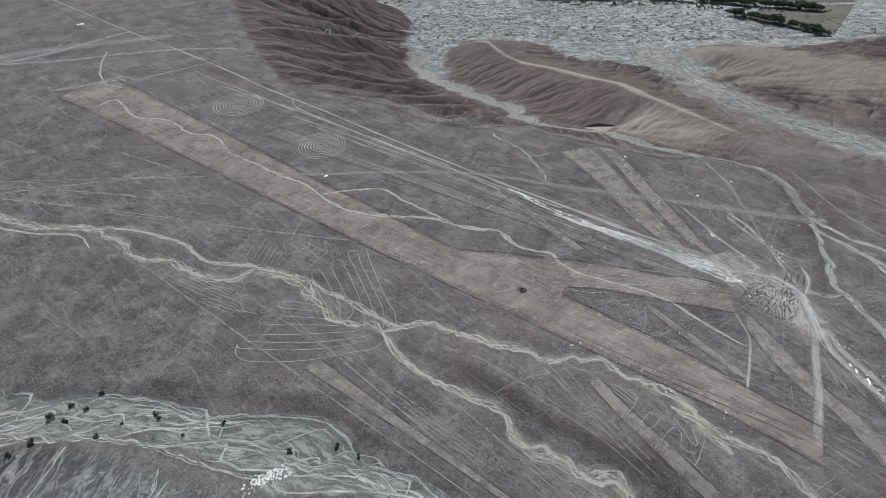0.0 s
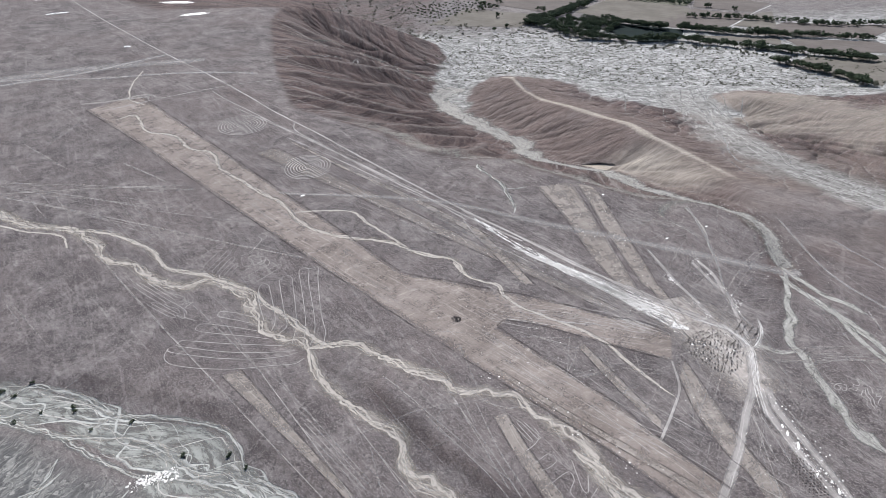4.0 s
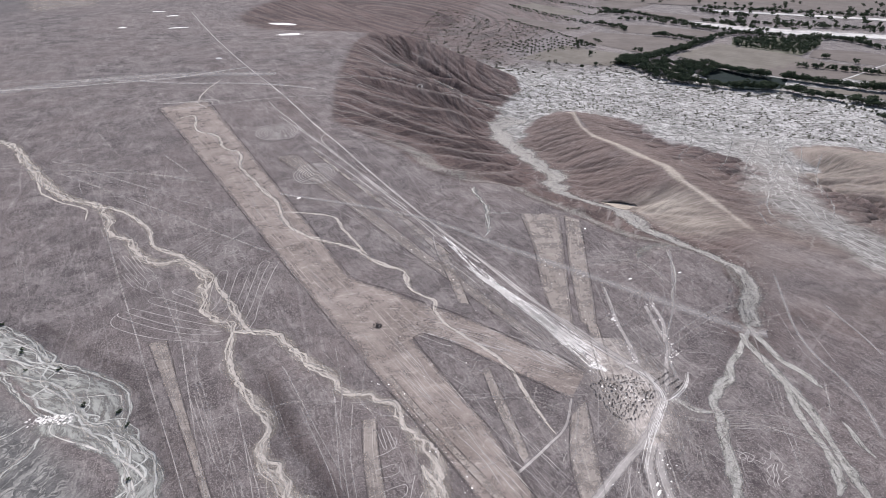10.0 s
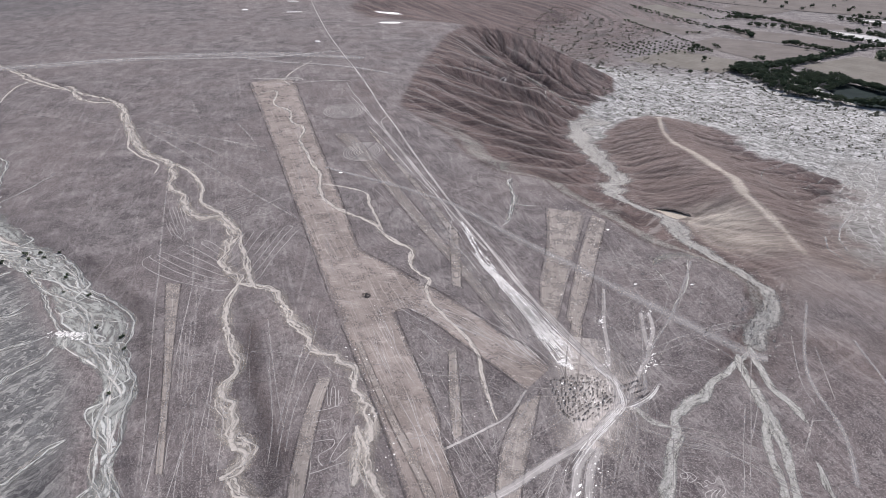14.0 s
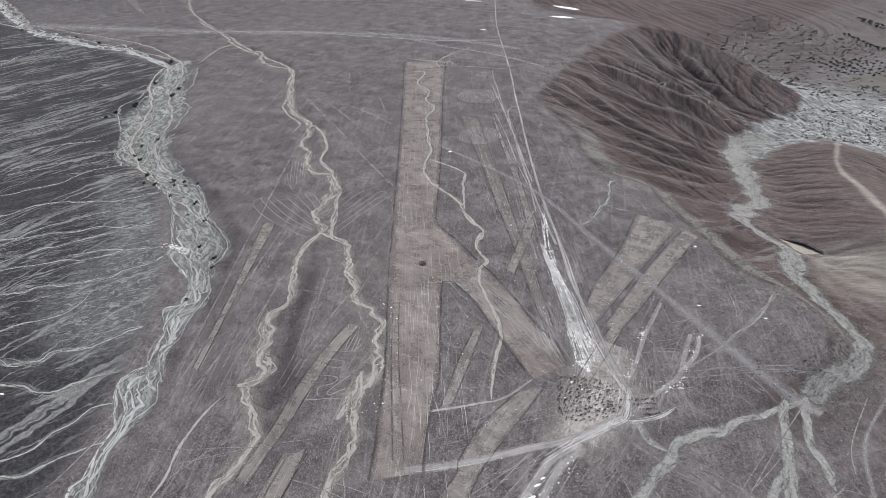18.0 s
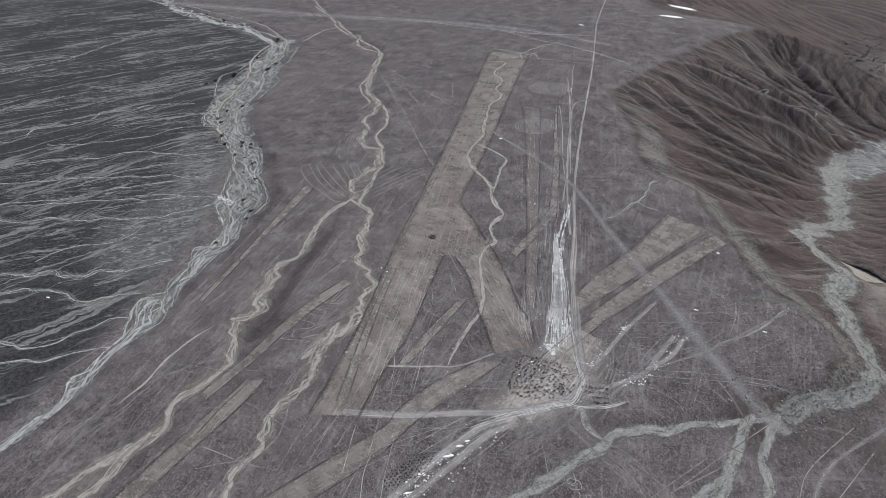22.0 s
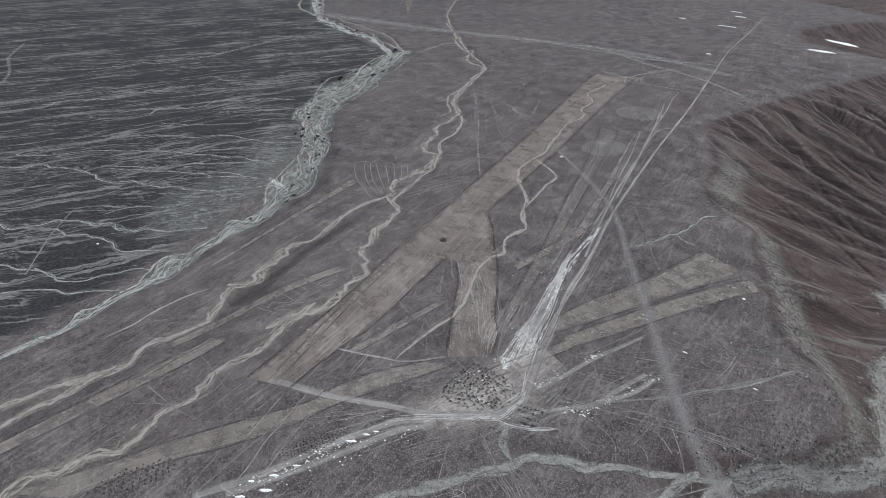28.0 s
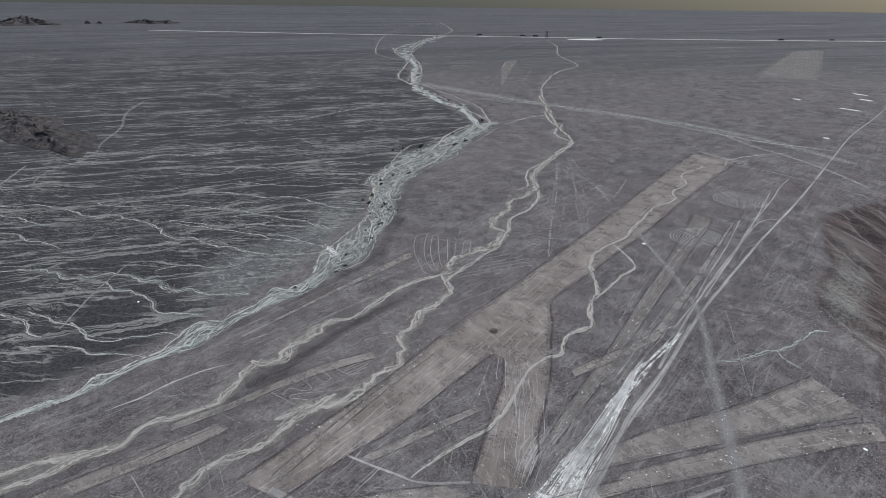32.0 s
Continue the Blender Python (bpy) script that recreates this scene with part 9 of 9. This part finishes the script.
def field(left, right, material, label, cross=4.0):
    a, b = glide(left, cross), glide(right, cross)
    n = max(len(a), len(b))
    put("field", ribbon_mesh("field", evened(a, n), evened(b, n), material, 0.35 if cross < 9 else 0.7, cross), None, label, "field", "fields of the valley")


field([(-81, 803), (-35, 901)], [(39, 796), (79, 860)], STUBBLE, "pale grey bare field above the scrub")
field([(-30, 952), (86, 876)], [(-8, 1020), (89, 1011), (147, 982)], PLOUGHED, "bare brown field with two small trees")
field([(117, 890), (151, 858), (216, 820)], [(179, 990), (277, 923), (247, 848)], STUBBLE, "dry greenish-brown field with a worn path")
field([(210, 818), (240, 804), (294, 796)], [(286, 919), (307, 901), (356, 888)], PLOUGHED, "bare brown field behind a tree row")
field([(286, 929), (359, 898)], [(302, 984), (351, 985), (400, 957)], PLOUGHED, "bare brown field with a lone dark tree")
field([(-153, 1036), (-51, 1005)], [(-164, 1083), (-69, 1056), (-20, 1042)], PLOUGHED, "narrow brown field between hedges")
field([(-176, 1179), (-93, 1141)], [(-153, 1232), (-71, 1202), (-45, 1164)], STUBBLE, "dry field between two hedges")
field([(25, 1244), (85, 1158)], [(143, 1219), (182, 1180)], PLOUGHED, "brown field bordered by trees")
field([(36, 1031), (156, 1014)], [(-15, 1085), (68, 1099), (192, 1068)], PLOUGHED, "brown field below a dark hedge")
field([(143, 795), (185, 738), (233, 751)], [(171, 826), (245, 794)], GREEN_CROP, "dark green crop field below a hedge")
field([(244, 749), (310, 739), (339, 727)], [(238, 767), (348, 760)], STUBBLE, "pale dry strip of field beside a hedge")
field([(309, 813), (358, 798)], [(363, 890), (385, 902)], STUBBLE, "pale stubble field beside a dirt road")
field([(194, 977), (278, 934)], [(198, 1033), (315, 1070), (312, 1010)], ORCHARD, "shady orchard ground under rows of trees")
field([(20, 1243), (-48, 1276)], [(69, 1324), (-11, 1353)], PLOUGHED, "small brown field far up the valley")
field([(39, 1051), (-26, 1098)], [(24, 1068), (-68, 1111)], GREEN_CROP, "dark green strip of crop along a hedge")
field([(-200, 1330), (700, 1330)], [(-300, 2400), (900, 2400)], PLOUGHED, "wide dusty plain of fields far up the valley", 12.0)
field([(318, 655), (372, 570)], [(356, 684), (460, 690)], STUBBLE, "bare grey field between two hedges")
field([(318, 772), (449, 762)], [(376, 836), (514, 828)], PLOUGHED, "bare brown field bordered by hedges")
field([(358, 700), (470, 700)], [(352, 758), (449, 748)], PLOUGHED, "narrow brown field along a hedge")
put("valley_river_bed", sheet("valley_river_bed", [(132, 1162), (256, 1141), (393, 1128), (520, 1120)], [(141, 1111), (249, 1071), (381, 1071), (520, 1080)], WHITE_RILL, 1.1, 8.0, 8.0, 9.0), None, "white dry river bed between far rows of trees", "river bed", "", "structure")
put("valley_river_bed", sheet("valley_river_bed", [(163, 1290), (336, 1282), (476, 1270)], [(170, 1262), (330, 1250), (476, 1236)], WHITE_RILL, 1.1, 8.0, 8.0, 9.0), None, "white dry river bed between far rows of trees", "river bed", "", "structure")
farm_l, farm_r = rims([(289, 787), (313, 820), (356, 888), (395, 939)], 3.2)
put("farm_road", ribbon_mesh("farm_road", farm_l, farm_r, WHITE_RILL, 0.6), None, "pale dirt road between the fields", "road", "", "structure")


# ---------------------------------------------------------------- the far plain: highway, tower, lorries, rocky hills
def box(bm, x0, x1, y0, y1, z0, z1):
    m = Matrix.LocRotScale(((x0 + x1) / 2, (y0 + y1) / 2, (z0 + z1) / 2), None, (x1 - x0, y1 - y0, z1 - z0))
    return bmesh.ops.create_cube(bm, size=1, matrix=m)["verts"]


def part(name, bm, material, parent, label=""):
    bmesh.ops.bevel(bm, geom=bm.edges[:], offset=0.05, segments=1, affect="EDGES")
    me = bpy.data.meshes.new(name)
    bm.to_mesh(me)
    bm.free()
    me.materials.append(material)
    return put(name, me, parent, label)


ROAD_LINE = [(-1620, -700), (-1540, -250), (-1490, 150), (-1456, 471), (-1458, 775), (-1508, 1264), (-1600, 1800)]
ASPHALT = plain_material("dusty_asphalt", (0.10, 0.10, 0.10), (0.15, 0.15, 0.145), 0.3)
SHOULDER = plain_material("pale_road_shoulder", (0.42, 0.40, 0.37), (0.56, 0.54, 0.51), 0.05)
a, b = rims(ROAD_LINE, 24.0, 25.0, 0.15)
put("highway_shoulder", ribbon_mesh("highway_shoulder", a, b, SHOULDER, 0.5, 12.0), None, "pale dusty shoulders of the straight desert highway", "road", "", "structure")
a, b = rims(ROAD_LINE, 8.0, 25.0)
put("highway", ribbon_mesh("highway", a, b, ASPHALT, 0.8, 4.0), None, "straight grey asphalt highway across the plain", "road", "", "structure")
STEEL = plain_material("dark_painted_steel", (0.022, 0.024, 0.030), (0.045, 0.047, 0.055), 2.0, 0.5, 0.6)
LORRY_PAINT = plain_material("dark_lorry_paint", (0.02, 0.022, 0.03), (0.05, 0.05, 0.06), 1.0, 0.5)
TYRE = plain_material("tyre_rubber", (0.012, 0.012, 0.012), (0.025, 0.025, 0.025), 4.0)


def tower(x, y):
    root = put("lookout_tower", None, None, "dark steel lookout tower beside the highway", "tower")
    root.location = (x, y, float(ground_z(x, y)[0]))
    for sx in (-1, 1):
        for sy in (-1, 1):
            bm = bmesh.new()
            box(bm, sx * 2.2 - 0.2, sx * 2.2 + 0.2, sy * 2.2 - 0.2, sy * 2.2 + 0.2, 0, 17.5)
            part("leg", bm, STEEL, root)
    for k in range(5):
        bm = bmesh.new()
        box(bm, -2.4, 2.4, -2.4, 2.4, 3.0 + 3.2 * k, 3.3 + 3.2 * k)
        part("landing" if k < 4 else "platform", bm, STEEL, root)
    for k in range(5):
        for s in (-1, 1):
            bm = bmesh.new()
            v = box(bm, -0.14, 0.14, -2.7, 2.7, -0.14, 0.14)
            bmesh.ops.transform(bm, matrix=Matrix.Translation((s * 2.2, 0, 1.6 + 3.2 * k)) @ Matrix.Rotation(radians(36 if k % 2 else -36), 4, "X"), verts=v)
            part("brace", bm, STEEL, root)
    bm = bmesh.new()
    box(bm, -2.9, 2.9, -2.9, 2.9, 18.3, 18.7)
    part("roof", bm, STEEL, root)
    for s in (-1, 1):
        bm = bmesh.new()
        box(bm, s * 2.5 - 0.06, s * 2.5 + 0.06, -2.5, 2.5, 16.9, 17.1)
        part("railing", bm, STEEL, root)


def lorry(x, y, turn):
    root = put("lorry", None, None, "dark lorry with a long box body on the highway", "lorry", "lorries on the highway")
    root.matrix_world = pose(x, y, float(ground_z(x, y)[0]) + 0.85, 0, 0, turn)
    bm = bmesh.new()
    box(bm, 4.2, 6.6, -1.25, 1.25, 0.9, 3.5)
    part("cab", bm, LORRY_PAINT, root)
    bm = bmesh.new()
    box(bm, -6.5, 4.0, -1.3, 1.3, 1.1, 3.9)
    part("box_body", bm, LORRY_PAINT, root)
    for wx in (-5.2, -3.9, 5.2):
        for s in (-1, 1):
            bm = bmesh.new()
            bmesh.ops.create_cone(bm, cap_ends=True, segments=14, radius1=0.5, radius2=0.5, depth=0.35, matrix=Matrix.Translation((wx, s * 1.1, 0.5)) @ Matrix.Rotation(radians(90), 4, "X"))
            wheel = part("wheel", bm, TYRE, root)
            bm = bmesh.new()
            bmesh.ops.create_cone(bm, cap_ends=True, segments=10, radius1=0.24, radius2=0.2, depth=0.06, matrix=Matrix.Translation((wx, s * 1.29, 0.5)) @ Matrix.Rotation(radians(90), 4, "X"))
            part("hub", bm, STEEL, wheel, "grey steel wheel hub")


tower(-1425, 415)
for x, y in ((-1500, 245), (-1483, 360), (-1480, 395), (-1452, 560), (-1475, 1060), (-1500, 1215)):
    lorry(x, y, 92)
patch("cleared_yard", -1400, 510, 90, 40, 1.5, SHOULDER, "pale cleared yard beside the highway", "yard", 0.7)


def rock_hill(x, y, long, wide, high, turn, seed):
    n, rings = 56, 22
    verts, faces = [], []
    for i in range(rings + 1):
        for j in range(n):
            a, d = math.tau * j / n, i / rings
            lobe = 1 + 0.25 * math.sin(3 * a + seed) + 0.14 * math.sin(7 * a + 2 * seed)
            u, v = long * d * lobe * math.cos(a), wide * d * lobe * math.sin(a)
            px, py = x + u * math.cos(turn) - v * math.sin(turn), y + u * math.sin(turn) + v * math.cos(turn)
            rough = noise.noise(Vector((px / (long * 0.16), py / (long * 0.16), seed))) + 0.6 * noise.noise(Vector((px / (long * 0.06), py / (long * 0.06), seed)))
            verts.append((px, py, high * max(0.0, (1 - d) ** 0.8 * (0.65 + 0.7 * rough)) + (-0.6 if i == rings else 0.0)))
    v = np.array(verts)
    v[:, 2] += ground_z(v[:, 0], v[:, 1])
    for i in range(rings):
        for j in range(n):
            faces.append((i * n + j, (i + 1) * n + j, (i + 1) * n + (j + 1) % n, i * n + (j + 1) % n))
    put("rocky_hill", mesh_of("rocky_hill", v, faces, ROCK), None, "dark jagged rocky hill rising from the plain", "hill", "rocky hills on the plain")


rock_hill(-290, -212, 92, 34, 7.5, 0.93, 1)
rock_hill(-243, -160, 48, 20, 4.5, 0.9, 2)
rock_hill(-330, -255, 50, 24, 6.5, 0.9, 8)
rock_hill(-2050, -905, 75, 40, 16, 1.2, 3)
rock_hill(-2060, -840, 60, 32, 13, 1.2, 4)
rock_hill(-1900, -1240, 130, 70, 28, 1.0, 5)
rock_hill(-1980, -1075, 14, 9, 12, 1.0, 6)
rock_hill(-1990, -1040, 12, 8, 9, 1.0, 7)
